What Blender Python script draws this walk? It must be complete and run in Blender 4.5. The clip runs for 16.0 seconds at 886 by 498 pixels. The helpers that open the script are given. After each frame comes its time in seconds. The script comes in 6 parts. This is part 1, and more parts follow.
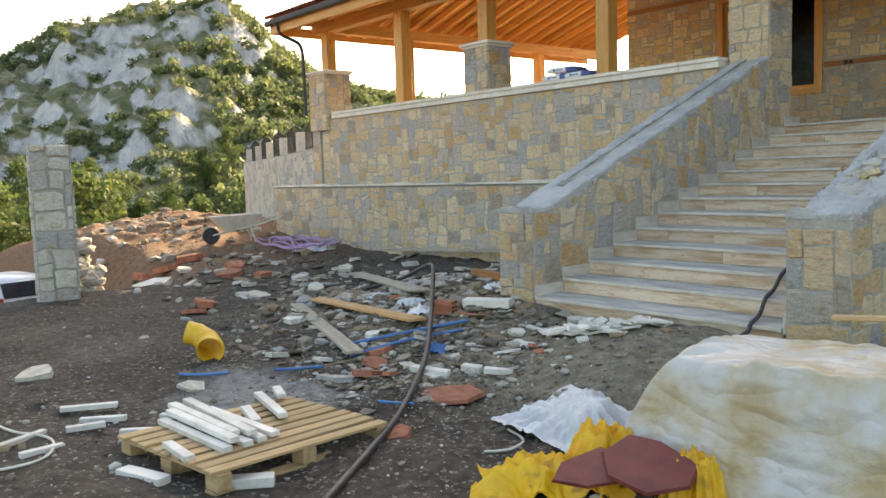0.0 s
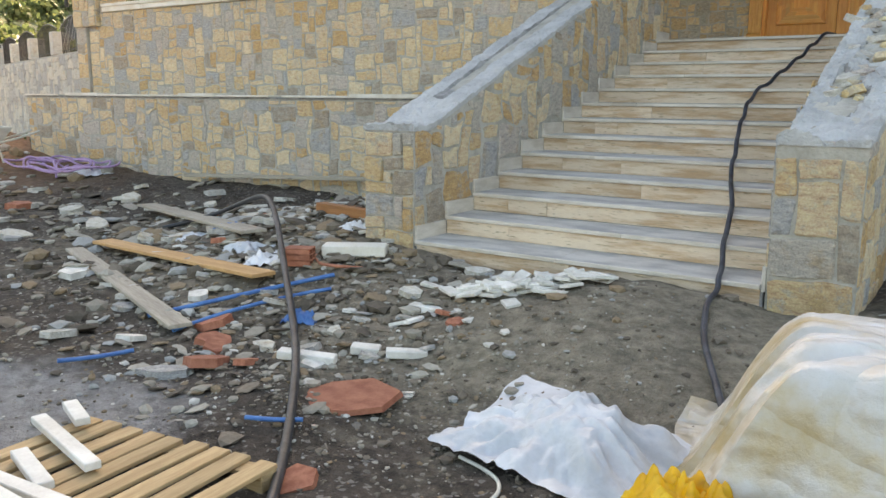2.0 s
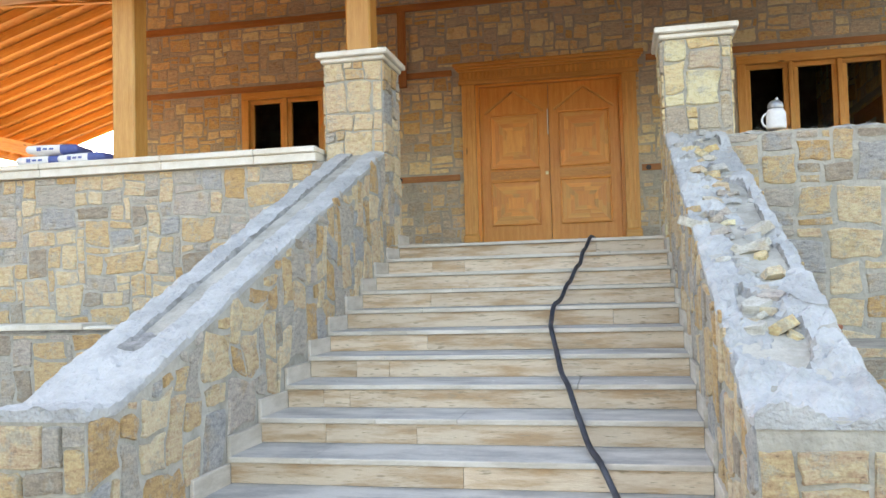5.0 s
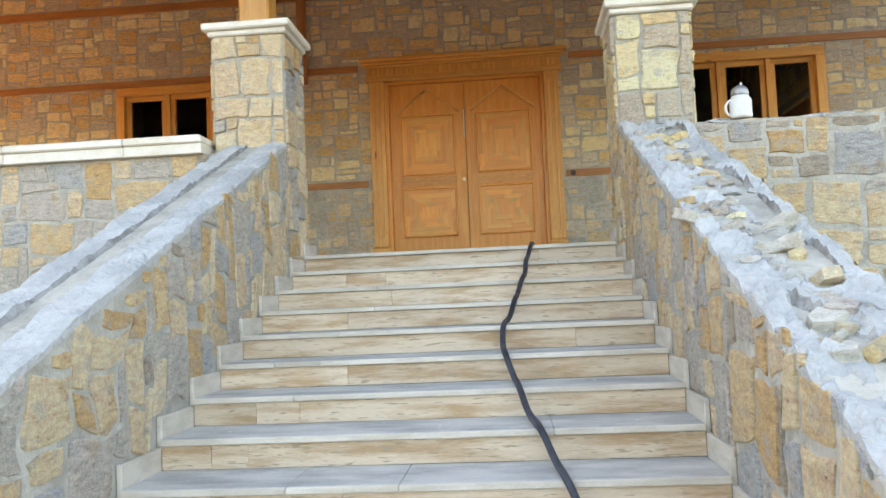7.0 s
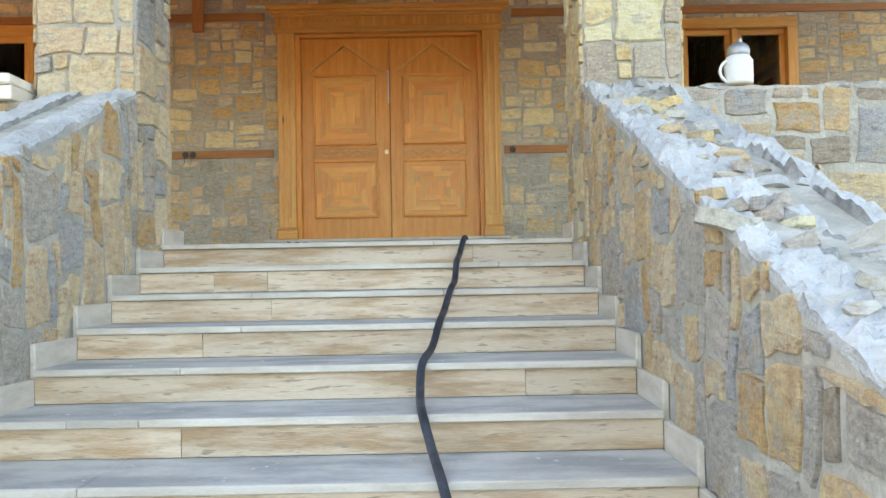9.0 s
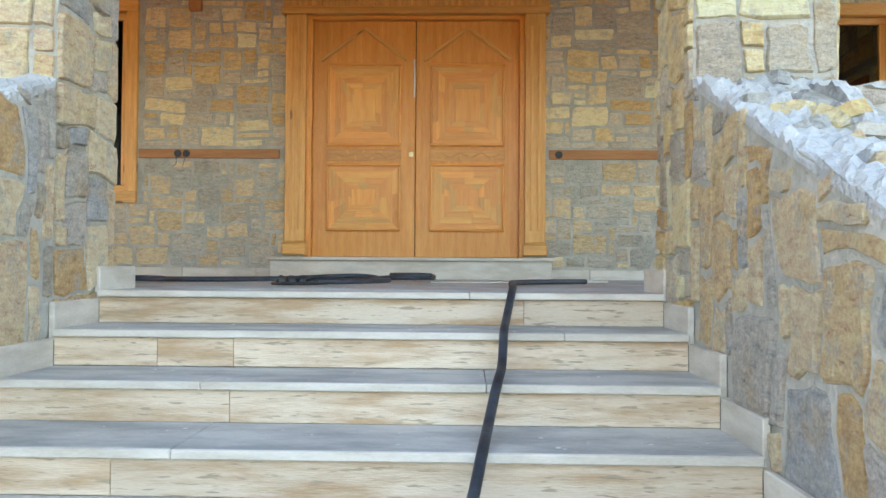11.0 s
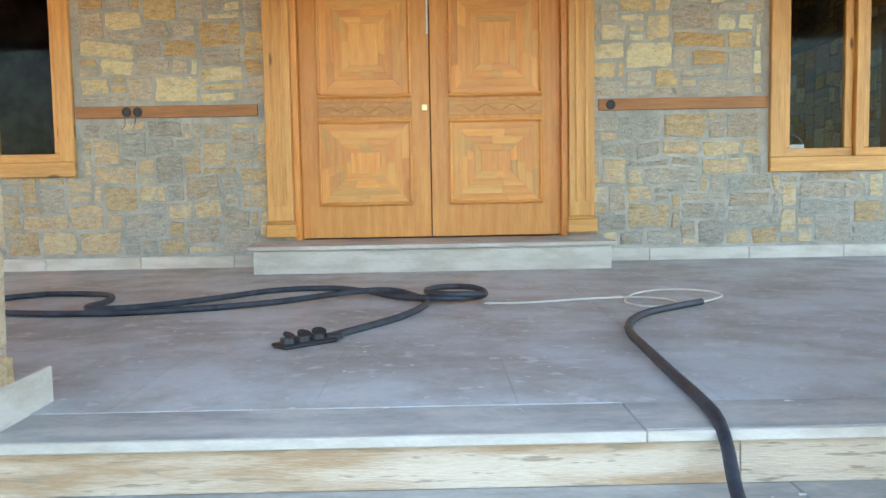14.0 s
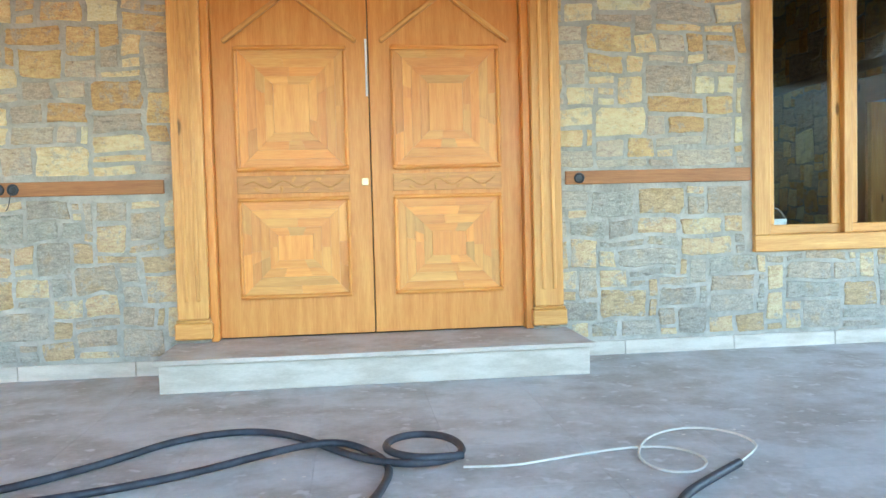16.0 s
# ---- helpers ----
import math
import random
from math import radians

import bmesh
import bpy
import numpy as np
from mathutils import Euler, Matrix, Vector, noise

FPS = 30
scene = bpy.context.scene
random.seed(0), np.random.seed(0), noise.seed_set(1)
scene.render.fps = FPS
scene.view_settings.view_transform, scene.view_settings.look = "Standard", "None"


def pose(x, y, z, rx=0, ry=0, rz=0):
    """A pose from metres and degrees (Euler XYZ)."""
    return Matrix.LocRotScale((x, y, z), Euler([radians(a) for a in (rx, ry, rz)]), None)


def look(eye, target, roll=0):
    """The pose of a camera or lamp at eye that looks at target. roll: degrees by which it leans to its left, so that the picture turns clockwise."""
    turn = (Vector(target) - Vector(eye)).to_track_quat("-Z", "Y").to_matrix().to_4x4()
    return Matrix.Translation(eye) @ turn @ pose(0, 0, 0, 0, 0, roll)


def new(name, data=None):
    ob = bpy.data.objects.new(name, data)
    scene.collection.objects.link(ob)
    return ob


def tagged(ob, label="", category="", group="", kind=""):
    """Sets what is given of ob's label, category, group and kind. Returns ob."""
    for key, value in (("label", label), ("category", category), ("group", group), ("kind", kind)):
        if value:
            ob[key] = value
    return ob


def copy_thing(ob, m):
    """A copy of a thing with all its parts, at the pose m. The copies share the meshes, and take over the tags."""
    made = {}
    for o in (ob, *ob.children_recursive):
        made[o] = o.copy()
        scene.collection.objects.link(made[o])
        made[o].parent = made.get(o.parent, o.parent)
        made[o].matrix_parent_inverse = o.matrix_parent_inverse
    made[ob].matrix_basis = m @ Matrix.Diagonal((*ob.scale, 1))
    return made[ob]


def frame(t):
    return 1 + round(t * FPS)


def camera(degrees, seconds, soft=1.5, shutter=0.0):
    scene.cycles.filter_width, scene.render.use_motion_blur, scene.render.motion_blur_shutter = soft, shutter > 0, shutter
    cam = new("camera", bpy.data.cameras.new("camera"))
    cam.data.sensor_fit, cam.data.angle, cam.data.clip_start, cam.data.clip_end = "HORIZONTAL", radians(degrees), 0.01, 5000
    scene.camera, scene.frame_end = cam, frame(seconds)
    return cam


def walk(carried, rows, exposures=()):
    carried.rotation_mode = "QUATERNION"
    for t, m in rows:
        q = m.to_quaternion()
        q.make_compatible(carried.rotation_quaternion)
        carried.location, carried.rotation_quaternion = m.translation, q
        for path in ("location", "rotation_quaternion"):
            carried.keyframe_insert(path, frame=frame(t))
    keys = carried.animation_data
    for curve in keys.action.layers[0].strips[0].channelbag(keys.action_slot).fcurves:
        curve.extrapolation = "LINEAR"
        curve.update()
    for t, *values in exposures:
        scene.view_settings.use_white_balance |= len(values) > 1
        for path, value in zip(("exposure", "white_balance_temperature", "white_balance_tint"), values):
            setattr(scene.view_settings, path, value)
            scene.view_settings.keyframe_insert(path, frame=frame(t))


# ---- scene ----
cam = camera(56.7, 16.0)
PATH = [
    (0, (4.6, -6.149, 1.463), (3.066, -4.878, 1.281), -1.8),
    (0.5, (4.14, -6.006, 1.418), (2.653, -4.69, 1.181), -1.3),
    (1, (3.66, -5.812, 1.354), (2.255, -4.42, 1.058), -0.7),
    (1.5, (3.107, -5.599, 1.336), (1.825, -4.103, 0.993), 0.2),
    (2, (2.57, -5.248, 1.319), (1.45, -3.632, 0.949), 0.3),
    (2.5, (2.153, -4.918, 1.369), (1.212, -3.192, 1.002), 0.1),
    (3, (1.762, -4.575, 1.415), (0.98, -2.762, 1.097), -0.3),
    (3.5, (1.522, -4.167, 1.452), (0.858, -2.294, 1.227), -1.0),
    (4, (1.314, -3.775, 1.507), (0.749, -1.859, 1.399), -1.3),
    (4.5, (1.082, -3.414, 1.57), (0.597, -1.474, 1.585), -1.5),
    (4.7, (1.014, -3.292, 1.578), (0.554, -1.347, 1.636), -1.5),
    (6.8, (0.465, -2.126, 1.583), (0.285, -0.139, 1.724), -2.3),
    (7, (0.465, -1.889, 1.565), (0.298, 0.1, 1.693), -2.5),
    (7.5, (0.479, -1.42, 1.563), (0.364, 0.574, 1.657), -2.6),
    (8, (0.455, -0.949, 1.634), (0.407, 1.049, 1.697), -2.3),
    (8.2, (0.454, -0.812, 1.674), (0.424, 1.187, 1.728), -2.1),
    (10.3, (0.533, 0.81, 1.979), (0.539, 2.808, 2.063), 0.1),
    (10.5, (0.511, 0.955, 2.027), (0.496, 2.953, 2.106), 0.2),
    (11, (0.409, 1.282, 2.13), (0.355, 3.281, 2.177), 0.4),
    (11.5, (0.287, 1.59, 2.238), (0.208, 3.589, 2.243), 0.3),
    (12, (0.221, 1.886, 2.328), (0.106, 3.882, 2.283), -0.3),
    (12.5, (0.116, 2.138, 2.44), (0.005, 4.133, 2.36), -1.1),
    (13, (0.018, 2.391, 2.561), (-0.057, 4.387, 2.449), -1.4),
    (13.5, (-0.084, 2.719, 2.581), (-0.109, 4.715, 2.456), -1.1),
    (14, (-0.126, 3.026, 2.668), (-0.105, 5.02, 2.521), -1.0),
    (14.5, (-0.219, 3.304, 2.754), (-0.118, 5.297, 2.613), -0.6),
    (15, (-0.226, 3.618, 2.851), (-0.078, 5.608, 2.715), -0.3),
    (15.5, (-0.234, 3.861, 2.982), (-0.052, 5.849, 2.861), -0.7),
    (16, (-0.304, 4.103, 3.13), (-0.083, 6.089, 3.041), -1.5),
]
walk(cam, [(t, look(eye, target, roll)) for t, eye, target, roll in PATH],
     exposures=[(0, 1.74, 8300, 10), (1.5, 2.0, 8600, 12), (3, 2.1, 8700, 12), (4.5, 2.55, 8400, 14), (8, 2.83, 8300, 11), (11, 3.06, 7600, 9), (12.5, 3.15, 7500, 8), (14, 3.38, 6900, 6), (15, 3.74, 6550, 4), (16, 3.88, 6200, 1)])

# ---- world and light ----
world = bpy.data.worlds.new("world")
scene.world = world
world.use_nodes = True
wn = world.node_tree
sky = wn.nodes.new("ShaderNodeTexSky")
sky.sky_type, sky.sun_disc = "NISHITA", False
SUN_AZ, SUN_EL = 28.0, 25.0  # degrees left of +y, above the horizon
sky.sun_elevation, sky.sun_rotation = radians(SUN_EL), radians(-SUN_AZ)
sky.air_density, sky.dust_density, sky.ozone_density = 1.0, 2.5, 1.0
wn.links.new(sky.outputs[0], wn.nodes["Background"].inputs[0])
wn.nodes["Background"].inputs[1].default_value = 0.15
sun = new("sun", bpy.data.lights.new("sun", "SUN"))
sun.data.energy, sun.data.angle, sun.data.color = 4.5, radians(0.6), (1.0, 0.86, 0.66)
sd = Vector((-math.sin(radians(SUN_AZ)) * math.cos(radians(SUN_EL)), math.cos(radians(SUN_AZ)) * math.cos(radians(SUN_EL)), math.sin(radians(SUN_EL))))
sun.matrix_world = look(sd * 30, (0, 0, 0))

# ---- materials ----
def nodes_of(name):
    m = bpy.data.materials.new(name)
    m.use_nodes = True
    return m, m.node_tree.nodes, m.node_tree.links, m.node_tree.nodes["Principled BSDF"]


def ramp_node(n, stops, constant=False):
    r = n.new("ShaderNodeValToRGB")
    if constant:
        r.color_ramp.interpolation = "CONSTANT"
    e = r.color_ramp.elements
    while len(e) < len(stops):
        e.new(0.5)
    for el, (p, c) in zip(e, stops):
        el.position, el.color = p, (*c, 1)
    return r


def coords(n, l, scale=(1, 1, 1), world_space=False, shift=True):
    """Object coordinates, moved apart for each object, or world coordinates."""
    mp = n.new("ShaderNodeMapping")
    mp.inputs["Scale"].default_value = scale
    if world_space:
        g = n.new("ShaderNodeNewGeometry")
        l.new(g.outputs["Position"], mp.inputs["Vector"])
    else:
        t = n.new("ShaderNodeTexCoord")
        l.new(t.outputs["Object"], mp.inputs["Vector"])
        if shift:
            o = n.new("ShaderNodeObjectInfo")
            k = n.new("ShaderNodeMath")
            k.operation, k.inputs[1].default_value = "MULTIPLY", 37.0
            l.new(o.outputs["Random"], k.inputs[0])
            l.new(k.outputs[0], mp.inputs["Location"])
    return mp


def noise_node(n, l, vec, scale, detail=4, rough=0.6):
    x = n.new("ShaderNodeTexNoise")
    x.inputs["Scale"].default_value, x.inputs["Detail"].default_value, x.inputs["Roughness"].default_value = scale, detail, rough
    l.new(vec.outputs[0], x.inputs["Vector"])
    return x


def mix_node(n, l, fac, a, b, mode="MIX"):
    x = n.new("ShaderNodeMix")
    x.data_type, x.blend_type = "RGBA", mode
    for sock, v in ((0, fac), (6, a), (7, b)):
        if isinstance(v, (int, float)):
            x.inputs[sock].default_value = v
        elif isinstance(v, tuple):
            x.inputs[sock].default_value = (*v, 1)
        else:
            l.new(v, x.inputs[sock])
    return x.outputs[2]


def bump_to(n, l, p, height, strength, distance=0.01):
    b = n.new("ShaderNodeBump")
    b.inputs["Strength"].default_value, b.inputs["Distance"].default_value = strength, distance
    l.new(height, b.inputs["Height"])
    l.new(b.outputs[0], p.inputs["Normal"])


def surface(name, a, b, scale=6, rough=0.8, bump=0.3, fine=60, stretch=(1, 1, 1), dist=0.01, world_space=False, metal=0.0, speck=None, vary=0.0, lo=0.38, hi=0.60):
    """A two-tone surface with stains at one scale and grain at another."""
    m, n, l, p = nodes_of(name)
    c = coords(n, l, stretch, world_space)
    n1, n2 = noise_node(n, l, c, scale, 5), noise_node(n, l, c, fine, 3)
    r = ramp_node(n, [(lo, a), (hi, b)])
    l.new(n1.outputs[0], r.inputs[0])
    col = mix_node(n, l, 0.35, r.outputs[0], n2.outputs[0], "SOFT_LIGHT")
    if speck:
        n3 = noise_node(n, l, c, fine * 0.35, 2)
        s = ramp_node(n, [(0.6, (0, 0, 0)), (0.68, (1, 1, 1))])
        l.new(n3.outputs[0], s.inputs[0])
        col = mix_node(n, l, s.outputs[0], col, speck)
    if vary:
        o = n.new("ShaderNodeObjectInfo")
        h = n.new("ShaderNodeHueSaturation")
        mr = n.new("ShaderNodeMapRange")
        mr.inputs[3].default_value, mr.inputs[4].default_value = 1 - vary, 1 + vary
        l.new(o.outputs["Random"], mr.inputs[0])
        l.new(mr.outputs[0], h.inputs["Value"])
        l.new(col, h.inputs["Color"])
        col = h.outputs[0]
    l.new(col, p.inputs["Base Color"])
    p.inputs["Roughness"].default_value, p.inputs["Metallic"].default_value = rough, metal
    if bump:
        bump_to(n, l, p, n2.outputs[0], bump, dist)
    return m


def wood(name, a, b, rough=0.55, vary=0.12, knots=True):
    """Grain along the piece's own x."""
    m, n, l, p = nodes_of(name)
    c = coords(n, l, (0.7, 9, 9))
    n1, n2 = noise_node(n, l, c, 2.2, 5, 0.65), noise_node(n, l, c, 14, 3)
    r = ramp_node(n, [(0.3, a), (0.7, b)])
    l.new(n1.outputs[0], r.inputs[0])
    col = mix_node(n, l, 0.5, r.outputs[0], n2.outputs[0], "SOFT_LIGHT")
    if knots:
        v = n.new("ShaderNodeTexVoronoi")
        v.inputs["Scale"].default_value = 1.1
        l.new(coords(n, l, (1.2, 4, 4)).outputs[0], v.inputs["Vector"])
        k = ramp_node(n, [(0.05, (1, 1, 1)), (0.09, (0, 0, 0))])
        l.new(v.outputs["Distance"], k.inputs[0])
        col = mix_node(n, l, k.outputs[0], col, tuple(0.35 * q for q in a))
    o = n.new("ShaderNodeObjectInfo")
    mr = n.new("ShaderNodeMapRange")
    mr.inputs[3].default_value, mr.inputs[4].default_value = 1 - vary, 1 + vary
    h = n.new("ShaderNodeHueSaturation")
    l.new(o.outputs["Random"], mr.inputs[0])
    l.new(mr.outputs[0], h.inputs["Value"])
    l.new(col, h.inputs["Color"])
    l.new(h.outputs[0], p.inputs["Base Color"])
    p.inputs["Roughness"].default_value = rough
    bump_to(n, l, p, n1.outputs[0], 0.25, 0.004)
    return m


def stone_material(name, stops, mortar=(0.47, 0.435, 0.37), smear=0.6, rust=(0.48, 0.31, 0.13)):
    """Each stone takes its own colour, with bedding streaks, rust stains and smeared mortar on a split face."""
    m, n, l, p = nodes_of(name)
    g, o = n.new("ShaderNodeNewGeometry"), n.new("ShaderNodeObjectInfo")
    ad, fr = n.new("ShaderNodeMath"), n.new("ShaderNodeMath")
    fr.operation = "FRACT"
    l.new(g.outputs["Random Per Island"], ad.inputs[0])
    l.new(o.outputs["Random"], ad.inputs[1])
    l.new(ad.outputs[0], fr.inputs[0])
    r = ramp_node(n, stops, True)
    l.new(fr.outputs[0], r.inputs[0])
    c = coords(n, l, (1, 1, 1), True)
    flat = coords(n, l, (1, 1, 2.6), True)
    broad, streak, grit = noise_node(n, l, c, 5, 5, 0.6), noise_node(n, l, flat, 13, 8, 0.72), noise_node(n, l, c, 75, 5, 0.7)
    stain = ramp_node(n, [(0.54, (0, 0, 0)), (0.68, (0.5, 0.5, 0.5))])
    l.new(broad.outputs[0], stain.inputs[0])
    col = mix_node(n, l, stain.outputs[0], r.outputs[0], rust)
    tone = ramp_node(n, [(0.30, (0.28, 0.28, 0.29)), (0.48, (0.5, 0.5, 0.5)), (0.70, (0.74, 0.73, 0.70))])
    l.new(streak.outputs[0], tone.inputs[0])
    col = mix_node(n, l, 0.85, col, tone.outputs[0], "OVERLAY")
    crack = ramp_node(n, [(0.30, (0.8, 0.8, 0.8)), (0.37, (0, 0, 0))])
    l.new(streak.outputs[0], crack.inputs[0])
    col = mix_node(n, l, crack.outputs[0], col, (0.16, 0.13, 0.10))
    wet = noise_node(n, l, c, 9, 7, 0.75)
    sm = ramp_node(n, [(0.52, (0, 0, 0)), (0.60, (smear, smear, smear))])
    l.new(wet.outputs[0], sm.inputs[0])
    col = mix_node(n, l, sm.outputs[0], col, mortar)
    gr = ramp_node(n, [(0.32, (0.30, 0.30, 0.30)), (0.68, (0.70, 0.70, 0.70))])
    l.new(grit.outputs[0], gr.inputs[0])
    col = mix_node(n, l, 0.6, col, gr.outputs[0], "OVERLAY")
    l.new(col, p.inputs["Base Color"])
    p.inputs["Roughness"].default_value = 0.9
    hs = n.new("ShaderNodeMath")
    hs.operation = "MULTIPLY_ADD"
    hs.inputs[1].default_value = 0.25
    l.new(grit.outputs[0], hs.inputs[0])
    l.new(streak.outputs[0], hs.inputs[2])
    bump_to(n, l, p, hs.outputs[0], 0.9, 0.035)
    return m


WARM = [(0.0, (0.70, 0.49, 0.24)), (0.16, (0.61, 0.50, 0.37)), (0.30, (0.78, 0.58, 0.31)), (0.46, (0.55, 0.47, 0.36)), (0.58, (0.80, 0.65, 0.38)), (0.72, (0.61, 0.39, 0.18)), (0.82, (0.47, 0.39, 0.30)), (0.90, (0.80, 0.72, 0.46))]
COOL = [(0.0, (0.50, 0.42, 0.32)), (0.14, (0.41, 0.39, 0.33)), (0.26, (0.65, 0.48, 0.29)), (0.44, (0.47, 0.42, 0.34)), (0.56, (0.55, 0.40, 0.23)), (0.72, (0.38, 0.34, 0.28)), (0.80, (0.69, 0.54, 0.33)), (0.92, (0.46, 0.37, 0.27))]
GREY = [(0.0, (0.65, 0.46, 0.26)), (0.16, (0.48, 0.43, 0.37)), (0.28, (0.68, 0.51, 0.33)), (0.44, (0.42, 0.41, 0.40)), (0.53, (0.71, 0.55, 0.35)), (0.66, (0.58, 0.37, 0.18)), (0.77, (0.53, 0.46, 0.40)), (0.85, (0.38, 0.31, 0.24)), (0.91, (0.75, 0.60, 0.40))]
PALE = [(0.0, (0.62, 0.59, 0.52)), (0.3, (0.50, 0.48, 0.44)), (0.6, (0.68, 0.63, 0.53)), (0.85, (0.44, 0.43, 0.41))]
M_STONE = stone_material("house stone", WARM)
M_STONE2 = stone_material("terrace stone", GREY)
M_COOL = stone_material("greyer house stone", COOL, smear=0.8)
M_PALE = stone_material("pale stone", PALE)
M_MORTAR = surface("grey mortar", (0.37, 0.345, 0.295), (0.50, 0.47, 0.41), 5, 0.95, 0.9, 30, world_space=True, dist=0.02)
M_CEMENT = surface("rough cement", (0.40, 0.40, 0.395), (0.54, 0.54, 0.53), 3.0, 0.95, 1.0, 30, world_space=True, dist=0.03)
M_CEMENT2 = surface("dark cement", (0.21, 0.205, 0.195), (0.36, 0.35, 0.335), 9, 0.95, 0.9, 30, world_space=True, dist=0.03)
M_TRAV = surface("travertine", (0.49, 0.32, 0.185), (0.69, 0.555, 0.415), 2.6, 0.6, 0.5, 34, stretch=(0.8, 5, 6), vary=0.12, speck=(0.40, 0.30, 0.20), lo=0.36, hi=0.56)
M_TREAD = surface("dusty tread", (0.36, 0.35, 0.33), (0.56, 0.535, 0.49), 2.4, 0.75, 0.15, 40, world_space=True, stretch=(1, 2.2, 1))
M_NOSE = surface("pale stone edge", (0.52, 0.46, 0.38), (0.66, 0.60, 0.52), 3, 0.6, 0.1, 50, stretch=(1, 4, 4), vary=0.05)
M_MARBLE = surface("cream marble", (0.66, 0.60, 0.50), (0.78, 0.74, 0.66), 3, 0.55, 0.1, 50, vary=0.05)
M_WHITE = surface("white marble offcut", (0.58, 0.55, 0.49), (0.75, 0.73, 0.67), 4, 0.6, 0.15, 60, vary=0.08)
M_TILE = surface("dusty floor tile", (0.40, 0.385, 0.36), (0.56, 0.575, 0.58), 2.2, 0.7, 0.12, 30, world_space=True, vary=0.05, speck=(0.58, 0.58, 0.58))
M_WOOD = wood("varnished pine", (0.56, 0.25, 0.055), (0.73, 0.39, 0.115), 0.42)
M_DOOR = wood("door wood", (0.66, 0.24, 0.042), (0.82, 0.38, 0.09), 0.4, 0.12, False)
M_BELT = wood("reddish timber", (0.32, 0.125, 0.042), (0.48, 0.21, 0.072), 0.6)
M_BOARD = wood("roof boards", (0.47, 0.20, 0.06), (0.64, 0.32, 0.10), 0.5)
M_RAW = wood("raw pallet wood", (0.36, 0.23, 0.11), (0.55, 0.39, 0.21), 0.8)
M_OLD = wood("weathered plank", (0.28, 0.24, 0.19), (0.44, 0.39, 0.31), 0.85)
M_ORANGE = wood("new plank", (0.46, 0.25, 0.10), (0.60, 0.36, 0.16), 0.7)
M_TERRA = surface("terracotta", (0.30, 0.10, 0.055), (0.44, 0.17, 0.10), 5, 0.85, 0.3, 50, vary=0.2)
M_REDBOARD = surface("dark red board", (0.13, 0.022, 0.02), (0.20, 0.04, 0.032), 3, 0.55, 0.1, 60)
M_BLACK = surface("black rubber", (0.015, 0.016, 0.019), (0.035, 0.038, 0.045), 8, 0.5, 0.2, 60)
M_HOSE = surface("dark grey conduit", (0.02, 0.024, 0.034), (0.05, 0.058, 0.075), 8, 0.5, 0.2, 60)
M_BLUE = surface("blue plastic", (0.03, 0.12, 0.34), (0.06, 0.20, 0.46), 6, 0.5, 0.1, 60)
M_PURPLE = surface("lilac conduit", (0.36, 0.22, 0.40), (0.48, 0.32, 0.52), 6, 0.6, 0.1, 60)
M_YELLOW = surface("yellow plastic", (0.70, 0.36, 0.02), (0.80, 0.48, 0.04), 4, 0.5, 0.15, 50)
M_SACK = surface("yellow sack", (0.76, 0.38, 0.01), (0.86, 0.52, 0.02), 4, 0.45, 0.4, 25, speck=(0.55, 0.30, 0.02))
M_CORD = surface("white cord", (0.6, 0.58, 0.5), (0.72, 0.7, 0.62), 4, 0.6, 0, 50)
M_PAPER = surface("white bag", (0.7, 0.7, 0.7), (0.8, 0.8, 0.8), 4, 0.7, 0.2, 30)
M_BAGBLUE = surface("blue print", (0.07, 0.10, 0.30), (0.1, 0.14, 0.36), 4, 0.6, 0, 30)
M_DARKMETAL = surface("dark metal", (0.035, 0.035, 0.035), (0.06, 0.06, 0.06), 8, 0.5, 0.1, 60, metal=0.4)
M_IRON = surface("black iron", (0.012, 0.012, 0.012), (0.03, 0.03, 0.03), 8, 0.5, 0.1, 60)
M_CARPAINT = surface("white car paint", (0.72, 0.73, 0.74), (0.78, 0.79, 0.8), 2, 0.25, 0, 50)
M_GLASSDARK = surface("dark car glass", (0.02, 0.03, 0.04), (0.03, 0.04, 0.05), 2, 0.08, 0, 50)
M_REDLAMP = surface("red lamp", (0.4, 0.02, 0.02), (0.5, 0.03, 0.03), 2, 0.2, 0, 50)
M_ROOFTILE = surface("red roof tile", (0.28, 0.075, 0.045), (0.42, 0.14, 0.08), 5, 0.8, 0.3, 40, vary=0.15)
M_BARROW = surface("dusty barrow steel", (0.52, 0.50, 0.44), (0.64, 0.61, 0.54), 5, 0.6, 0.2, 40)
# dark colour stands in for the lack of light indoors
M_ROOM = surface("unlit room tone", (0.10, 0.09, 0.08), (0.16, 0.15, 0.14), 4, 0.9, 0.2, 40)
M_BARK = surface("bark", (0.10, 0.075, 0.05), (0.17, 0.13, 0.09), 8, 0.9, 0.5, 40)
M_BRASS = surface("brass plate", (0.60, 0.48, 0.25), (0.75, 0.62, 0.36), 4, 0.35, 0, 50, metal=0.6)
M_GALV = surface("grey steel", (0.35, 0.36, 0.38), (0.45, 0.46, 0.48), 6, 0.4, 0, 50, metal=0.6)


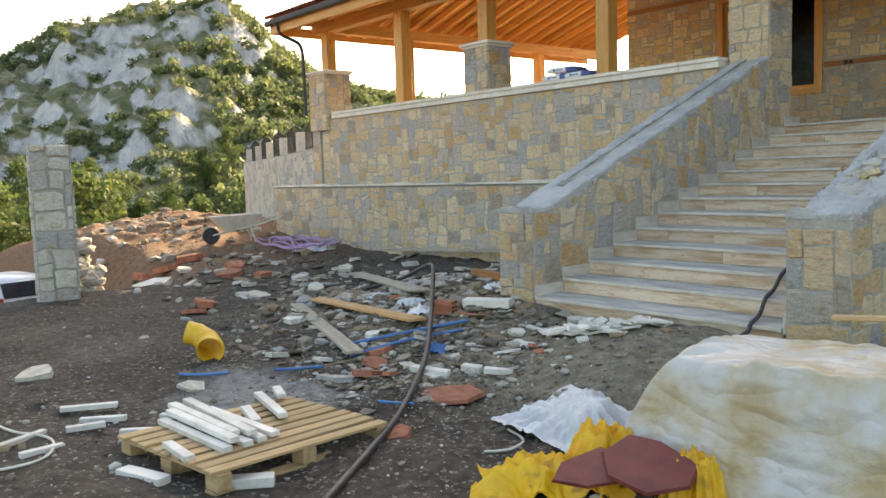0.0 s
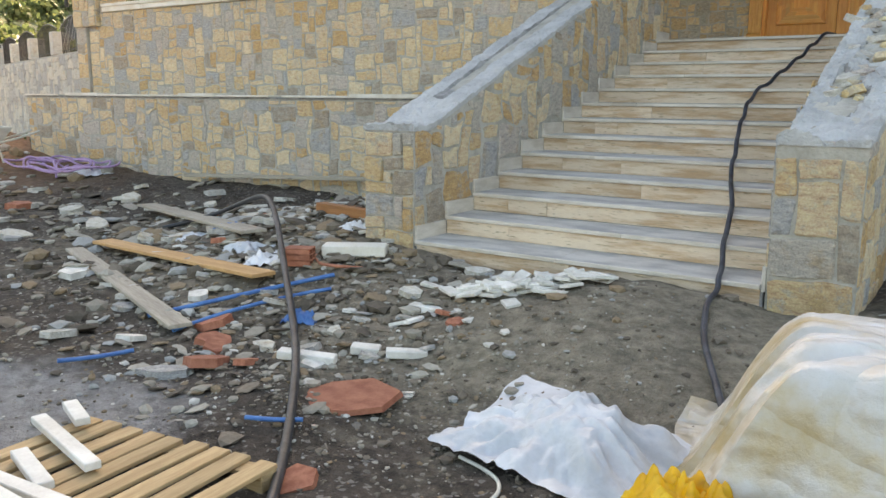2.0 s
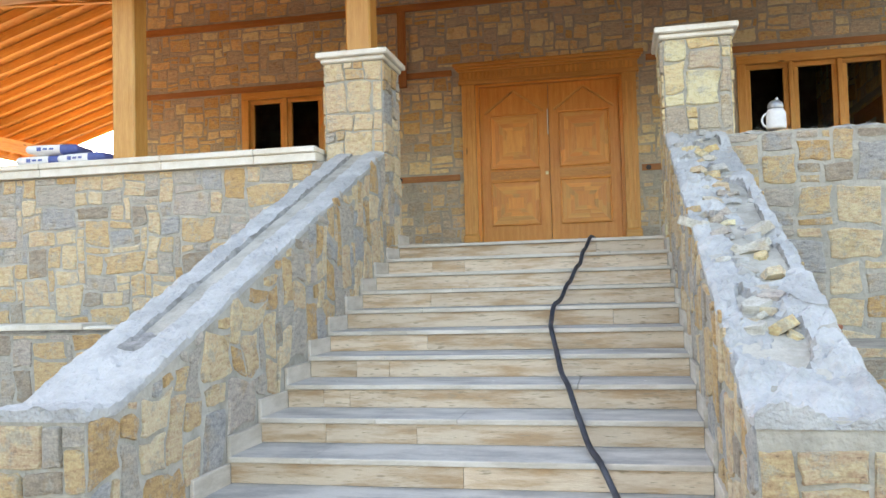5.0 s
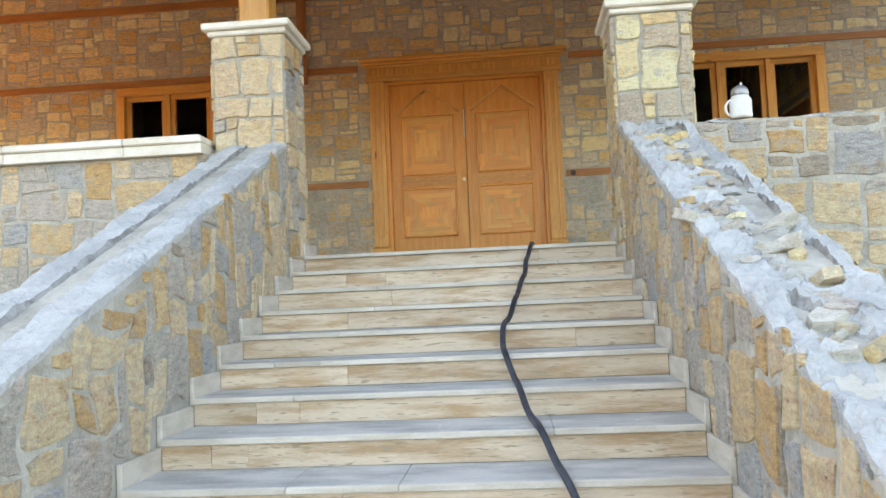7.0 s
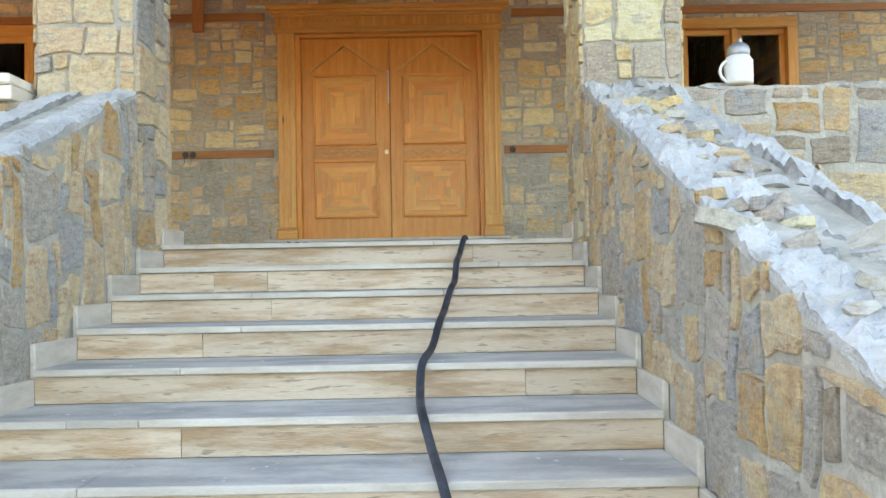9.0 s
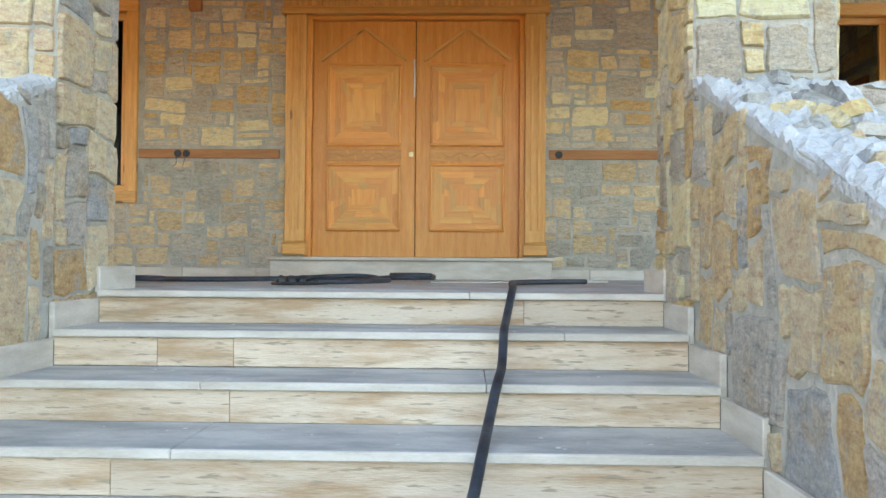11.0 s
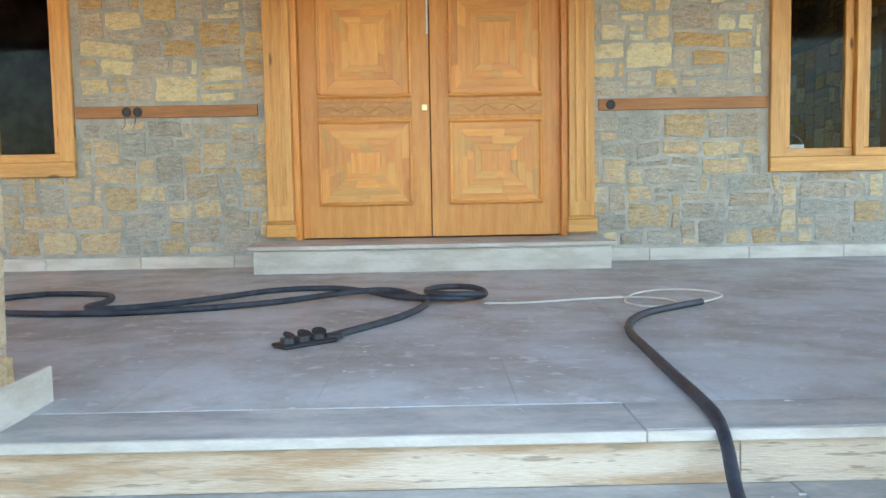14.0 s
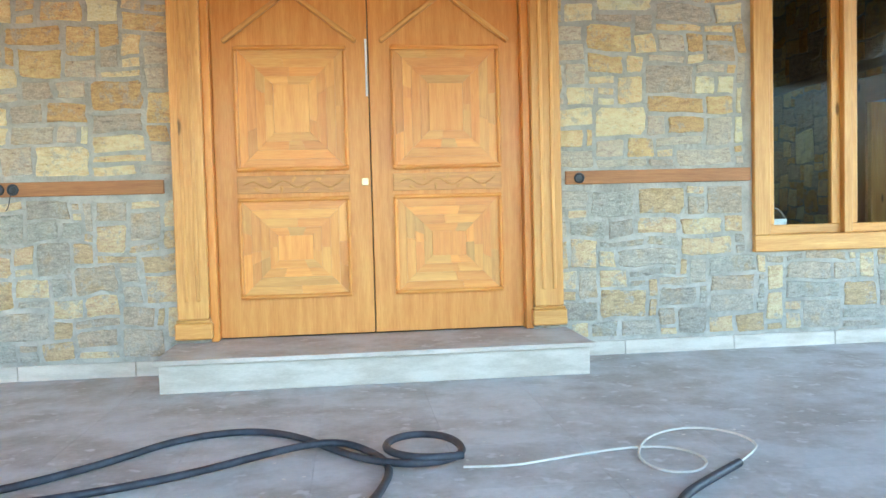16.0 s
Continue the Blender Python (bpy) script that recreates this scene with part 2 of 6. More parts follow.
def tarp_material():
    """Cloudy sheet: beige where it clings to the sacks, milky where it stands off, with sharp creases."""
    m, n, l, p = nodes_of("cloudy plastic sheet")
    c = coords(n, l, (1, 1, 1), True)
    n1, n2 = noise_node(n, l, c, 2.0, 5, 0.62), noise_node(n, l, c, 9, 6, 0.7)
    r = ramp_node(n, [(0.38, (0.48, 0.36, 0.19)), (0.47, (0.55, 0.47, 0.34)), (0.56, (0.60, 0.57, 0.52)), (0.67, (0.64, 0.63, 0.61))])
    l.new(n1.outputs[0], r.inputs[0])
    heights = []
    for stretch, sc in (((1.0, 1.0, 0.35), 3.2), ((0.4, 1.2, 1.0), 4.6)):
        x = noise_node(n, l, coords(n, l, stretch, True), sc, 2, 0.5)
        d = n.new("ShaderNodeMath")
        d.operation, d.inputs[1].default_value = "SUBTRACT", 0.5
        l.new(x.outputs[0], d.inputs[0])
        a = n.new("ShaderNodeMath")
        a.operation = "ABSOLUTE"
        l.new(d.outputs[0], a.inputs[0])
        heights.append(a)
    ad = n.new("ShaderNodeMath")
    l.new(heights[0].outputs[0], ad.inputs[0])
    l.new(heights[1].outputs[0], ad.inputs[1])
    ma = n.new("ShaderNodeMath")
    ma.operation, ma.inputs[1].default_value = "MULTIPLY_ADD", 0.12
    l.new(n2.outputs[0], ma.inputs[0])
    l.new(ad.outputs[0], ma.inputs[2])
    l.new(r.outputs[0], p.inputs["Base Color"])
    p.inputs["Roughness"].default_value = 0.38
    bump_to(n, l, p, ma.outputs[0], 0.9, 0.14)
    return m


M_TARP = tarp_material()
M_SHEET = surface("white plastic film", (0.50, 0.52, 0.54), (0.64, 0.66, 0.68), 3, 0.4, 0.4, 14, dist=0.02)


def glass_material():
    m, n, l, p = nodes_of("window glass")
    p.inputs["Base Color"].default_value = (0.9, 0.95, 0.95, 1)
    p.inputs["Roughness"].default_value, p.inputs["IOR"].default_value = 0.02, 1.12
    p.inputs["Transmission Weight"].default_value = 1.0
    return m


M_GLASS = glass_material()


def soil_material():
    """Dark damp earth with gravel, grey dust and chips; reddish on the far heap."""
    m, n, l, p = nodes_of("trampled soil")
    c = coords(n, l, (1, 1, 1), True)
    n1, n2, n3 = noise_node(n, l, c, 0.7, 5), noise_node(n, l, c, 9, 6, 0.7), noise_node(n, l, c, 70, 3)
    r = ramp_node(n, [(0.38, (0.034, 0.024, 0.016)), (0.54, (0.062, 0.046, 0.033)), (0.68, (0.13, 0.108, 0.085))])
    l.new(n1.outputs[0], r.inputs[0])
    r2 = ramp_node(n, [(0.40, (0.026, 0.019, 0.014)), (0.62, (0.16, 0.13, 0.10))])
    l.new(n2.outputs[0], r2.inputs[0])
    col = mix_node(n, l, 0.45, r.outputs[0], r2.outputs[0])
    v = n.new("ShaderNodeTexVoronoi")
    v.inputs["Scale"].default_value = 45
    l.new(c.outputs[0], v.inputs["Vector"])
    sp = ramp_node(n, [(0.91, (0, 0, 0)), (0.94, (0.45, 0.45, 0.45))])
    sep = n.new("ShaderNodeSeparateColor")
    l.new(v.outputs["Color"], sep.inputs[0])
    l.new(sep.outputs[0], sp.inputs[0])
    col = mix_node(n, l, sp.outputs[0], col, (0.38, 0.36, 0.32))
    # a heap of grey-brown sandy spoil before the stairs, and a spill of pale lime dust
    for place, size, wide, ca, cb, most in (((0.5, -0.8, 0), (0.42, 0.62, 0), 1.0, (0.15, 0.128, 0.092), (0.33, 0.285, 0.21), 0.95), ((-1.35, -3.2, 0), (0.8, 1.5, 0), 0.9, (0.22, 0.21, 0.20), (0.42, 0.41, 0.40), 0.75), ((-2.6, 0.4, 0), (0.28, 0.42, 0), 1.0, (0.12, 0.098, 0.07), (0.29, 0.24, 0.175), 0.85)):
        mp = n.new("ShaderNodeMapping")
        mp.vector_type = "TEXTURE"
        mp.inputs["Location"].default_value = place
        mp.inputs["Scale"].default_value = (1 / size[0], 1 / size[1], 1000)
        l.new(c.outputs[0], mp.inputs["Vector"])
        ln = n.new("ShaderNodeVectorMath")
        ln.operation = "LENGTH"
        l.new(mp.outputs[0], ln.inputs[0])
        wob = n.new("ShaderNodeMath")
        wob.operation = "MULTIPLY_ADD"
        wob.inputs[1].default_value = 1.3
        l.new(noise_node(n, l, c, 2.3, 5, 0.65).outputs[0], wob.inputs[0])
        l.new(ln.outputs["Value"], wob.inputs[2])
        mask = n.new("ShaderNodeMapRange")
        mask.inputs[1].default_value, mask.inputs[2].default_value = wide + 0.75, wide + 0.3
        mask.inputs[3].default_value, mask.inputs[4].default_value = 0.0, most
        l.new(wob.outputs[0], mask.inputs[0])
        sand = ramp_node(n, [(0.36, ca), (0.64, cb)])
        l.new(n2.outputs[0], sand.inputs[0])
        col = mix_node(n, l, mask.outputs[0], col, sand.outputs[0])
    red = n.new("ShaderNodeMapRange")
    red.inputs[1].default_value, red.inputs[2].default_value = -9.0, -13.0
    g = n.new("ShaderNodeNewGeometry")
    sx = n.new("ShaderNodeSeparateXYZ")
    l.new(g.outputs["Position"], sx.inputs[0])
    l.new(sx.outputs[0], red.inputs[0])
    r3 = ramp_node(n, [(0.35, (0.17, 0.085, 0.045)), (0.65, (0.33, 0.19, 0.105))])
    l.new(n2.outputs[0], r3.inputs[0])
    col = mix_node(n, l, red.outputs[0], col, r3.outputs[0])
    l.new(col, p.inputs["Base Color"])
    p.inputs["Roughness"].default_value = 0.95
    hs = n.new("ShaderNodeMath")
    hs.operation = "ADD"
    l.new(n2.outputs[0], hs.inputs[0])
    l.new(n3.outputs[0], hs.inputs[1])
    bump_to(n, l, p, hs.outputs[0], 0.9, 0.03)
    return m


M_SOIL = soil_material()


def rubble_material():
    m, n, l, p = nodes_of("rubble chips")
    g = n.new("ShaderNodeNewGeometry")
    r = ramp_node(n, [(0, (0.19, 0.155, 0.115)), (0.22, (0.28, 0.25, 0.20)), (0.42, (0.11, 0.088, 0.065)), (0.62, (0.38, 0.35, 0.29)), (0.76, (0.25, 0.18, 0.11)), (0.88, (0.33, 0.33, 0.31)), (0.95, (0.60, 0.57, 0.51))], True)
    l.new(g.outputs["Random Per Island"], r.inputs[0])
    c = coords(n, l, (1, 1, 1), True)
    n2 = noise_node(n, l, c, 40, 4)
    l.new(mix_node(n, l, 0.5, r.outputs[0], n2.outputs[0], "SOFT_LIGHT"), p.inputs["Base Color"])
    p.inputs["Roughness"].default_value = 0.9
    bump_to(n, l, p, n2.outputs[0], 0.4, 0.01)
    return m


M_RUBBLE = rubble_material()


def leaf_material(name, stops):
    m, n, l, p = nodes_of(name)
    g = n.new("ShaderNodeNewGeometry")
    r = ramp_node(n, stops)
    l.new(g.outputs["Random Per Island"], r.inputs[0])
    c = coords(n, l, (1, 1, 1), True)
    n2 = noise_node(n, l, c, 0.12, 3)
    l.new(mix_node(n, l, 0.4, r.outputs[0], n2.outputs[0], "SOFT_LIGHT"), p.inputs["Base Color"])
    p.inputs["Roughness"].default_value = 0.7
    tr = n.new("ShaderNodeBsdfTranslucent")
    mx = n.new("ShaderNodeMixShader")
    mx.inputs[0].default_value = 0.45
    l.new(p.inputs["Base Color"].links[0].from_socket, tr.inputs[0])
    l.new(p.outputs[0], mx.inputs[1])
    l.new(tr.outputs[0], mx.inputs[2])
    l.new(mx.outputs[0], n["Material Output"].inputs[0])
    return m


M_LEAF = leaf_material("hill foliage", [(0, (0.09, 0.13, 0.055)), (0.5, (0.145, 0.18, 0.075)), (1, (0.22, 0.24, 0.10))])
M_LEAF2 = leaf_material("tree foliage", [(0, (0.05, 0.09, 0.025)), (0.6, (0.10, 0.145, 0.04)), (1, (0.17, 0.20, 0.06))])


def hill_material():
    m, n, l, p = nodes_of("limestone hill")
    c = coords(n, l, (1, 1, 1), True)
    n1, n2 = noise_node(n, l, c, 0.035, 6, 0.65), noise_node(n, l, c, 0.25, 6, 0.7)
    st = noise_node(n, l, coords(n, l, (1, 1, 0.35), True), 0.22, 8, 0.8)
    rock = ramp_node(n, [(0.36, (0.24, 0.24, 0.235)), (0.46, (0.50, 0.49, 0.48)), (0.60, (0.66, 0.64, 0.60))])
    l.new(st.outputs[0], rock.inputs[0])
    soil = ramp_node(n, [(0.4, (0.10, 0.12, 0.05)), (0.62, (0.26, 0.23, 0.13))])
    l.new(n2.outputs[0], soil.inputs[0])
    g = n.new("ShaderNodeNewGeometry")
    sx = n.new("ShaderNodeSeparateXYZ")
    l.new(g.outputs["Normal"], sx.inputs[0])
    ad = n.new("ShaderNodeMath")
    l.new(sx.outputs[2], ad.inputs[0])
    mu = n.new("ShaderNodeMath")
    mu.operation, mu.inputs[1].default_value = "MULTIPLY", 0.35
    l.new(n1.outputs[0], mu.inputs[0])
    l.new(mu.outputs[0], ad.inputs[1])
    f = ramp_node(n, [(0.86, (0, 0, 0)), (1.0, (1, 1, 1))])
    l.new(ad.outputs[0], f.inputs[0])
    l.new(mix_node(n, l, f.outputs[0], rock.outputs[0], soil.outputs[0]), p.inputs["Base Color"])
    p.inputs["Roughness"].default_value = 0.95
    bump_to(n, l, p, n2.outputs[0], 1.0, 2.0)
    return m


M_HILL = hill_material()

# ---- mesh helpers ----
def mesh_from(bm, name, mats, smooth=False):
    me = bpy.data.meshes.new(name)
    bm.normal_update()
    bm.to_mesh(me)
    bm.free()
    for m in (mats if isinstance(mats, (list, tuple)) else [mats]):
        me.materials.append(m)
    if smooth:
        me.polygons.foreach_set("use_smooth", [True] * len(me.polygons))
    return me


def put(name, me, m=None, parent=None):
    ob = new(name, me)
    if m is not None:
        ob.matrix_basis = m
    if parent is not None:
        ob.parent = parent
    return ob


def empty(name, m=None, **tags):
    ob = new(name)
    ob.empty_display_size = 0.1
    if m is not None:
        ob.matrix_basis = m
    return tagged(ob, **tags)


BOXES = {}


def box_mesh(sx, sy, sz, bevel, mat):
    key = (round(sx, 3), round(sy, 3), round(sz, 3), bevel, mat.name)
    if key not in BOXES:
        bm = bmesh.new()
        bmesh.ops.create_cube(bm, size=1)
        bmesh.ops.scale(bm, vec=(sx, sy, sz), verts=bm.verts)
        if bevel:
            bmesh.ops.bevel(bm, geom=bm.edges[:], offset=bevel, segments=1, affect="EDGES")
        BOXES[key] = mesh_from(bm, "block", mat)
    return BOXES[key]


def block(name, x0, x1, y0, y1, z0, z1, mat, bevel=0.006, parent=None):
    """An upright block between two corners; a tall one stands on its own x so that the grain runs up it."""
    c = Vector(((x0 + x1) / 2, (y0 + y1) / 2, (z0 + z1) / 2))
    sx, sy, sz = x1 - x0, y1 - y0, z1 - z0
    if sz > sx and sz > sy:
        return put(name, box_mesh(sz, sy, sx, bevel, mat), Matrix.Translation(c) @ pose(0, 0, 0, 0, -90, 0), parent)
    if sy > sx and sy > sz:
        return put(name, box_mesh(sy, sx, sz, bevel, mat), Matrix.Translation(c) @ pose(0, 0, 0, 0, 0, 90), parent)
    return put(name, box_mesh(sx, sy, sz, bevel, mat), Matrix.Translation(c), parent)


def bar(name, a, b, w, h, mat, bevel=0.006, parent=None, roll=0):
    """A timber from a to b, w wide and h high."""
    a, b = Vector(a), Vector(b)
    d = b - a
    x = d.normalized()
    up = Vector((0, 0, 1)) if abs(x.z) < 0.95 else Vector((0, 1, 0))
    y = up.cross(x).normalized()
    r = Matrix((x, y, x.cross(y))).transposed().to_4x4()
    return put(name, box_mesh(d.length, w, h, bevel, mat), Matrix.Translation((a + b) / 2) @ r @ pose(0, 0, 0, roll), parent)


def tube_mesh(pts, radius, mat, res=6, cyclic=False, order=True):
    cu = bpy.data.curves.new("tube", "CURVE")
    cu.dimensions, cu.bevel_depth, cu.bevel_resolution, cu.resolution_u = "3D", radius, 2, res
    sp = cu.splines.new("NURBS" if order else "POLY")
    sp.points.add(len(pts) - 1)
    for p, q in zip(sp.points, pts):
        p.co = (*q, 1)
    if order:
        sp.order_u, sp.use_endpoint_u = 3, True
    sp.use_cyclic_u = cyclic
    cu.use_fill_caps = True
    ob = bpy.data.objects.new("tube", cu)
    me = bpy.data.meshes.new_from_object(ob)
    bpy.data.objects.remove(ob)
    me.materials.clear()
    me.materials.append(mat)
    me.polygons.foreach_set("use_smooth", [True] * len(me.polygons))
    return me


def tube(name, pts, radius, mat, parent=None, **kw):
    return put(name, tube_mesh(pts, radius, mat, **kw), None, parent)


def chunk_mesh(mat, flat=1.0, seed=0, cuts=1):
    """A broken stone about 1 across."""
    rg = random.Random(seed)
    bm = bmesh.new()
    bmesh.ops.create_icosphere(bm, subdivisions=cuts, radius=0.5)
    for v in bm.verts:
        v.co *= rg.uniform(0.7, 1.15)
        v.co.z *= flat
    return mesh_from(bm, "chunk", mat)


def shard_mesh(mat, rg, thick=0.12):
    """A flat broken piece about 1 across."""
    k = rg.randint(5, 7)
    bm = bmesh.new()
    a0 = rg.uniform(0, 6)
    pts = [(0.5 * rg.uniform(0.65, 1.1) * math.cos(a0 + 6.283 * i / k), 0.5 * rg.uniform(0.65, 1.1) * math.sin(a0 + 6.283 * i / k)) for i in range(k)]
    lo = [bm.verts.new((x, y, 0)) for x, y in pts]
    hi = [bm.verts.new((x * 0.96, y * 0.96, thick)) for x, y in pts]
    bm.faces.new(hi)
    bm.faces.new(lo[::-1])
    for i in range(k):
        bm.faces.new((lo[i], lo[(i + 1) % k], hi[(i + 1) % k], hi[i]))
    return mesh_from(bm, "shard", mat)


# ---- stone laying ----
RS = random.Random(5)


def unit_stone(seed):
    """One roughly squared stone in a unit square: knapped corners, uneven sides, split face."""
    rg = random.Random(seed)
    out = []
    for q in range(4):
        c, d = ((1, 0), (0, 1), (-1, 0), (0, -1))[q], ((0, 1), (-1, 0), (0, -1), (1, 0))[q]
        cut = rg.choice((0.03, 0.06, 0.06, 0.12, 0.22))
        for t in (-0.5 + cut, rg.uniform(-0.22, -0.08), rg.uniform(0.1, 0.25), 0.5 - rg.choice((0.02, 0.05, 0.10))):
            e = 0.5 - abs(rg.gauss(0, 0.022))
            out.append((c[0] * e + d[0] * t, c[1] * e + d[1] * t))
    k = len(out)
    v, f = [], []
    for sc, z in ((1.0, 0.0), (0.985, 0.55), (0.93, 0.95)):
        v += [(x * sc, y * sc, z * rg.uniform(0.8, 1.2)) for x, y in out]
    v.append((rg.uniform(-0.2, 0.2), rg.uniform(-0.2, 0.2), rg.uniform(0.95, 1.35)))
    for r in (0, 1):
        for i in range(k):
            j = (i + 1) % k
            f.append((r * k + i, r * k + j, (r + 1) * k + j, (r + 1) * k + i))
    f += [(2 * k + i, 2 * k + (i + 1) % k, 3 * k) for i in range(k)]
    return v, f


UNITS = [unit_stone(100 + i) for i in range(48)]


def pack(w, h, cell, sizes, inside, rg):
    """Fills w by h with uneven courses of stones; yields their rectangles."""
    nx, ny = max(1, round(w / cell)), max(1, round(h / cell))
    used = [[not inside((i + 0.5) * w / nx, (j + 0.5) * h / ny) for i in range(nx)] for j in range(ny)]
    cw, ch = w / nx, h / ny
    for j in range(ny):
        for i in range(nx):
            if used[j][i]:
                continue
            a, b = rg.choice(sizes)
            k = 0
            while k < a and i + k < nx and not used[j][i + k]:
                k += 1
            a, q = k, 1
            while q < b and j + q < ny and all(not used[j + q][i + s] for s in range(a)):
                q += 1
            for jj in range(q):
                for ii in range(a):
                    used[j + jj][i + ii] = True
            yield i * cw, j * ch, a * cw, q * ch


SIZES = [(2, 1), (3, 1), (4, 2), (3, 2), (3, 2), (2, 2), (4, 3), (5, 3), (3, 3), (5, 2), (2, 3), (4, 1), (6, 3), (4, 4)]
JOBS = []


def stones(parent, origin, u, v, w, h, mat, inside=None, near=None, cell=0.085, depth=0.011, gap=0.011, sizes=SIZES, seed=1, bend=0.035):
    """Keeps a face for the end of the file: stones laid on it from origin along u and v."""
    JOBS.append((parent, Vector(origin), Vector(u), Vector(v), w, h, mat, inside or (lambda a, b: True), near, cell, depth, gap, sizes, seed, bend))


def bent(x, y, w, h, seed, amount):
    """Moves a point of a face so that the joints wander; the face's own edges stay."""
    e = amount * min(1.0, max(0.0, min(x, w - x, y, h - y) / 0.12))
    p = Vector((x * 2.7, y * 2.7, seed * 1.7))
    q = Vector((x * 8.0, y * 8.0, seed * 2.3 + 40))
    return (x + e * (1.5 * noise.noise(p) + 0.6 * noise.noise(q)), y + e * (1.5 * noise.noise(p + Vector((31, 7, 0))) + 0.6 * noise.noise(q + Vector((11, 23, 0)))))


def lay_all():
    for parent, o, u, v, w, h, mat, inside, near, cell, depth, gap, sizes, seed, bend in JOBS:
        rg = random.Random(seed)
        nrm = u.cross(v)
        vv, ff, singles = [], [], 0
        inv = parent.matrix_basis.inverted() if parent else Matrix()
        for x, y, a, b in pack(w, h, cell, sizes, inside, rg):
            g = gap * rg.uniform(0.6, 1.5)
            a2, b2 = max(a - g, 0.03), max(b - g, 0.03)
            cx, cy = x + a / 2, y + b / 2
            i = rg.randrange(len(UNITS))
            d = depth * rg.uniform(0.5, 1.3)
            turn, flip = radians(rg.uniform(-3, 3)), rg.choice((1, -1))
            ct, st_ = math.cos(turn) * flip, math.sin(turn) * flip
            pts = []
            for px, py, pz in UNITS[i][0]:
                qx, qy = px * a2, py * b2
                X, Y = bent(cx + ct * qx - st_ * qy, cy + st_ * qx + ct * qy, w, h, seed, bend)
                pts.append(o + u * X + v * Y + nrm * (pz * d))
            if near and near(cx, cy) and singles < 290:
                singles += 1
                base = o + u * cx + v * cy
                me = bpy.data.meshes.new("stone")
                me.from_pydata([tuple(p - base) for p in pts], [], UNITS[i][1])
                me.materials.append(mat)
                put("stone", me, inv @ Matrix.Translation(base), parent)
            else:
                k = len(vv)
                vv += [tuple(p) for p in pts]
                ff += [tuple(k + q for q in f) for f in UNITS[i][1]]
        if vv:
            me = bpy.data.meshes.new("stones")
            me.from_pydata(vv, [], ff)
            me.materials.append(mat)
            ob = put("stonework", me, inv, parent)
            tagged(ob, kind="stuff")


# ---- ground ----
def smooth01(t):
    t = min(1, max(0, t))
    return t * t * (3 - 2 * t)


def ground_z(x, y):
    z = -0.25
    z += 0.27 * smooth01((y + 2.2) / 2.0) * smooth01((4.5 - abs(x - 0.2)) / 2.5)
    z += 0.30 * math.exp(-((x + 3.3) ** 2 / 3.0 + (y - 1.2) ** 2 / 3.0))
    z += 0.16 * smooth01((y - 1.5) / 2.5)
    z += 0.12 * math.exp(-((x - 0.6) ** 2 + (y + 1.0) ** 2) / 0.8)
    z += 0.75 * math.exp(-((x + 18) ** 2 / 22.0 + (y - 2.6) ** 2 / 9.0))
    z -= 2.5 * smooth01((-8.9 - x) / 5.5) * smooth01((0.5 - y) / 2.0)
    z -= 16 * smooth01((-22 - x) / 55.0)
    if abs(x) < 25 and abs(y) < 20:
        p = Vector((x, y, 0))
        z += 0.07 * noise.noise(p * 0.9) + 0.035 * noise.noise(p * 3.1) + 0.015 * noise.noise(p * 9.0)
        z += 0.13 * max(0, smooth01((-12.5 - x) / 3)) * smooth01((x + 25) / 5) * noise.noise(p * 2.2)
    return z


def spread(lo, hi, a, b, step, grow=1.25):
    v = [a]
    while v[-1] < b:
        v.append(v[-1] + step)
    s = step
    while v[-1] < hi:
        s *= grow
        v.append(v[-1] + s)
    s, left = step, [a]
    while left[-1] > lo:
        s *= grow
        left.append(left[-1] - s)
    return left[:0:-1] + v


def build_ground():
    xs, ys = spread(-1500, 1500, -20, 6, 0.1), spread(-1500, 1500, -7, 5, 0.1)
    nx = len(xs)
    v = [(x, y, ground_z(x, y)) for y in ys for x in xs]
    f = [(j * nx + i, j * nx + i + 1, (j + 1) * nx + i + 1, (j + 1) * nx + i) for j in range(len(ys) - 1) for i in range(nx - 1)]
    me = bpy.data.meshes.new("ground")
    me.from_pydata(v, [], f)
    me.materials.append(M_SOIL)
    me.polygons.foreach_set("use_smooth", [True] * len(f))
    tagged(put("ground", me), "dark trampled soil of a building yard", "ground", kind="structure")


build_ground()

# ---- the stairs ----
RISE, RUN, STEPS, SX = 0.155, 0.4297, 13, 1.345
PZ, PY = RISE * STEPS, RUN * (STEPS - 1)  # platform height and the line of its edge
rg = random.Random(11)
stairs = empty("staircase", pose(0, 0, 0), label="wide outdoor staircase of dusty beige travertine steps", category="stairs")
bm = bmesh.new()
prof = []
for k in range(1, STEPS + 1):
    prof += [(0.035 + (k - 1) * RUN, (k - 1) * RISE - (0.3 if k == 1 else 0) - 0.03), (0.035 + (k - 1) * RUN, k * RISE - 0.034)]
prof += [(PY + 0.3, PZ - 0.034), (PY + 0.3, -0.35)]
fa = [bm.verts.new((-1.36, y, z)) for y, z in prof]
fb = [bm.verts.new((1.36, y, z)) for y, z in prof]
bm.faces.new(fa)
bm.faces.new(fb[::-1])
for i in range(len(prof)):
    j = (i + 1) % len(prof)
    bm.faces.new((fa[j], fa[i], fb[i], fb[j]))
put("core", mesh_from(bm, "core", M_CEMENT2), None, stairs)


def splits(rg, a, b):
    c = rg.uniform(-0.9, 0.9)
    out = [a, c, b]
    if rg.random() < 0.35:
        out.insert(1, a + (c - a) * rg.uniform(0.35, 0.6))
    return out


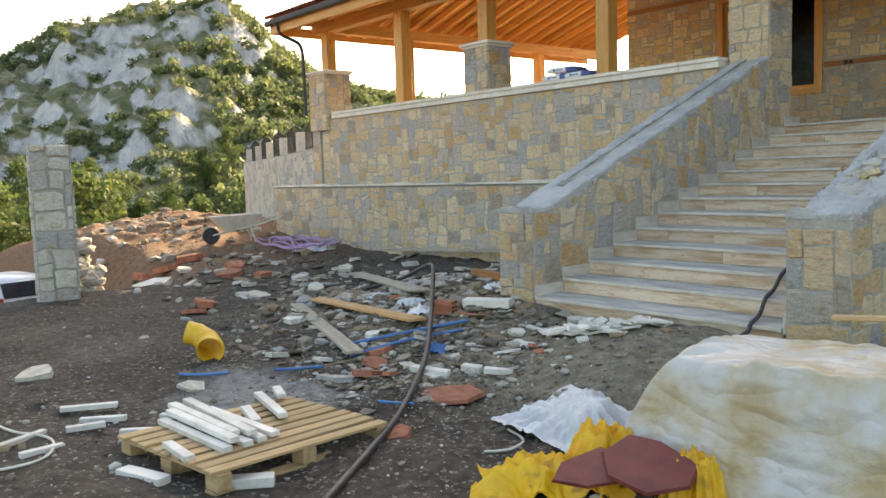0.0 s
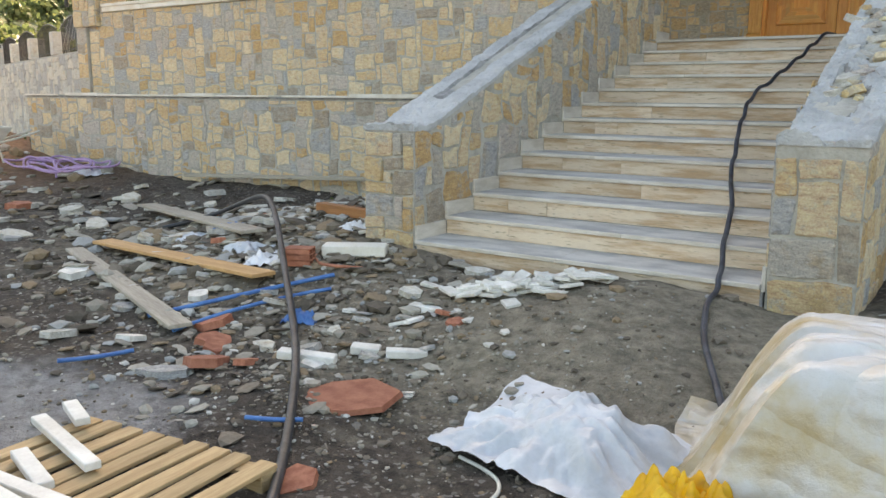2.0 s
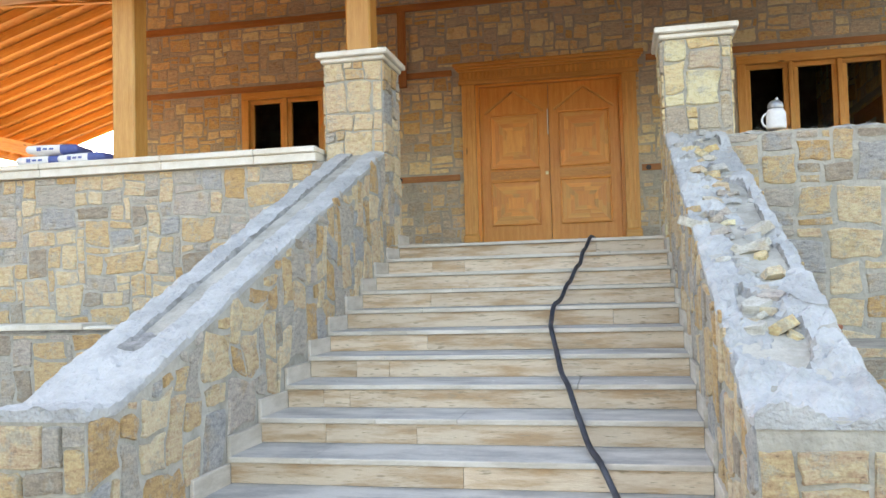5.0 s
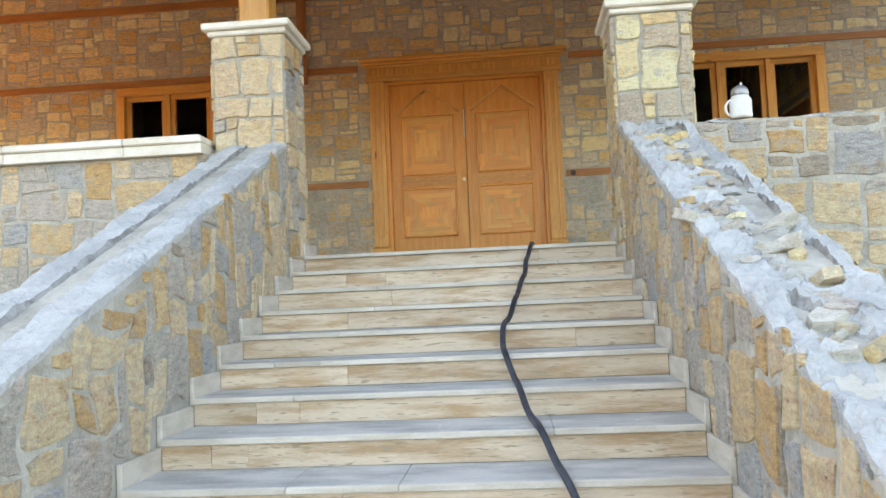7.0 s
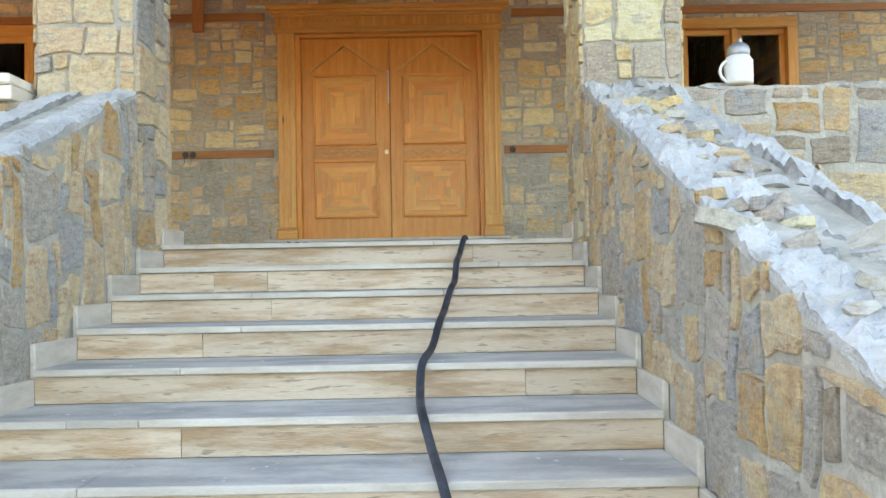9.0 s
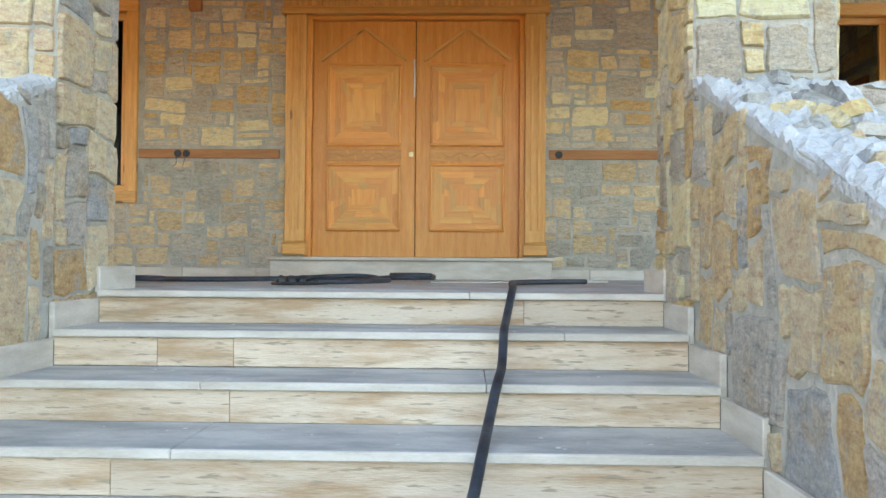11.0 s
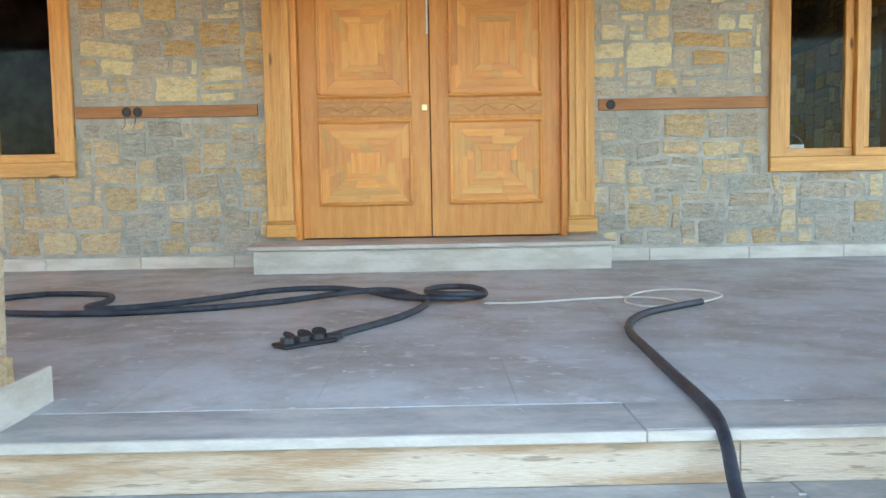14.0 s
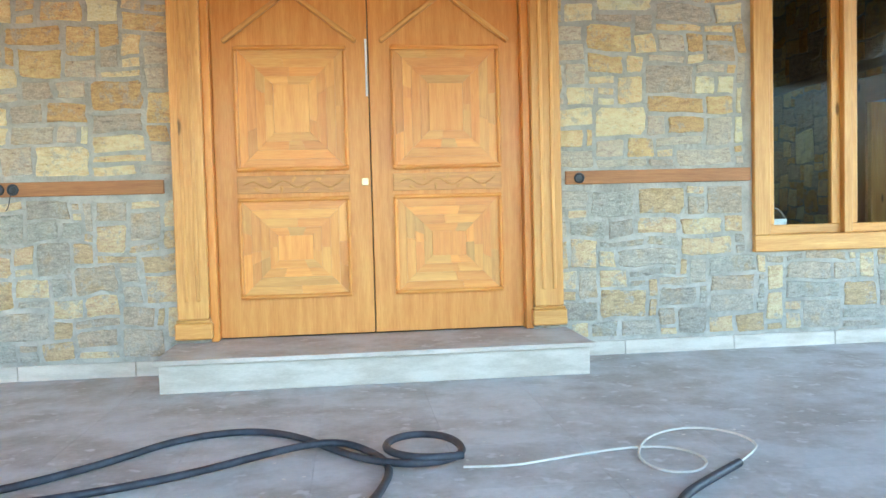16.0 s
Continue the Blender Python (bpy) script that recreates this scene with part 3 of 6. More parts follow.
for k in range(1, STEPS + 1):
    y0, z1 = (k - 1) * RUN, k * RISE
    cs = splits(rg, -SX, SX)
    for a, b in zip(cs, cs[1:]):
        block("tread", a + 0.001, b - 0.001, y0 + 0.021, y0 + RUN + 0.034 if k < STEPS else y0 + 0.30, z1 - 0.031, z1 + rg.uniform(-0.0015, 0.0015), M_TREAD, 0.003, stairs)
        block("nosing", a + 0.001, b - 0.001, y0, y0 + 0.02, z1 - 0.031, z1 + 0.0005, M_NOSE, 0.004, stairs)
    cs = splits(rg, -SX, SX)
    for a, b in zip(cs, cs[1:]):
        block("riser", a + 0.001, b - 0.001, y0 + 0.022 + rg.uniform(0, 0.004), y0 + 0.034, z1 - RISE - (0.12 if k == 1 else -0.002), z1 - 0.033, M_TRAV, 0.002, stairs)

# stepped skirting along both stair walls
for s in (-1, 1):
    for k in range(1, STEPS + 1):
        y0, z1 = (k - 1) * RUN, k * RISE
        a, b = sorted((s * (SX + 0.001), s * (SX + 0.028)))
        block("skirting", a, b, y0 + 0.03, y0 + RUN + 0.028, z1 - 0.05, z1 + 0.115, M_NOSE, 0.004, stairs)

# ---- stair walls ----
WALL_IN, WALL_OUT, TOP0, TOP1, WALL_END = 1.376, 1.885, 1.06, 2.93, 4.78


def wall_top(y):
    return TOP0 + (TOP1 - TOP0) * max(0, y - 0.25) / (WALL_END - 0.25)


def prism(profile, x0, x1, mat, name):
    """A y-z outline drawn out along x."""
    bm = bmesh.new()
    a, b = [bm.verts.new((x0, y, z)) for y, z in profile], [bm.verts.new((x1, y, z)) for y, z in profile]
    bm.faces.new(a)
    bm.faces.new(b[::-1])
    for i in range(len(profile)):
        j = (i + 1) % len(profile)
        bm.faces.new((a[j], a[i], b[i], b[j]))
    bmesh.ops.recalc_face_normals(bm, faces=bm.faces)
    return mesh_from(bm, name, mat)


def cap_mesh(side):
    """The rough cement bed along the sloping top, with a trough (left) or broken hollows (right), both coloured darker.
    """
    nu, nv = 20, 150
    bm = bmesh.new()
    g, sunk = [], set()
    for j in range(nv + 1):
        y = 0.02 + (WALL_END - 0.022) * j / nv
        row = []
        for i in range(nu + 1):
            t = i / nu
            x = (WALL_IN - 0.006) + (WALL_OUT - WALL_IN + 0.012) * t
            z = wall_top(y) + 0.025
            p = Vector((x * 3 + 20 * side, y * 3, 0))
            z += 0.02 * noise.noise(p) + 0.02 * noise.noise(p * 4) + 0.012 * noise.noise(p * 9)
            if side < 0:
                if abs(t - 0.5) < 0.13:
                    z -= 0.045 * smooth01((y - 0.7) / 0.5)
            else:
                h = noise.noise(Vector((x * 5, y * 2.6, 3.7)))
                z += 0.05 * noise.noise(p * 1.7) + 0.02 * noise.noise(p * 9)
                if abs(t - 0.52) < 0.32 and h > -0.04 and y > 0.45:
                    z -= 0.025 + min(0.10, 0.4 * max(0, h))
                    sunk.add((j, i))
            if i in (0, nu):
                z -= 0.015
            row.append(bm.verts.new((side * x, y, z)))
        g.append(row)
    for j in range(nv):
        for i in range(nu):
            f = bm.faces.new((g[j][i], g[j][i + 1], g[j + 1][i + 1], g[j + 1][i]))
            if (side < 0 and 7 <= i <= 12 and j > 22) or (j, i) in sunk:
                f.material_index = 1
    lo = {}
    rim = [g[0][i] for i in range(nu + 1)] + [g[j][nu] for j in range(1, nv + 1)] + [g[nv][i] for i in range(nu - 1, -1, -1)] + [g[j][0] for j in range(nv - 1, 0, -1)]
    low = [bm.verts.new((v.co.x, v.co.y, wall_top(v.co.y) - 0.03)) for v in rim]
    for i in range(len(rim)):
        j = (i + 1) % len(rim)
        bm.faces.new((rim[i], low[i], low[j], rim[j]))
    bmesh.ops.recalc_face_normals(bm, faces=bm.faces)
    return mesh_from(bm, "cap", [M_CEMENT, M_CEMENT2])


for s, nm in ((-1, "wall_stair_west"), (1, "wall_stair_east")):
    outline = [(0.03, -0.4), (0.03, wall_top(0)), (0.25, wall_top(0.25))] + [(WALL_END, wall_top(WALL_END)), (WALL_END, -0.4)]
    a, b = sorted((s * WALL_IN, s * WALL_OUT))
    w = put(nm, prism(outline, a, b, M_MORTAR, "wall"))
    tagged(w, "sloping rubble-stone stair wall with a rough cement top", "stair wall", kind="structure")
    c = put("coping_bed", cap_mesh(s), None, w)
    def fits(y, z, w=w):
        yy = y + 0.03
        return z - 0.4 < wall_top(yy) - 0.03 and z - 0.4 > -0.1
    def fits_in(y, z):
        yy = y + 0.03
        step = math.floor(yy / RUN + 1.0) * RISE
        return z - 0.4 < wall_top(yy) - 0.02 and z - 0.4 > step + 0.08
    if s < 0:
        stones(w, (-WALL_IN, 0.03, -0.4), (0, 1, 0), (0, 0, 1), WALL_END - 0.03, 3.4, M_STONE2, fits_in, lambda a, b: True, 0.085, 0.014, 0.024, bend=0.065, seed=21, sizes=[(5, 4), (4, 5), (2, 3), (3, 3), (3, 4), (2, 2), (2, 4), (4, 4), (3, 2), (1, 2)])
        stones(w, (-WALL_OUT, WALL_END, -0.4), (0, -1, 0), (0, 0, 1), WALL_END - 0.03, 3.4, M_STONE2, lambda y, z: fits(WALL_END - 0.03 - y, z), None, seed=22)
        stones(w, (-WALL_OUT, 0.03, -0.4), (1, 0, 0), (0, 0, 1), WALL_OUT - WALL_IN, 1.42, M_STONE2, None, lambda a, b: True, 0.102, 0.024, seed=23, bend=0.015, sizes=[(5, 2), (3, 2), (2, 2), (3, 1), (2, 1)])
    else:
        stones(w, (WALL_IN, WALL_END, -0.4), (0, -1, 0), (0, 0, 1), WALL_END - 0.03, 3.4, M_STONE2, lambda y, z: fits_in(WALL_END - 0.03 - y, z), lambda a, b: True, 0.085, 0.014, 0.024, bend=0.06, seed=24, sizes=[(5, 4), (4, 3), (2, 3), (3, 3), (3, 4), (2, 2), (2, 4), (4, 4), (3, 2), (1, 2)])
        stones(w, (WALL_OUT, 0.03, -0.4), (0, 1, 0), (0, 0, 1), WALL_END - 0.03, 3.4, M_STONE2, fits, None, seed=25)
        stones(w, (WALL_IN, 0.03, -0.4), (1, 0, 0), (0, 0, 1), WALL_OUT - WALL_IN, 1.36, M_STONE2, None, lambda a, b: True, 0.127, 0.018, seed=26, bend=0.015, sizes=[(2, 2), (3, 2), (2, 3), (4, 3), (1, 2)])

# ---- pillars beside the stairs ----
PIL_Y0, PIL_Y1 = 4.79, 5.40


def pillar(name, x0, x1, y0, y1, z0, z1, cap_z, seed, mat, label, cap=0.10, near=True, rot=None):
    base = empty(name, Matrix.Translation(((x0 + x1) / 2, (y0 + y1) / 2, z0)), label=label, category="pillar")
    b = block("core", x0, x1, y0, y1, z0, z1, M_MORTAR, 0.01, None)
    b.parent, b.matrix_parent_inverse = base, base.matrix_basis.inverted()
    n = (lambda a, b: True) if near else None
    sz = [(2, 1), (3, 2), (2, 2), (3, 3), (1, 1), (2, 3)]
    h = z1 - z0
    stones(base, (x0, y0, z0), (1, 0, 0), (0, 0, 1), x1 - x0, h, mat, None, n, 0.105, 0.022, sizes=sz, seed=seed)
    stones(base, (x1, y0, z0), (0, 1, 0), (0, 0, 1), y1 - y0, h, mat, None, n, 0.105, 0.022, sizes=sz, seed=seed + 1)
    stones(base, (x0, y1, z0), (0, -1, 0), (0, 0, 1), y1 - y0, h, mat, None, n, 0.105, 0.022, sizes=sz, seed=seed + 2)
    stones(base, (x1, y1, z0), (-1, 0, 0), (0, 0, 1), x1 - x0, h, mat, None, None, 0.105, 0.022, sizes=sz, seed=seed + 3)
    if cap:
        for q, (e, lo, hi) in enumerate(((0.035, z1, z1 + cap * 0.45), (0.075, z1 + cap * 0.45, z1 + cap))):
            c = block("cap", x0 - e, x1 + e, y0 - e, y1 + e, lo, hi, M_MARBLE, 0.012)
            c.parent, c.matrix_parent_inverse = base, base.matrix_basis.inverted()
    return base


pillar("pillar", -1.99, -1.378, PIL_Y0, PIL_Y1, 1.9, 3.89, 0, 31, M_STONE2, "square rubble-stone pillar with a moulded cream marble cap", 0.11)
pillar("pillar", 1.378, 1.985, PIL_Y0, PIL_Y1, 1.9, 3.84, 0, 35, M_STONE, "square ochre stone pillar with a moulded cream marble cap", 0.11)

# ---- terrace walls ----
UY, LY, UX0, LX0 = 4.62, 3.62, -12.9, -13.6
CAPZ = 2.98


def wall_box(name, x0, x1, y0, y1, z0, z1, label):
    return tagged(block(name, x0, x1, y0, y1, z0, z1, M_MORTAR, 0), label, "wall", kind="structure")


tw = wall_box("wall_terrace_west", UX0, -1.90, UY, UY + 0.45, -0.4, 2.86, "terrace wall of ochre and grey rubble stone")
stones(tw, (UX0, UY, 1.2), (1, 0, 0), (0, 0, 1), -1.90 - UX0, 1.66, M_STONE2, None, lambda a, b: a > 6.0, 0.082, seed=41, gap=0.018)
lw = wall_box("wall_lower_west", LX0, -1.89, LY, UY - 0.003, -0.5, 1.235, "low retaining wall of ochre rubble stone")
stones(lw, (LX0, LY, -0.4), (1, 0, 0), (0, 0, 1), -1.89 - LX0, 1.63, M_STONE2, None, lambda a, b: a > 6 and b > 0.3, 0.082, seed=42, gap=0.026, bend=0.05)
stones(lw, (LX0, UY, -0.4), (0, -1, 0), (0, 0, 1), UY - LY, 1.63, M_STONE2, None, None, seed=43)
re = wall_box("wall_terrace_east", 1.90, 7.5, UY + 0.1, UY + 0.55, -0.4, 2.90, "unfinished terrace wall of large grey and ochre stones")
stones(re, (1.90, UY + 0.1, 0.0), (1, 0, 0), (0, 0, 1), 5.6, 2.9, M_STONE2, None, lambda a, b: a < 3, 0.10, seed=44, gap=0.03, bend=0.03)
rl = wall_box("wall_lower_east", 1.89, 7.5, LY + 0.1, UY + 0.097, -0.5, 1.02, "low retaining wall of rubble stone")
stones(rl, (1.89, LY + 0.1, -0.4), (1, 0, 0), (0, 0, 1), 5.6, 1.42, M_STONE2, None, lambda a, b: a < 2.5, 0.09, seed=45)

# ragged mortar and stones on the unfinished wall top
rg = random.Random(8)
for i in range(34):
    x = 1.95 + i * 0.165
    me = chunk_mesh(M_STONE2 if rg.random() < 0.5 else M_CEMENT, 0.35, 300 + i, 2)
    ob = put("stone", me, pose(x, UY + 0.28 + rg.uniform(-0.1, 0.05), 2.90, 0, 0, rg.uniform(0, 360)) @ Matrix.Diagonal((rg.uniform(0.22, 0.34), rg.uniform(0.25, 0.4), rg.uniform(0.1, 0.26), 1)))
    ob.parent, ob.matrix_parent_inverse = re, re.matrix_basis.inverted()

# coping of the west terrace wall and loose slabs on the ledge
rg = random.Random(9)
coping = empty("coping", pose(0, 0, 0), label="cream marble coping on the terrace wall", category="coping", kind="structure")
x = UX0 + 0.55
while x < -2.05:
    b = min(x + rg.uniform(1.0, 1.5), -2.02)
    if -2.02 - b < 0.4:
        b = -2.02
    block("slab", x + 0.002, b - 0.002, UY - 0.06, UY + 0.5, 2.863, CAPZ - 0.03, M_MARBLE, 0.006, coping)
    block("slab", x + 0.002, b - 0.002, UY - 0.085, UY + 0.52, CAPZ - 0.029, CAPZ + 0.035, M_MARBLE, 0.012, coping)
    x = b
tagged(block("ledge_bed", LX0 + 0.02, -1.95, LY - 0.02, LY + 0.6, 1.237, 1.262, M_CEMENT2, 0.004), "dark cement bed along the ledge", "ledge", kind="structure")
x = LX0
while x < -2.2:
    b = min(x + rg.uniform(0.8, 1.4), -1.95)
    s = block("ledge_slab", x + 0.004, b - 0.004, LY - 0.05, LY + 0.33, 1.263, 1.263 + rg.choice((0.03, 0.03, 0.055)), M_MARBLE, 0.006)
    tagged(s, "loose cream marble slab laid on the ledge", "slab", group="slabs on the ledge")
    x = b + rg.choice((0, 0, 0.25))

# ---- the platform ----
tagged(block("floor", -13.0, 7.5, PY + 0.30, 10.60, PZ - 0.5, PZ - 0.006, M_TREAD, 0), "concrete terrace slab under the tiles", "floor", kind="structure")
for s in (-1, 1):
    a, b = sorted((s * 1.38, s * 13.0 if s < 0 else s * 7.5))
    tagged(block("floor_edge", a, b, UY + 0.56, PY + 0.298, PZ - 0.5, PZ - 0.03, M_CEMENT2, 0), "concrete terrace slab beside the stairs", "floor", kind="structure")

# ---- the facade ----
FY = 10.17
HX0, HX1, HZ = -7.9, 7.5, 8.6
DL, DR, DZ0, DZ1 = -1.33, 1.05, 2.21, 4.90
WINS = ((-5.50, -3.19, 2.82, 5.06), (2.79, 5.07, 2.76, 5.00))
OPEN = [(DL, DR, PZ - 0.5, DZ1)] + [w for w in WINS]


def wall_with_openings(name, x0, x1, y0, y1, z0, z1, openings, label):
    """A wall along x with rectangular openings through it."""
    xs = sorted({x0, x1, *[o[0] for o in openings], *[o[1] for o in openings]})
    bm = bmesh.new()
    for a, b in zip(xs, xs[1:]):
        cuts = sorted((o[2], o[3]) for o in openings if o[0] <= a and o[1] >= b)
        z = z0
        for lo, hi in cuts + [(z1, z1)]:
            if lo > z:
                r = bmesh.ops.create_cube(bm, size=1)["verts"]
                bmesh.ops.scale(bm, vec=(b - a, y1 - y0, lo - z), verts=r)
                bmesh.ops.translate(bm, vec=((a + b) / 2, (y0 + y1) / 2, (lo + z) / 2), verts=r)
            z = hi
    bmesh.ops.remove_doubles(bm, verts=bm.verts, dist=0.0001)
    return tagged(put(name, mesh_from(bm, name, M_MORTAR)), label, "wall", kind="structure")


north = wall_with_openings("wall_north", HX0, HX1, FY, FY + 0.5, PZ - 0.5, HZ, OPEN, "house front of coursed ochre and grey stone")


def front_ok(x, z):
    X, Z = x + HX0, z + PZ + 0.12
    if any(a - 0.02 < X < b + 0.02 and lo - 0.02 < Z < hi + 0.02 for a, b, lo, hi in OPEN):
        return False
    return not (3.30 < Z < 3.43 or 5.06 < Z < 5.18 or 6.22 < Z < 6.36)


FRONT = [(3, 2), (3, 2), (4, 2), (2, 2), (5, 2), (3, 1), (4, 1), (5, 3), (4, 3), (2, 1), (3, 3), (2, 2), (6, 2), (5, 1)]
BELT = 3.36 - PZ - 0.12
stones(north, (HX0, FY, PZ + 0.12), (1, 0, 0), (0, 0, 1), HX1 - HX0, BELT, M_COOL, front_ok, lambda a, b: 4.3 < a < 11.3, 0.078, 0.008, seed=51, sizes=FRONT, gap=0.024, bend=0.022)
stones(north, (HX0, FY, PZ + 0.12 + BELT), (1, 0, 0), (0, 0, 1), HX1 - HX0, 5.4 - BELT, M_STONE, lambda x, z: front_ok(x, z + BELT), lambda a, b: 4.3 < a < 11.3 and b < 1.1, 0.078, 0.008, seed=53, sizes=FRONT, gap=0.024, bend=0.022)
stones(north, (HX0, FY + 0.5, PZ), (0, -1, 0), (0, 0, 1), 0.5, 5.5, M_STONE, None, None, 0.1, seed=52)
# the house body behind
tagged(block("wall_west", HX0, HX0 + 0.4, FY + 0.5, 19, PZ - 0.5, HZ, M_MORTAR, 0), "plain side wall of the house", "wall", kind="structure")
tagged(block("wall_south", HX0, HX1, 19, 19.4, PZ - 0.5, HZ, M_MORTAR, 0), "plain back wall of the house", "wall", kind="structure")
# gap added in this unseen wall to let daylight reach the inner doorway
for ya, yb, za, zb in ((FY + 0.5, 11.5, PZ - 0.5, HZ), (12.3, 19, PZ - 0.5, HZ), (11.5, 12.3, PZ - 0.5, 2.9), (11.5, 12.3, 4.2, HZ)):
    tagged(block("wall_east", HX1 - 0.4, HX1, ya, yb, za, zb, M_MORTAR, 0), "plain side wall of the house round an added daylight opening", "wall", kind="structure")
# unseen mass added above the house so that the yard lies out of the sun
tagged(block("wall_upper", HX0, HX1, 12.7, 19, HZ - 1.5, 11.6, M_MORTAR, 0), "unseen block above the house, added to shade the yard", "wall", kind="structure")
# room surfaces are coloured dark so that the interior reads as unlit
tagged(block("room_floor", HX0 + 0.4, HX1 - 0.4, FY + 0.5, 19, PZ - 0.3, PZ + 0.1, M_ROOM, 0), "room floor darkened for the unlit interior", "floor", kind="structure")
tagged(block("room_wall", HX0 + 0.4, HX1 - 0.4, 15.4, 15.6, PZ + 0.1, 6.4, M_ROOM, 0), "inner wall darkened for the unlit interior", "wall", kind="structure")
tagged(block("room_ceiling", HX0 + 0.4, HX1 - 0.4, FY + 0.5, 19, 6.4, 6.6, M_ROOM, 0), "room ceiling darkened for the unlit interior", "ceiling", kind="structure")
# stone partition with a doorway, seen through the east window
PX, PA, PB, PTOP = 5.12, 11.25, 12.25, 4.22
for ya, yb, za, zb in ((FY + 0.5, PA, PZ + 0.1, 6.4), (PB, 15.4, PZ + 0.1, 6.4), (PA, PB, PTOP, 6.4)):
    w = tagged(block("wall_partition", PX, PX + 0.3, ya, yb, za, zb, M_MORTAR, 0), "inner stone wall beside a doorway", "wall", kind="structure")
    stones(w, (PX, yb, za), (0, -1, 0), (0, 0, 1), yb - ya, zb - za, M_STONE, None, None, 0.1, 0.012, seed=55)
tagged(block("timber_belt", PX - 0.025, PX - 0.013, FY + 0.55, 15.35, 4.5, 4.6, M_OLD, 0.003), "grey timber belt in the inner wall", "trim", kind="structure")
lining = empty("door_lining", pose(PX, 11.75, PZ + 0.1), label="dark red-brown timber lining of an inner doorway", category="door frame", kind="structure")
for ya, yb, za, zb in ((PB - 0.06, PB + 0.32, PZ + 0.1, PTOP + 0.2), (PA - 0.32, PA + 0.06, PZ + 0.1, PTOP + 0.2), (PA + 0.061, PB - 0.061, PTOP - 0.06, PTOP + 0.2)):
    o = block("board", PX - 0.05, PX - 0.014, ya, yb, za, zb, M_BELT, 0.006)
    o.parent, o.matrix_parent_inverse = lining, lining.matrix_basis.inverted()
for ya, yb in ((PB - 0.13, PB - 0.061), (PA + 0.061, PA + 0.13)):
    o = block("jamb", PX - 0.03, PX + 0.2, ya, yb, PZ + 0.1, PTOP - 0.061, M_WOOD, 0.006)
    o.parent, o.matrix_parent_inverse = lining, lining.matrix_basis.inverted()
# timber belts
for za, zb, spans in ((3.315, 3.415, ((-3.17, -1.62), (1.31, 2.77), (HX0, -5.52), (5.09, HX1))), (5.07, 5.17, ((HX0, -1.72), (1.43, HX1))), (6.23, 6.35, ((HX0, HX1),))):
    for a, b in spans:
        tagged(block("timber_belt", a, b, FY - 0.028, FY + 0.06, za, zb, M_BELT, 0.004), "reddish timber belt let into the stone wall", "trim", kind="structure")
# upright timber beside the door
tagged(block("timber_corbel", -2.62, -2.48, FY - 0.10, FY - 0.03, 4.92, 6.22, M_BELT, 0.01), "short reddish timber post on the wall", "trim", kind="structure")
# baseboard
x = HX0
rg = random.Random(4)
while x < HX1 - 0.3:
    b = min(x + rg.uniform(0.5, 0.9), HX1)
    for a2, b2 in [(p, q) for p, q in ((x, min(b, -1.605)), (max(x, 1.325), b)) if q - p > 0.03]:
        tagged(block("baseboard", a2 + 0.002, b2 - 0.002, FY - 0.03, FY - 0.002, PZ - 0.02, PZ + 0.105, M_NOSE, 0.004), "cream marble skirting", "baseboard", kind="structure")
    x = b

# ---- platform tiles ----
floor_ob = bpy.data.objects["floor"]


def tiles():
    vv, ff = [], []
    tw_, th_ = 0.62, 0.62
    for i in range(33):
        for j in range(9):
            x0, y0 = -12.9 + i * tw_, PY + 0.302 + j * th_
            x1, y1 = x0 + tw_, min(y0 + th_, FY - 0.002)
            if y1 - y0 < 0.05:
                continue
            if -3.8 < x0 < 4.2:
                put("tile", box_mesh(x1 - x0 - 0.001, y1 - y0 - 0.001, 0.006, 0.0006, M_TILE), floor_ob.matrix_basis.inverted() @ Matrix.Translation(((x0 + x1) / 2, (y0 + y1) / 2, PZ - 0.0025)), floor_ob)
            else:
                k = len(vv)
                vv += [(x, y, z) for z in (PZ - 0.005, PZ) for x, y in ((x0, y0), (x1 - 0.004, y0), (x1 - 0.004, y1 - 0.004), (x0, y1 - 0.004))]
                ff += [tuple(k + q for q in f) for f in ((4, 5, 6, 7), (0, 1, 5, 4), (1, 2, 6, 5), (2, 3, 7, 6), (3, 0, 4, 7))]
    me = bpy.data.meshes.new("tiles")
    me.from_pydata(vv, [], ff)
    me.materials.append(M_TILE)
    tagged(put("tiling", me, floor_ob.matrix_basis.inverted(), floor_ob), kind="stuff")


tiles()

# ---- the door ----
step = empty("doorstep", pose(-0.14, 9.8, PZ), label="cream marble doorstep below the double door", category="step")
for nm, a in (("riser", (-1.55, 1.27, 9.46, FY - 0.003, PZ + 0.001, PZ + 0.19)), ("tread", (-1.58, 1.30, 9.43, FY + 0.12, PZ + 0.191, PZ + 0.221))):
    o = block(nm, *a, M_NOSE if nm == "riser" else M_TILE, 0.005)
    o.parent, o.matrix_parent_inverse = step, step.matrix_basis.inverted()
o = block("edge", -1.58, 1.30, 9.415, 9.429, PZ + 0.189, PZ + 0.222, M_NOSE, 0.004)
o.parent, o.matrix_parent_inverse = step, step.matrix_basis.inverted()

door = empty("double_door", pose(-0.14, FY, PZ + 0.221), label="carved amber wooden double door, closed, with pilasters", category="door", kind="structure")


def dpart(name, x0, x1, y0, y1, z0, z1, mat=M_DOOR, bevel=0.006, parent=None):
    o = block(name, x0, x1, y0, y1, z0, z1, mat, bevel)
    o.parent, o.matrix_parent_inverse = (parent or door), door.matrix_basis.inverted()
    if parent:
        o.matrix_parent_inverse = parent.matrix_basis.inverted() @ door.matrix_basis.inverted()
    return o


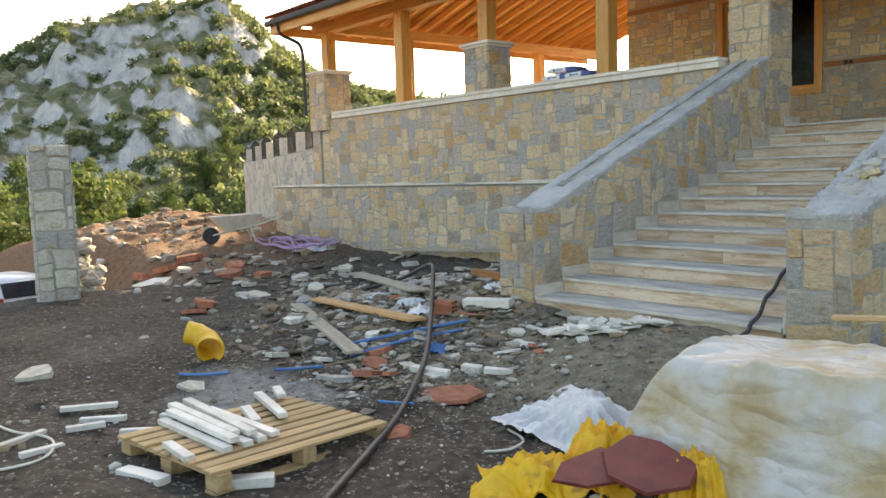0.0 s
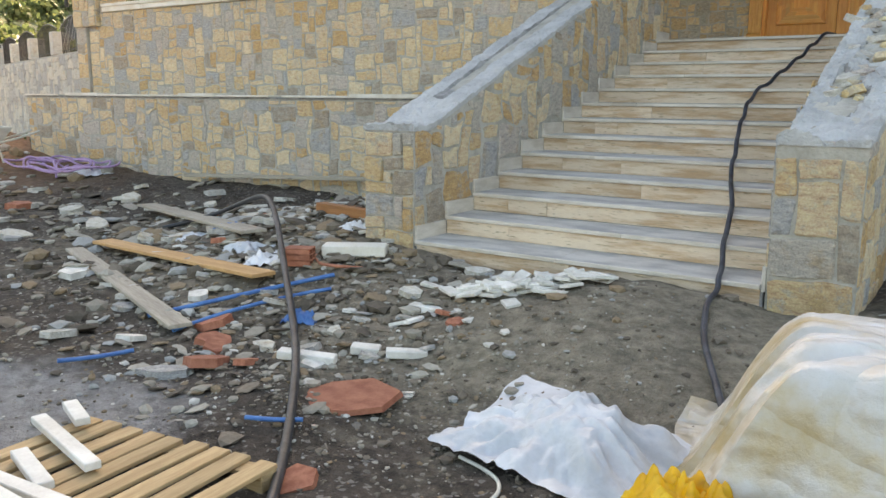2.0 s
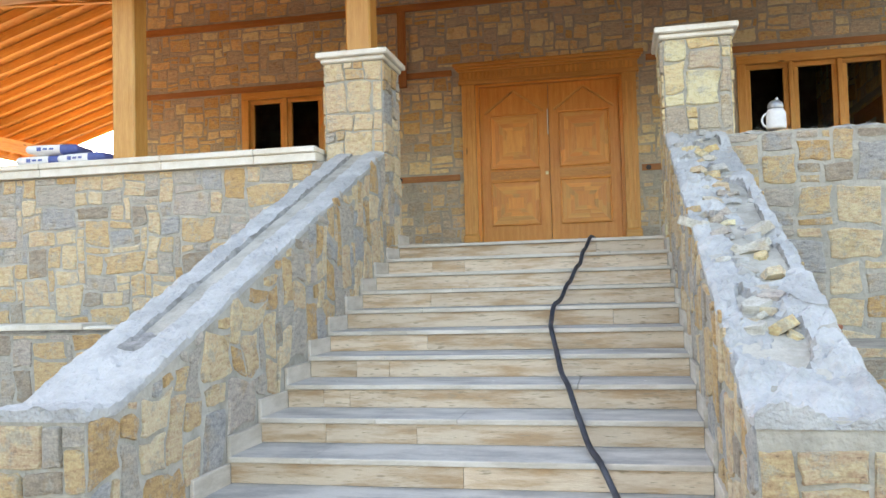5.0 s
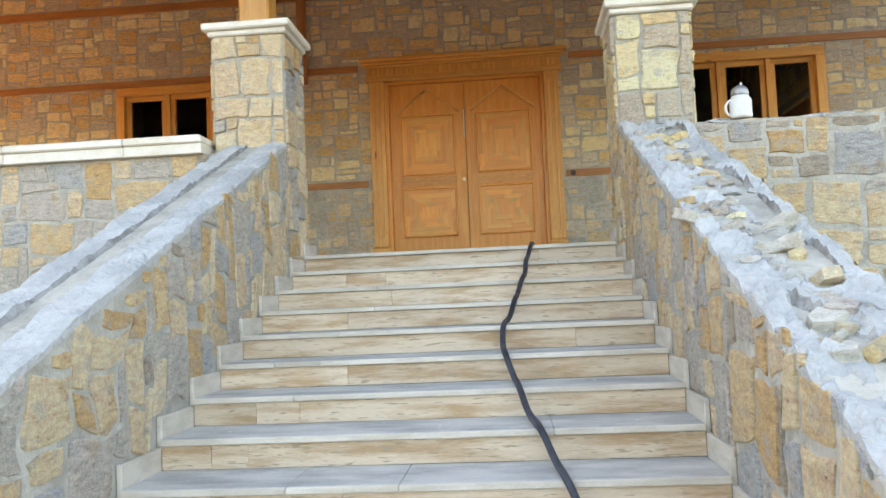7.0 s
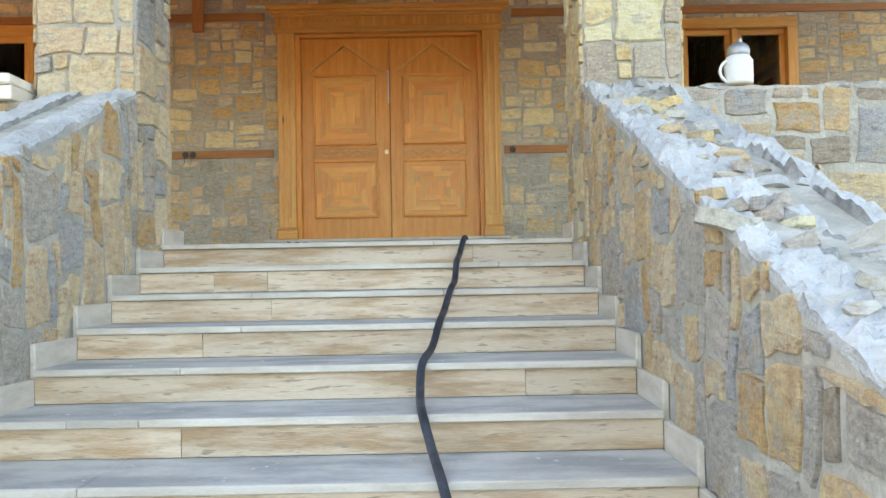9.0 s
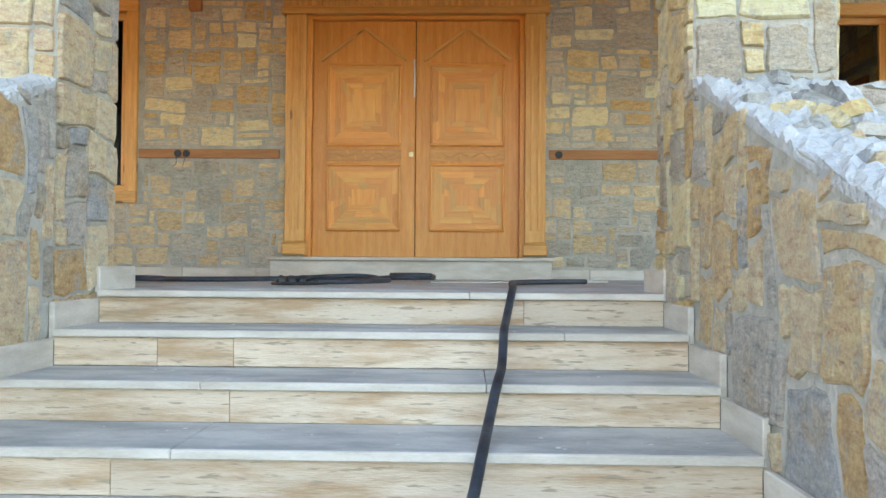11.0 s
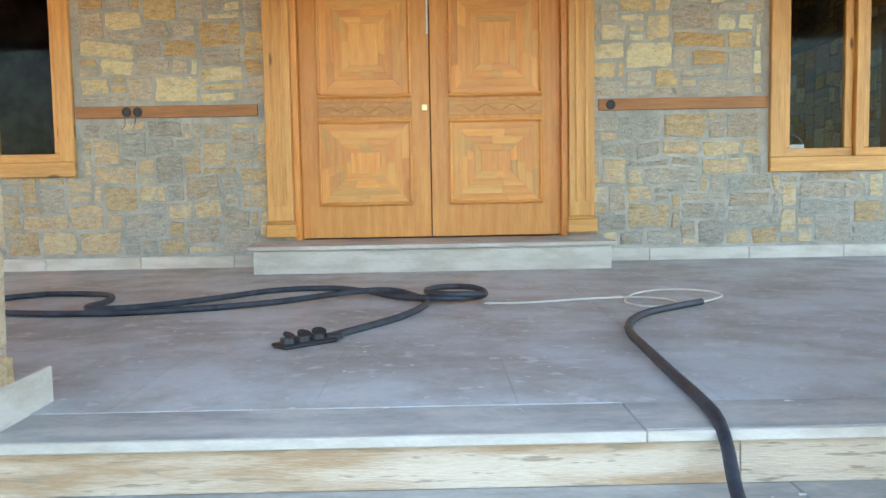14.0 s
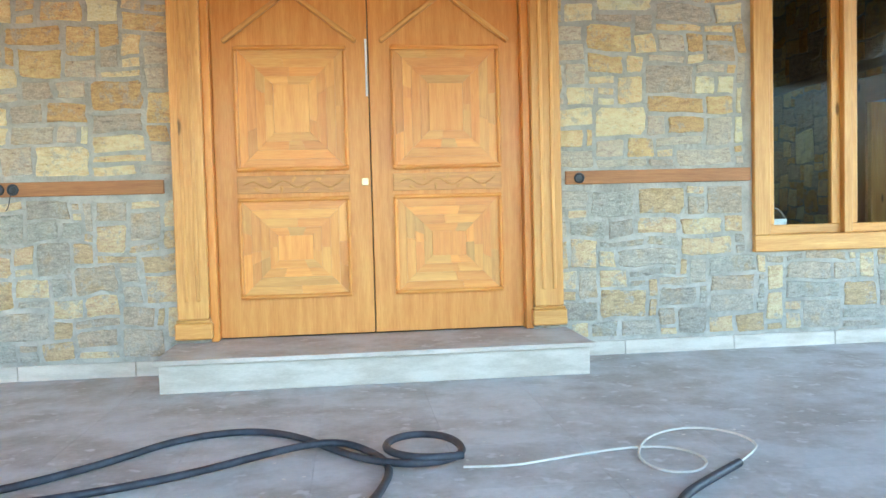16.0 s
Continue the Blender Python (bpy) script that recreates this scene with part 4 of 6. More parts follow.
Z0 = PZ + 0.223
for s, (xa, xb) in ((-1, (-1.55, -1.33)), (1, (1.045, 1.265))):
    dpart("pilaster", xa, xb, FY - 0.075, FY + 0.05, Z0 + 0.17, 4.885, M_WOOD, 0.008)
    for q in range(2):
        x = xa + 0.055 + q * 0.08
        dpart("flute", x, x + 0.03, FY - 0.088, FY - 0.077, Z0 + 0.30, 4.75, M_WOOD, 0.006)
    dpart("plinth", xa - 0.02, xb + 0.02, FY - 0.10, FY + 0.05, Z0 + 0.03, Z0 + 0.15, M_WOOD, 0.01)
    dpart("plinth", xa - 0.01, xb + 0.01, FY - 0.09, FY + 0.05, Z0 + 0.151, Z0 + 0.169, M_WOOD, 0.006)
    c = -1.33 if s < 0 else 1.045
    a, b = sorted((c - s * 0.001, c - s * 0.055))
    dpart("jamb", a, b, FY - 0.02, FY + 0.28, Z0 + 0.001, 4.88, M_DOOR, 0.004)
dpart("lintel", -1.329, 1.044, FY - 0.02, FY + 0.28, 4.845, 4.884, M_DOOR, 0.004)
dpart("architrave", -1.60, 1.315, FY - 0.085, FY + 0.03, 4.887, 4.955, M_WOOD, 0.008)
dpart("frieze", -1.585, 1.30, FY - 0.06, FY + 0.03, 4.956, 5.105, M_WOOD, 0.004)
x = -1.56
while x < 1.26:
    dpart("fluting", x, x + 0.045, FY - 0.072, FY - 0.061, 4.975, 5.09, M_WOOD, 0.006)
    x += 0.072
for e, za, zb in ((0.03, 5.106, 5.14), (0.06, 5.141, 5.18), (0.095, 5.181, 5.235)):
    dpart("cornice", -1.585 - e, 1.30 + e, FY - 0.06 - e, FY + 0.03, za, zb, M_WOOD, 0.01)

rd = random.Random(3)
TONES = [M_DOOR, M_WOOD, wood("honey strip", (0.66, 0.27, 0.055), (0.80, 0.41, 0.11), 0.4, 0.1, False), wood("red strip", (0.60, 0.22, 0.045), (0.74, 0.33, 0.08), 0.4, 0.1, False)]


def strip(leaf, p, q, r, s, y, mat, th=0.012):
    """A mitred strip of a panel: its four corners in x and z, the long side first, proud of y."""
    v = [Vector((a, 0, b)) for a, b in (p, q, r, s)]
    c = sum(v, Vector()) / 4
    ax = (v[1] - v[0]).normalized()
    az = Vector((0, -1, 0))
    ay = az.cross(ax)
    m = Matrix((ax, ay, az)).transposed()
    loc = [m.transposed() @ (k - c) for k in v]
    if (loc[1].x - loc[0].x) * (loc[2].y - loc[0].y) - (loc[1].y - loc[0].y) * (loc[2].x - loc[0].x) < 0:
        loc.reverse()
    bm = bmesh.new()
    lo, hi = [bm.verts.new((k.x, k.y, 0)) for k in loc], [bm.verts.new((k.x * 0.997, k.y * 0.985, th)) for k in loc]
    bm.faces.new(hi)
    for i in range(4):
        j = (i + 1) % 4
        bm.faces.new((lo[i], lo[j], hi[j], hi[i]))
    o = put("strip", mesh_from(bm, "strip", mat), Matrix.Translation((c.x, y, c.z)) @ m.to_4x4())
    o.parent, o.matrix_parent_inverse = leaf, leaf.matrix_basis.inverted() @ door.matrix_basis.inverted()


def panel(leaf, x0, x1, z0, z1, y):
    """Nested mitred frames stepping up to the middle, as on a coffered door."""
    e = 0.03
    for xa, xb, za, zb in ((x0, x1, z0, z0 + e), (x0, x1, z1 - e, z1), (x0, x0 + e, z0 + e, z1 - e), (x1 - e, x1, z0 + e, z1 - e)):
        dpart("moulding", xa + 0.0005, xb - 0.0005, y - 0.042, y - 0.001, za, zb, M_DOOR, 0.011, leaf)
    x0, x1, z0, z1 = x0 + e, x1 - e, z0 + e, z1 - e
    d = [0, 0.06, 0.125, 0.19, 0.25]
    for ring, (a, b) in enumerate(zip(d, d[1:])):
        if x1 - x0 - 2 * b < 0.09:
            break
        yy = y - 0.003 - ring * 0.0025
        A, B, C, D = (x0 + a, z0 + a), (x1 - a, z0 + a), (x1 - a, z1 - a), (x0 + a, z1 - a)
        E, F, G, H = (x0 + b, z0 + b), (x1 - b, z0 + b), (x1 - b, z1 - b), (x0 + b, z1 - b)
        for p, q, r, t in ((A, B, F, E), (B, C, G, F), (C, D, H, G), (D, A, E, H)):
            cuts = [0, *sorted(rd.uniform(0.25, 0.75) for _ in range(rd.choice((0, 1, 1, 2)))), 1]
            for ca, cb in zip(cuts, cuts[1:]):
                if cb - ca < 0.06:
                    continue
                mixp = lambda m, n, k: (m[0] + (n[0] - m[0]) * k, m[1] + (n[1] - m[1]) * k)
                strip(leaf, mixp(p, q, ca), mixp(p, q, cb), mixp(t, r, cb), mixp(t, r, ca), yy, rd.choice(TONES), 0.009)
        last = (E, F, G, H)
    strip(leaf, last[0], last[3], last[2], last[1], y - 0.012, rd.choice(TONES), 0.009)


for s, xa, xb in ((-1, -1.272, -0.146), (1, -0.138, 0.988)):
    leaf = empty("leaf", pose(0, 0, 0))
    leaf.parent = door
    LYF = FY + 0.06
    dpart("slab", xa, xb, LYF, LYF + 0.06, Z0 + 0.012, 4.842, M_DOOR, 0.004, leaf)
    i0, i1 = (xa + 0.155, xb - 0.155)
    panel(leaf, i0, i1, 2.53, 3.27, LYF)
    panel(leaf, i0, i1, 3.46, 4.37, LYF)
    dpart("carved_rail", i0, i1, LYF - 0.012, LYF - 0.001, 3.30, 3.43, M_BOARD, 0.004, leaf)
    # trailing vine carving
    pts = [(i0 + 0.05 + (i1 - i0 - 0.1) * t / 16, LYF - 0.015, 3.365 + 0.03 * math.sin(t * 1.25)) for t in range(17)]
    o = tube("carving", pts, 0.006, M_WOOD)
    o.parent, o.matrix_parent_inverse = leaf, leaf.matrix_basis.inverted() @ door.matrix_basis.inverted()
    for t in range(1, 8):
        x = i0 + 0.05 + (i1 - i0 - 0.1) * t / 8
        o = put("carving", chunk_mesh(M_WOOD, 0.4, t, 1), pose(x, LYF - 0.014, 3.365 + 0.035 * (-1) ** t, 90, 30 * t, 0) @ Matrix.Diagonal((0.06, 0.03, 0.02, 1)))
        o.parent, o.matrix_parent_inverse = leaf, leaf.matrix_basis.inverted() @ door.matrix_basis.inverted()
    # gable moulding over the upper panel
    mid = (i0 + i1) / 2
    for p, q in (((i0 - 0.07, 4.40), (mid, 4.76)), ((mid, 4.76), (i1 + 0.07, 4.40))):
        o = bar("gable", (p[0], LYF - 0.012, p[1]), (q[0], LYF - 0.012, q[1]), 0.05, 0.035, M_WOOD, 0.008)
        o.parent, o.matrix_parent_inverse = leaf, leaf.matrix_basis.inverted() @ door.matrix_basis.inverted()
    if s < 0:
        o = dpart("lock_plate", -0.215, -0.165, LYF - 0.012, LYF - 0.001, 3.345, 3.40, M_BRASS, 0.004, leaf)
        # white strip paints the daylight that shows through the gap between the leaves
        o = dpart("paper_strip", -0.165, -0.149, LYF - 0.006, LYF - 0.001, 4.00, 4.42, M_PAPER, 0.001, leaf)
# added sheet in the unlit room tone, darkening the gap between the leaves
tagged(block("door_backing", -1.27, 0.985, FY + 0.2, FY + 0.24, Z0 + 0.01, 4.84, M_ROOM, 0), "dark sheet added behind the door to darken its gap", "door lining", kind="structure")

# ---- windows ----
def window(name, x0, x1, z0, z1):
    w = empty(name, pose((x0 + x1) / 2, FY, z0), label="three-pane amber wooden window with clear glass", category="window", kind="structure")

    def part(nm, a, b, y0, y1, lo, hi, mat=M_WOOD, bev=0.006):
        o = block(nm, a, b, y0, y1, lo, hi, mat, bev)
        o.parent, o.matrix_parent_inverse = w, w.matrix_basis.inverted()
        return o
    t = 0.13
    for a, b, lo, hi in ((x0, x0 + t, z0 + t, z1 - t), (x1 - t, x1, z0 + t, z1 - t), (x0 - 0.0, x1, z0, z0 + t - 0.001), (x0, x1, z1 - t + 0.001, z1)):
        part("frame", a, b, FY - 0.045, FY + 0.17, lo, hi)
    n, m = 3, 0.07
    inner = (x1 - x0 - 2 * t - (n - 1) * m) / n
    for i in range(n):
        a = x0 + t + i * (inner + m)
        b = a + inner
        if i:
            part("mullion", a - m, a, FY - 0.012, FY + 0.15, z0 + t, z1 - t)
        s = 0.075
        for p, q, lo, hi in ((a + 0.001, a + s, z0 + t + s, z1 - t - s), (b - s, b - 0.001, z0 + t + s, z1 - t - s), (a + 0.001, b - 0.001, z0 + t + 0.001, z0 + t + s - 0.001), (a + 0.001, b - 0.001, z1 - t - s + 0.001, z1 - t - 0.001)):
            part("sash", p, q, FY + 0.04, FY + 0.10, lo, hi)
        g = part("pane", a + s - 0.005, b - s + 0.005, FY + 0.066, FY + 0.072, z0 + t + s - 0.005, z1 - t - s + 0.005, M_GLASS, 0)
        g.visible_shadow = False
    return w


for i, (a, b, lo, hi) in enumerate(WINS):
    window("window_%d" % (i + 1), a, b, lo, hi)

# things inside, on the sill
bucket = empty("bucket", pose(3.12, FY + 0.34, WINS[1][2] + 0.005), label="white plastic bucket with a wire handle on the window sill", category="bucket")
bm = bmesh.new()
bmesh.ops.create_cone(bm, cap_ends=True, segments=24, radius1=0.095, radius2=0.125, depth=0.24)
top = [f for f in bm.faces if f.normal.z > 0.9]
bmesh.ops.inset_region(bm, faces=top, thickness=0.008)
bmesh.ops.translate(bm, vec=(0, 0, -0.2), verts=list({v for f in top for v in f.verts}))
put("body", mesh_from(bm, "body", M_PAPER, False), pose(0, 0, 0.12), bucket)
tube("handle", [(-0.125, 0, 0.22), (-0.11, 0, 0.30), (0, 0, 0.345), (0.11, 0, 0.30), (0.125, 0, 0.22)], 0.005, M_GALV, bucket)

# holes for cables in the belts
for x, z in ((-2.735, 3.365), (-2.64, 3.365), (1.413, 3.362)):
    o = tagged(put("cable_sleeve", tube_mesh([(0.034 * math.cos(a * 0.5236), 0, 0.034 * math.sin(a * 0.5236)) for a in range(12)], 0.008, M_BLACK, cyclic=True), pose(x, FY - 0.032, z)), "black round cable sleeve in the timber belt", "cable sleeve", group="cable sleeves")
    # no real bore: a flat black disc paints the dark inside of the sleeve
    bm = bmesh.new()
    bmesh.ops.create_circle(bm, cap_ends=True, segments=16, radius=0.033)
    put("hole", mesh_from(bm, "hole", M_BLACK), pose(0, -0.001, 0, 90), o)
for x in (-2.735, -2.64):
    tagged(tube("loose_wire", [(x, FY - 0.03, 3.36), (x - 0.01, FY - 0.06, 3.32), (x - 0.03 + rd.uniform(0, 0.04), FY - 0.04, 3.24), (x - 0.05, FY - 0.035, 3.22)], 0.003, M_BLACK), "loose black wire hanging from the wall", "wire", group="loose wires")

# ---- porch timbers and roof ----
EY, EX, EZ, SL = 3.9, -13.95, 5.17, 0.30


def post(x, y, z0, z1, w=0.27):
    return tagged(block("post", x - w / 2, x + w / 2, y - w / 2, y + w / 2, z0, z1, M_WOOD, 0.02), "square varnished pine porch post", "post", group="porch posts")


corner = pillar("pier", -13.25, -12.50, 4.52, 5.22, 2.6, 3.95, 0, 61, M_STONE2, "rubble-stone corner pier with a flat stone cap", 0.09, False)
pier2 = pillar("pier", -7.55, -6.88, 4.60, 5.20, 2.85, 3.84, 0, 65, M_STONE2, "short rubble-stone pier with a stone cap on the wall", 0.10, False)
tagged(block("wall_corner", -13.25, -12.91, 4.56, 5.2, -0.4, 2.6, M_MORTAR, 0), "stone corner of the terrace", "wall", kind="structure")
stones(bpy.data.objects["wall_corner"], (-13.25, 4.56, 1.2), (1, 0, 0), (0, 0, 1), 0.34, 1.4, M_STONE2, None, None, 0.1, sizes=[(2, 2), (3, 2), (3, 3)], seed=71)
BEAM = 4.98
post(-12.85, 4.87, 4.04, BEAM - 0.001)
post(-7.2, 4.90, 3.94, BEAM - 0.001)
post(-9.85, 4.86, CAPZ + 0.036, BEAM - 0.001)
post(-4.27, 4.86, CAPZ + 0.036, BEAM - 0.001)
post(-1.68, 5.10, 4.001, BEAM - 0.001, 0.27)
for y in (7.3, 9.8, 12.3):
    post(-12.85, y, PZ + 0.001, BEAM - 0.001)
tagged(block("beam", -13.3, 7.5, 4.77, 5.03, BEAM, BEAM + 0.26, M_WOOD, 0.012), "long varnished pine porch beam", "beam")
tagged(block("beam", -12.98, -12.72, 5.04, 15.5, BEAM, BEAM + 0.26, M_WOOD, 0.012), "long varnished pine porch beam", "beam")
tagged(block("fascia", EX, 7.5, EY, EY + 0.06, EZ - 0.16, EZ + 0.06, M_WOOD, 0.006), "pine fascia board under the eave", "fascia", kind="structure")
tagged(block("fascia", EX, EX + 0.06, EY + 0.061, 15.8, EZ - 0.16, EZ + 0.06, M_WOOD, 0.006), "pine fascia board under the eave", "fascia", kind="structure")


def zfront(y):
    return EZ + SL * (y - EY)


for i in range(22):
    y = 4.55 + i * 0.52
    x1 = min(EX + (y - EY), HX0 - 0.01) if y < FY else HX0 - 0.01
    if x1 - EX > 0.6:
        tagged(bar("rafter", (EX + 0.07, y, EZ + 0.02 - 0.0), (x1, y, EZ + 0.02 + SL * (x1 - EX - 0.07)), 0.085, 0.16, M_WOOD, 0.006), "sloping pine roof rafter", "rafter", group="porch rafters")
for i in range(30):
    x = -13.1 + i * 0.7
    y1 = min(FY - 0.05, EY + (x - EX))
    tagged(bar("rafter", (x, EY + 0.07, EZ + 0.02), (x, y1, zfront(y1) + 0.0), 0.085, 0.16, M_WOOD, 0.006), "sloping pine roof rafter", "rafter", group="porch rafters")
tagged(bar("hip_rafter", (EX + 0.05, EY + 0.05, EZ + 0.0), (HX0, EY + HX0 - EX, EZ + SL * (HX0 - EX) - 0.02), 0.12, 0.2, M_WOOD, 0.006), "sloping pine hip rafter at the corner", "rafter")


def roof_sheet(name, corners, thick, mat, lift):
    bm = bmesh.new()
    lo = [bm.verts.new((x, y, z + lift)) for x, y, z in corners]
    hi = [bm.verts.new((x, y, z + lift + thick)) for x, y, z in corners]
    bm.faces.new(lo[::-1])
    bm.faces.new(hi)
    k = len(lo)
    for i in range(k):
        bm.faces.new((lo[i], lo[(i + 1) % k], hi[(i + 1) % k], hi[i]))
    bmesh.ops.recalc_face_normals(bm, faces=bm.faces)
    return put(name, mesh_from(bm, name, mat))


RY = 12.5
hx, hy = EX + (RY - EY), RY
WESTS = [(EX, EY, EZ), (hx, hy, EZ + SL * (hx - EX)), (hx, 15.9, EZ + SL * (hx - EX)), (EX, 15.9, EZ)]
FRONTS = [(EX, EY, EZ), (7.8, EY, EZ), (7.8, RY, zfront(RY)), (hx, hy, zfront(RY))]
tagged(roof_sheet("roof_west", WESTS, 0.09, M_ROOFTILE, 0.135), "tiled hip roof", "roof", kind="structure")
tagged(roof_sheet("roof_front", FRONTS, 0.09, M_ROOFTILE, 0.135), "tiled hip roof", "roof", kind="structure")
tagged(roof_sheet("roof_back", [(hx, 12.6, zfront(RY)), (7.8, 12.6, zfront(RY)), (7.8, 20, EZ), (hx, 20, EZ)], 0.09, M_ROOFTILE, 0.135), "tiled hip roof", "roof", kind="structure")
# boarded soffit, board by board
vv, ff = [], []
for i in range(34):
    xa = EX + 0.08 + i * 0.175
    xb = xa + 0.165
    ya = EY + (xb - EX)
    k = len(vv)
    za, zb = EZ + SL * (xa - EX) + 0.105, EZ + SL * (xb - EX) + 0.105
    vv += [(xa, ya, za), (xb, ya, zb), (xb, 15.8, zb), (xa, 15.8, za), (xa, ya, za + 0.02), (xb, ya, zb + 0.02), (xb, 15.8, zb + 0.02), (xa, 15.8, za + 0.02)]
    ff += [tuple(k + q for q in f) for f in ((3, 2, 1, 0), (4, 5, 6, 7), (0, 1, 5, 4), (1, 2, 6, 5), (2, 3, 7, 6), (3, 0, 4, 7))]
for i in range(35):
    ya = EY + 0.08 + i * 0.175
    yb = ya + 0.165
    xa = EX + (yb - EY)
    k = len(vv)
    za, zb = zfront(ya) + 0.105, zfront(yb) + 0.105
    vv += [(xa, ya, za), (7.7, ya, za), (7.7, yb, zb), (xa, yb, zb), (xa, ya, za + 0.02), (7.7, ya, za + 0.02), (7.7, yb, zb + 0.02), (xa, yb, zb + 0.02)]
    ff += [tuple(k + q for q in f) for f in ((3, 2, 1, 0), (4, 5, 6, 7), (0, 1, 5, 4), (1, 2, 6, 5), (2, 3, 7, 6), (3, 0, 4, 7))]
me = bpy.data.meshes.new("soffit")
me.from_pydata(vv, [], ff)
me.materials.append(M_BOARD)
tagged(put("ceiling", me), "sloping boarded porch ceiling of amber pine", "ceiling", kind="structure")
# curved tiles along the eaves
vv, ff = [], []
for i in range(118):
    for row in range(2):
        for a in range(7):
            t = math.pi * a / 6
            for e in (0, 1):
                y = EY - 0.07 + row * 0.34 + e * 0.40
                vv.append((EX - 0.05 + 0.185 * i + 0.085 * math.cos(t) * (1 - 0.12 * e), y, zfront(y) + 0.23 + 0.06 * math.sin(t) + row * 0.01 + (0.02 if e == 0 else 0)))
        k = len(vv) - 14
        ff += [(k + 2 * a, k + 2 * a + 2, k + 2 * a + 3, k + 2 * a + 1) for a in range(6)]
me = bpy.data.meshes.new("eave_tiles")
me.from_pydata(vv, [], ff)
me.materials.append(M_ROOFTILE)
ob = put("tile_row", me, None, bpy.data.objects["roof_front"])
so = ob.modifiers.new("thickness", "SOLIDIFY")
so.thickness = 0.014
tagged(ob, kind="stuff")
gut = tagged(block("gutter", EX - 0.09, 7.6, EY - 0.125, EY - 0.003, EZ + 0.03, EZ + 0.16, M_DARKMETAL, 0.03), "dark brown metal gutter along the eave", "gutter")
tagged(tube("downpipe", [(-13.5, EY - 0.05, EZ + 0.05), (-13.5, EY - 0.02, EZ - 0.22), (-13.42, 4.2, EZ - 0.32), (-13.32, 4.40, EZ - 0.45), (-13.32, 4.43, 4.2), (-13.32, 4.44, 3.0)], 0.045, M_DARKMETAL), "dark metal downpipe on the corner pier", "downpipe")

# cement bags on the coping
def bag_mesh(seed):
    bm = bmesh.new()
    bmesh.ops.create_cube(bm, size=1)
    bmesh.ops.subdivide_edges(bm, edges=bm.edges[:], cuts=5, use_grid_fill=True)
    for v in bm.verts:
        x, y, z = v.co * 2
        r = (1 - 0.35 * max(abs(x), abs(y)) ** 4)
        v.co = Vector((x * 0.29 * (1 - 0.06 * z * z), y * 0.19 * (1 - 0.08 * z * z), z * 0.062 * r)) + Vector((0, 0, 0.01 * noise.noise(v.co * 6 + Vector((seed, 0, 0)))))
    for f in bm.faces:
        f.material_index = 1 if f.calc_center_median().x > 0.09 else 0
    return mesh_from(bm, "bag", [M_PAPER, M_BAGBLUE], True)


for i, (x, y, z, r) in enumerate(((-5.25, 4.84, CAPZ + 0.09, 3), (-4.72, 4.82, CAPZ + 0.09, -4), (-5.12, 4.83, CAPZ + 0.205, 8))):
    b = put("cement_bag", bag_mesh(i), pose(x, y, z, 0, 0, r))
    tagged(b, "white and blue paper bag of building mix", "bag", group="bags on the coping")
    for q in range(3):
        put("print", box_mesh(0.05, 0.002, 0.022 if q else 0.04, 0, M_BAGBLUE), pose(-0.14 + q * 0.07, -0.1905, 0.0), b)

# white jug on the east terrace wall
jug = empty("jug", pose(2.38, UY + 0.30, 2.95) @ Matrix.Diagonal((0.68, 0.68, 0.68, 1)), label="white plastic container with a grey lid on the wall", category="container")
bm = bmesh.new()
prof = [(0, 0), (0.125, 0), (0.13, 0.03), (0.13, 0.22), (0.10, 0.27), (0, 0.27)]
bmesh.ops.spin(bm, geom=[v for v in [bm.verts.new((r, 0, z)) for r, z in prof]] + [bm.edges.new((a, b)) for a, b in zip(list(bm.verts)[:-1], list(bm.verts)[1:])], cent=(0, 0, 0), axis=(0, 0, 1), angle=6.2832, steps=24)
bmesh.ops.remove_doubles(bm, verts=bm.verts, dist=0.0005)
bmesh.ops.recalc_face_normals(bm, faces=bm.faces)
put("body", mesh_from(bm, "body", M_PAPER, True), None, jug)
bm = bmesh.new()
bmesh.ops.create_uvsphere(bm, u_segments=20, v_segments=10, radius=0.105)
bmesh.ops.scale(bm, vec=(1, 1, 0.9), verts=bm.verts)
put("lid", mesh_from(bm, "lid", M_GALV, True), pose(0, 0, 0.31), jug)
put("spout", box_mesh(0.035, 0.03, 0.05, 0.008, M_GALV), pose(0.02, 0, 0.415), jug)
tube("handle", [(-0.12, -0.03, 0.22), (-0.19, -0.05, 0.18), (-0.19, -0.05, 0.06), (-0.125, -0.03, 0.03)], 0.014, M_PAPER, jug)

# ---- cables on stairs and platform ----
def stair_z(y):
    k = math.floor(y / RUN) + 1
    return min(max(k, 0), STEPS) * RISE if y >= 0 else ground_z(0.9, y)


NOSE_X = [1.09, 0.985, 0.905, 0.775, 0.65, 0.56, 0.467, 0.392, 0.383, 0.468, 0.53, 0.572, 0.632]
path = [(1.75, -1.9), (1.5, -1.35), (1.30, -0.95), (1.20, -0.62), (1.13, -0.35)]
path = [(x, y, ground_z(x, y) + 0.03) for x, y in path] + [(1.11, -0.06, 0.10)]
for k, x in enumerate(NOSE_X):
    path.append((x, k * RUN - 0.012, (k + 1) * RISE + 0.018))
    if k < STEPS - 1:
        x2 = 0.55 * x + 0.45 * NOSE_X[k + 1] + 0.008 * (-1) ** k
        path.append((x2, (k + 0.5) * RUN, (k + 1) * RISE + 0.035))
path += [(x, y, PZ + 0.024) for x, y in ((0.65, 5.4), (0.66, 5.7), (0.685, 6.16), (0.70, 6.5), (0.76, 6.76), (0.89, 7.02), (1.07, 7.19), (1.30, 7.38))]
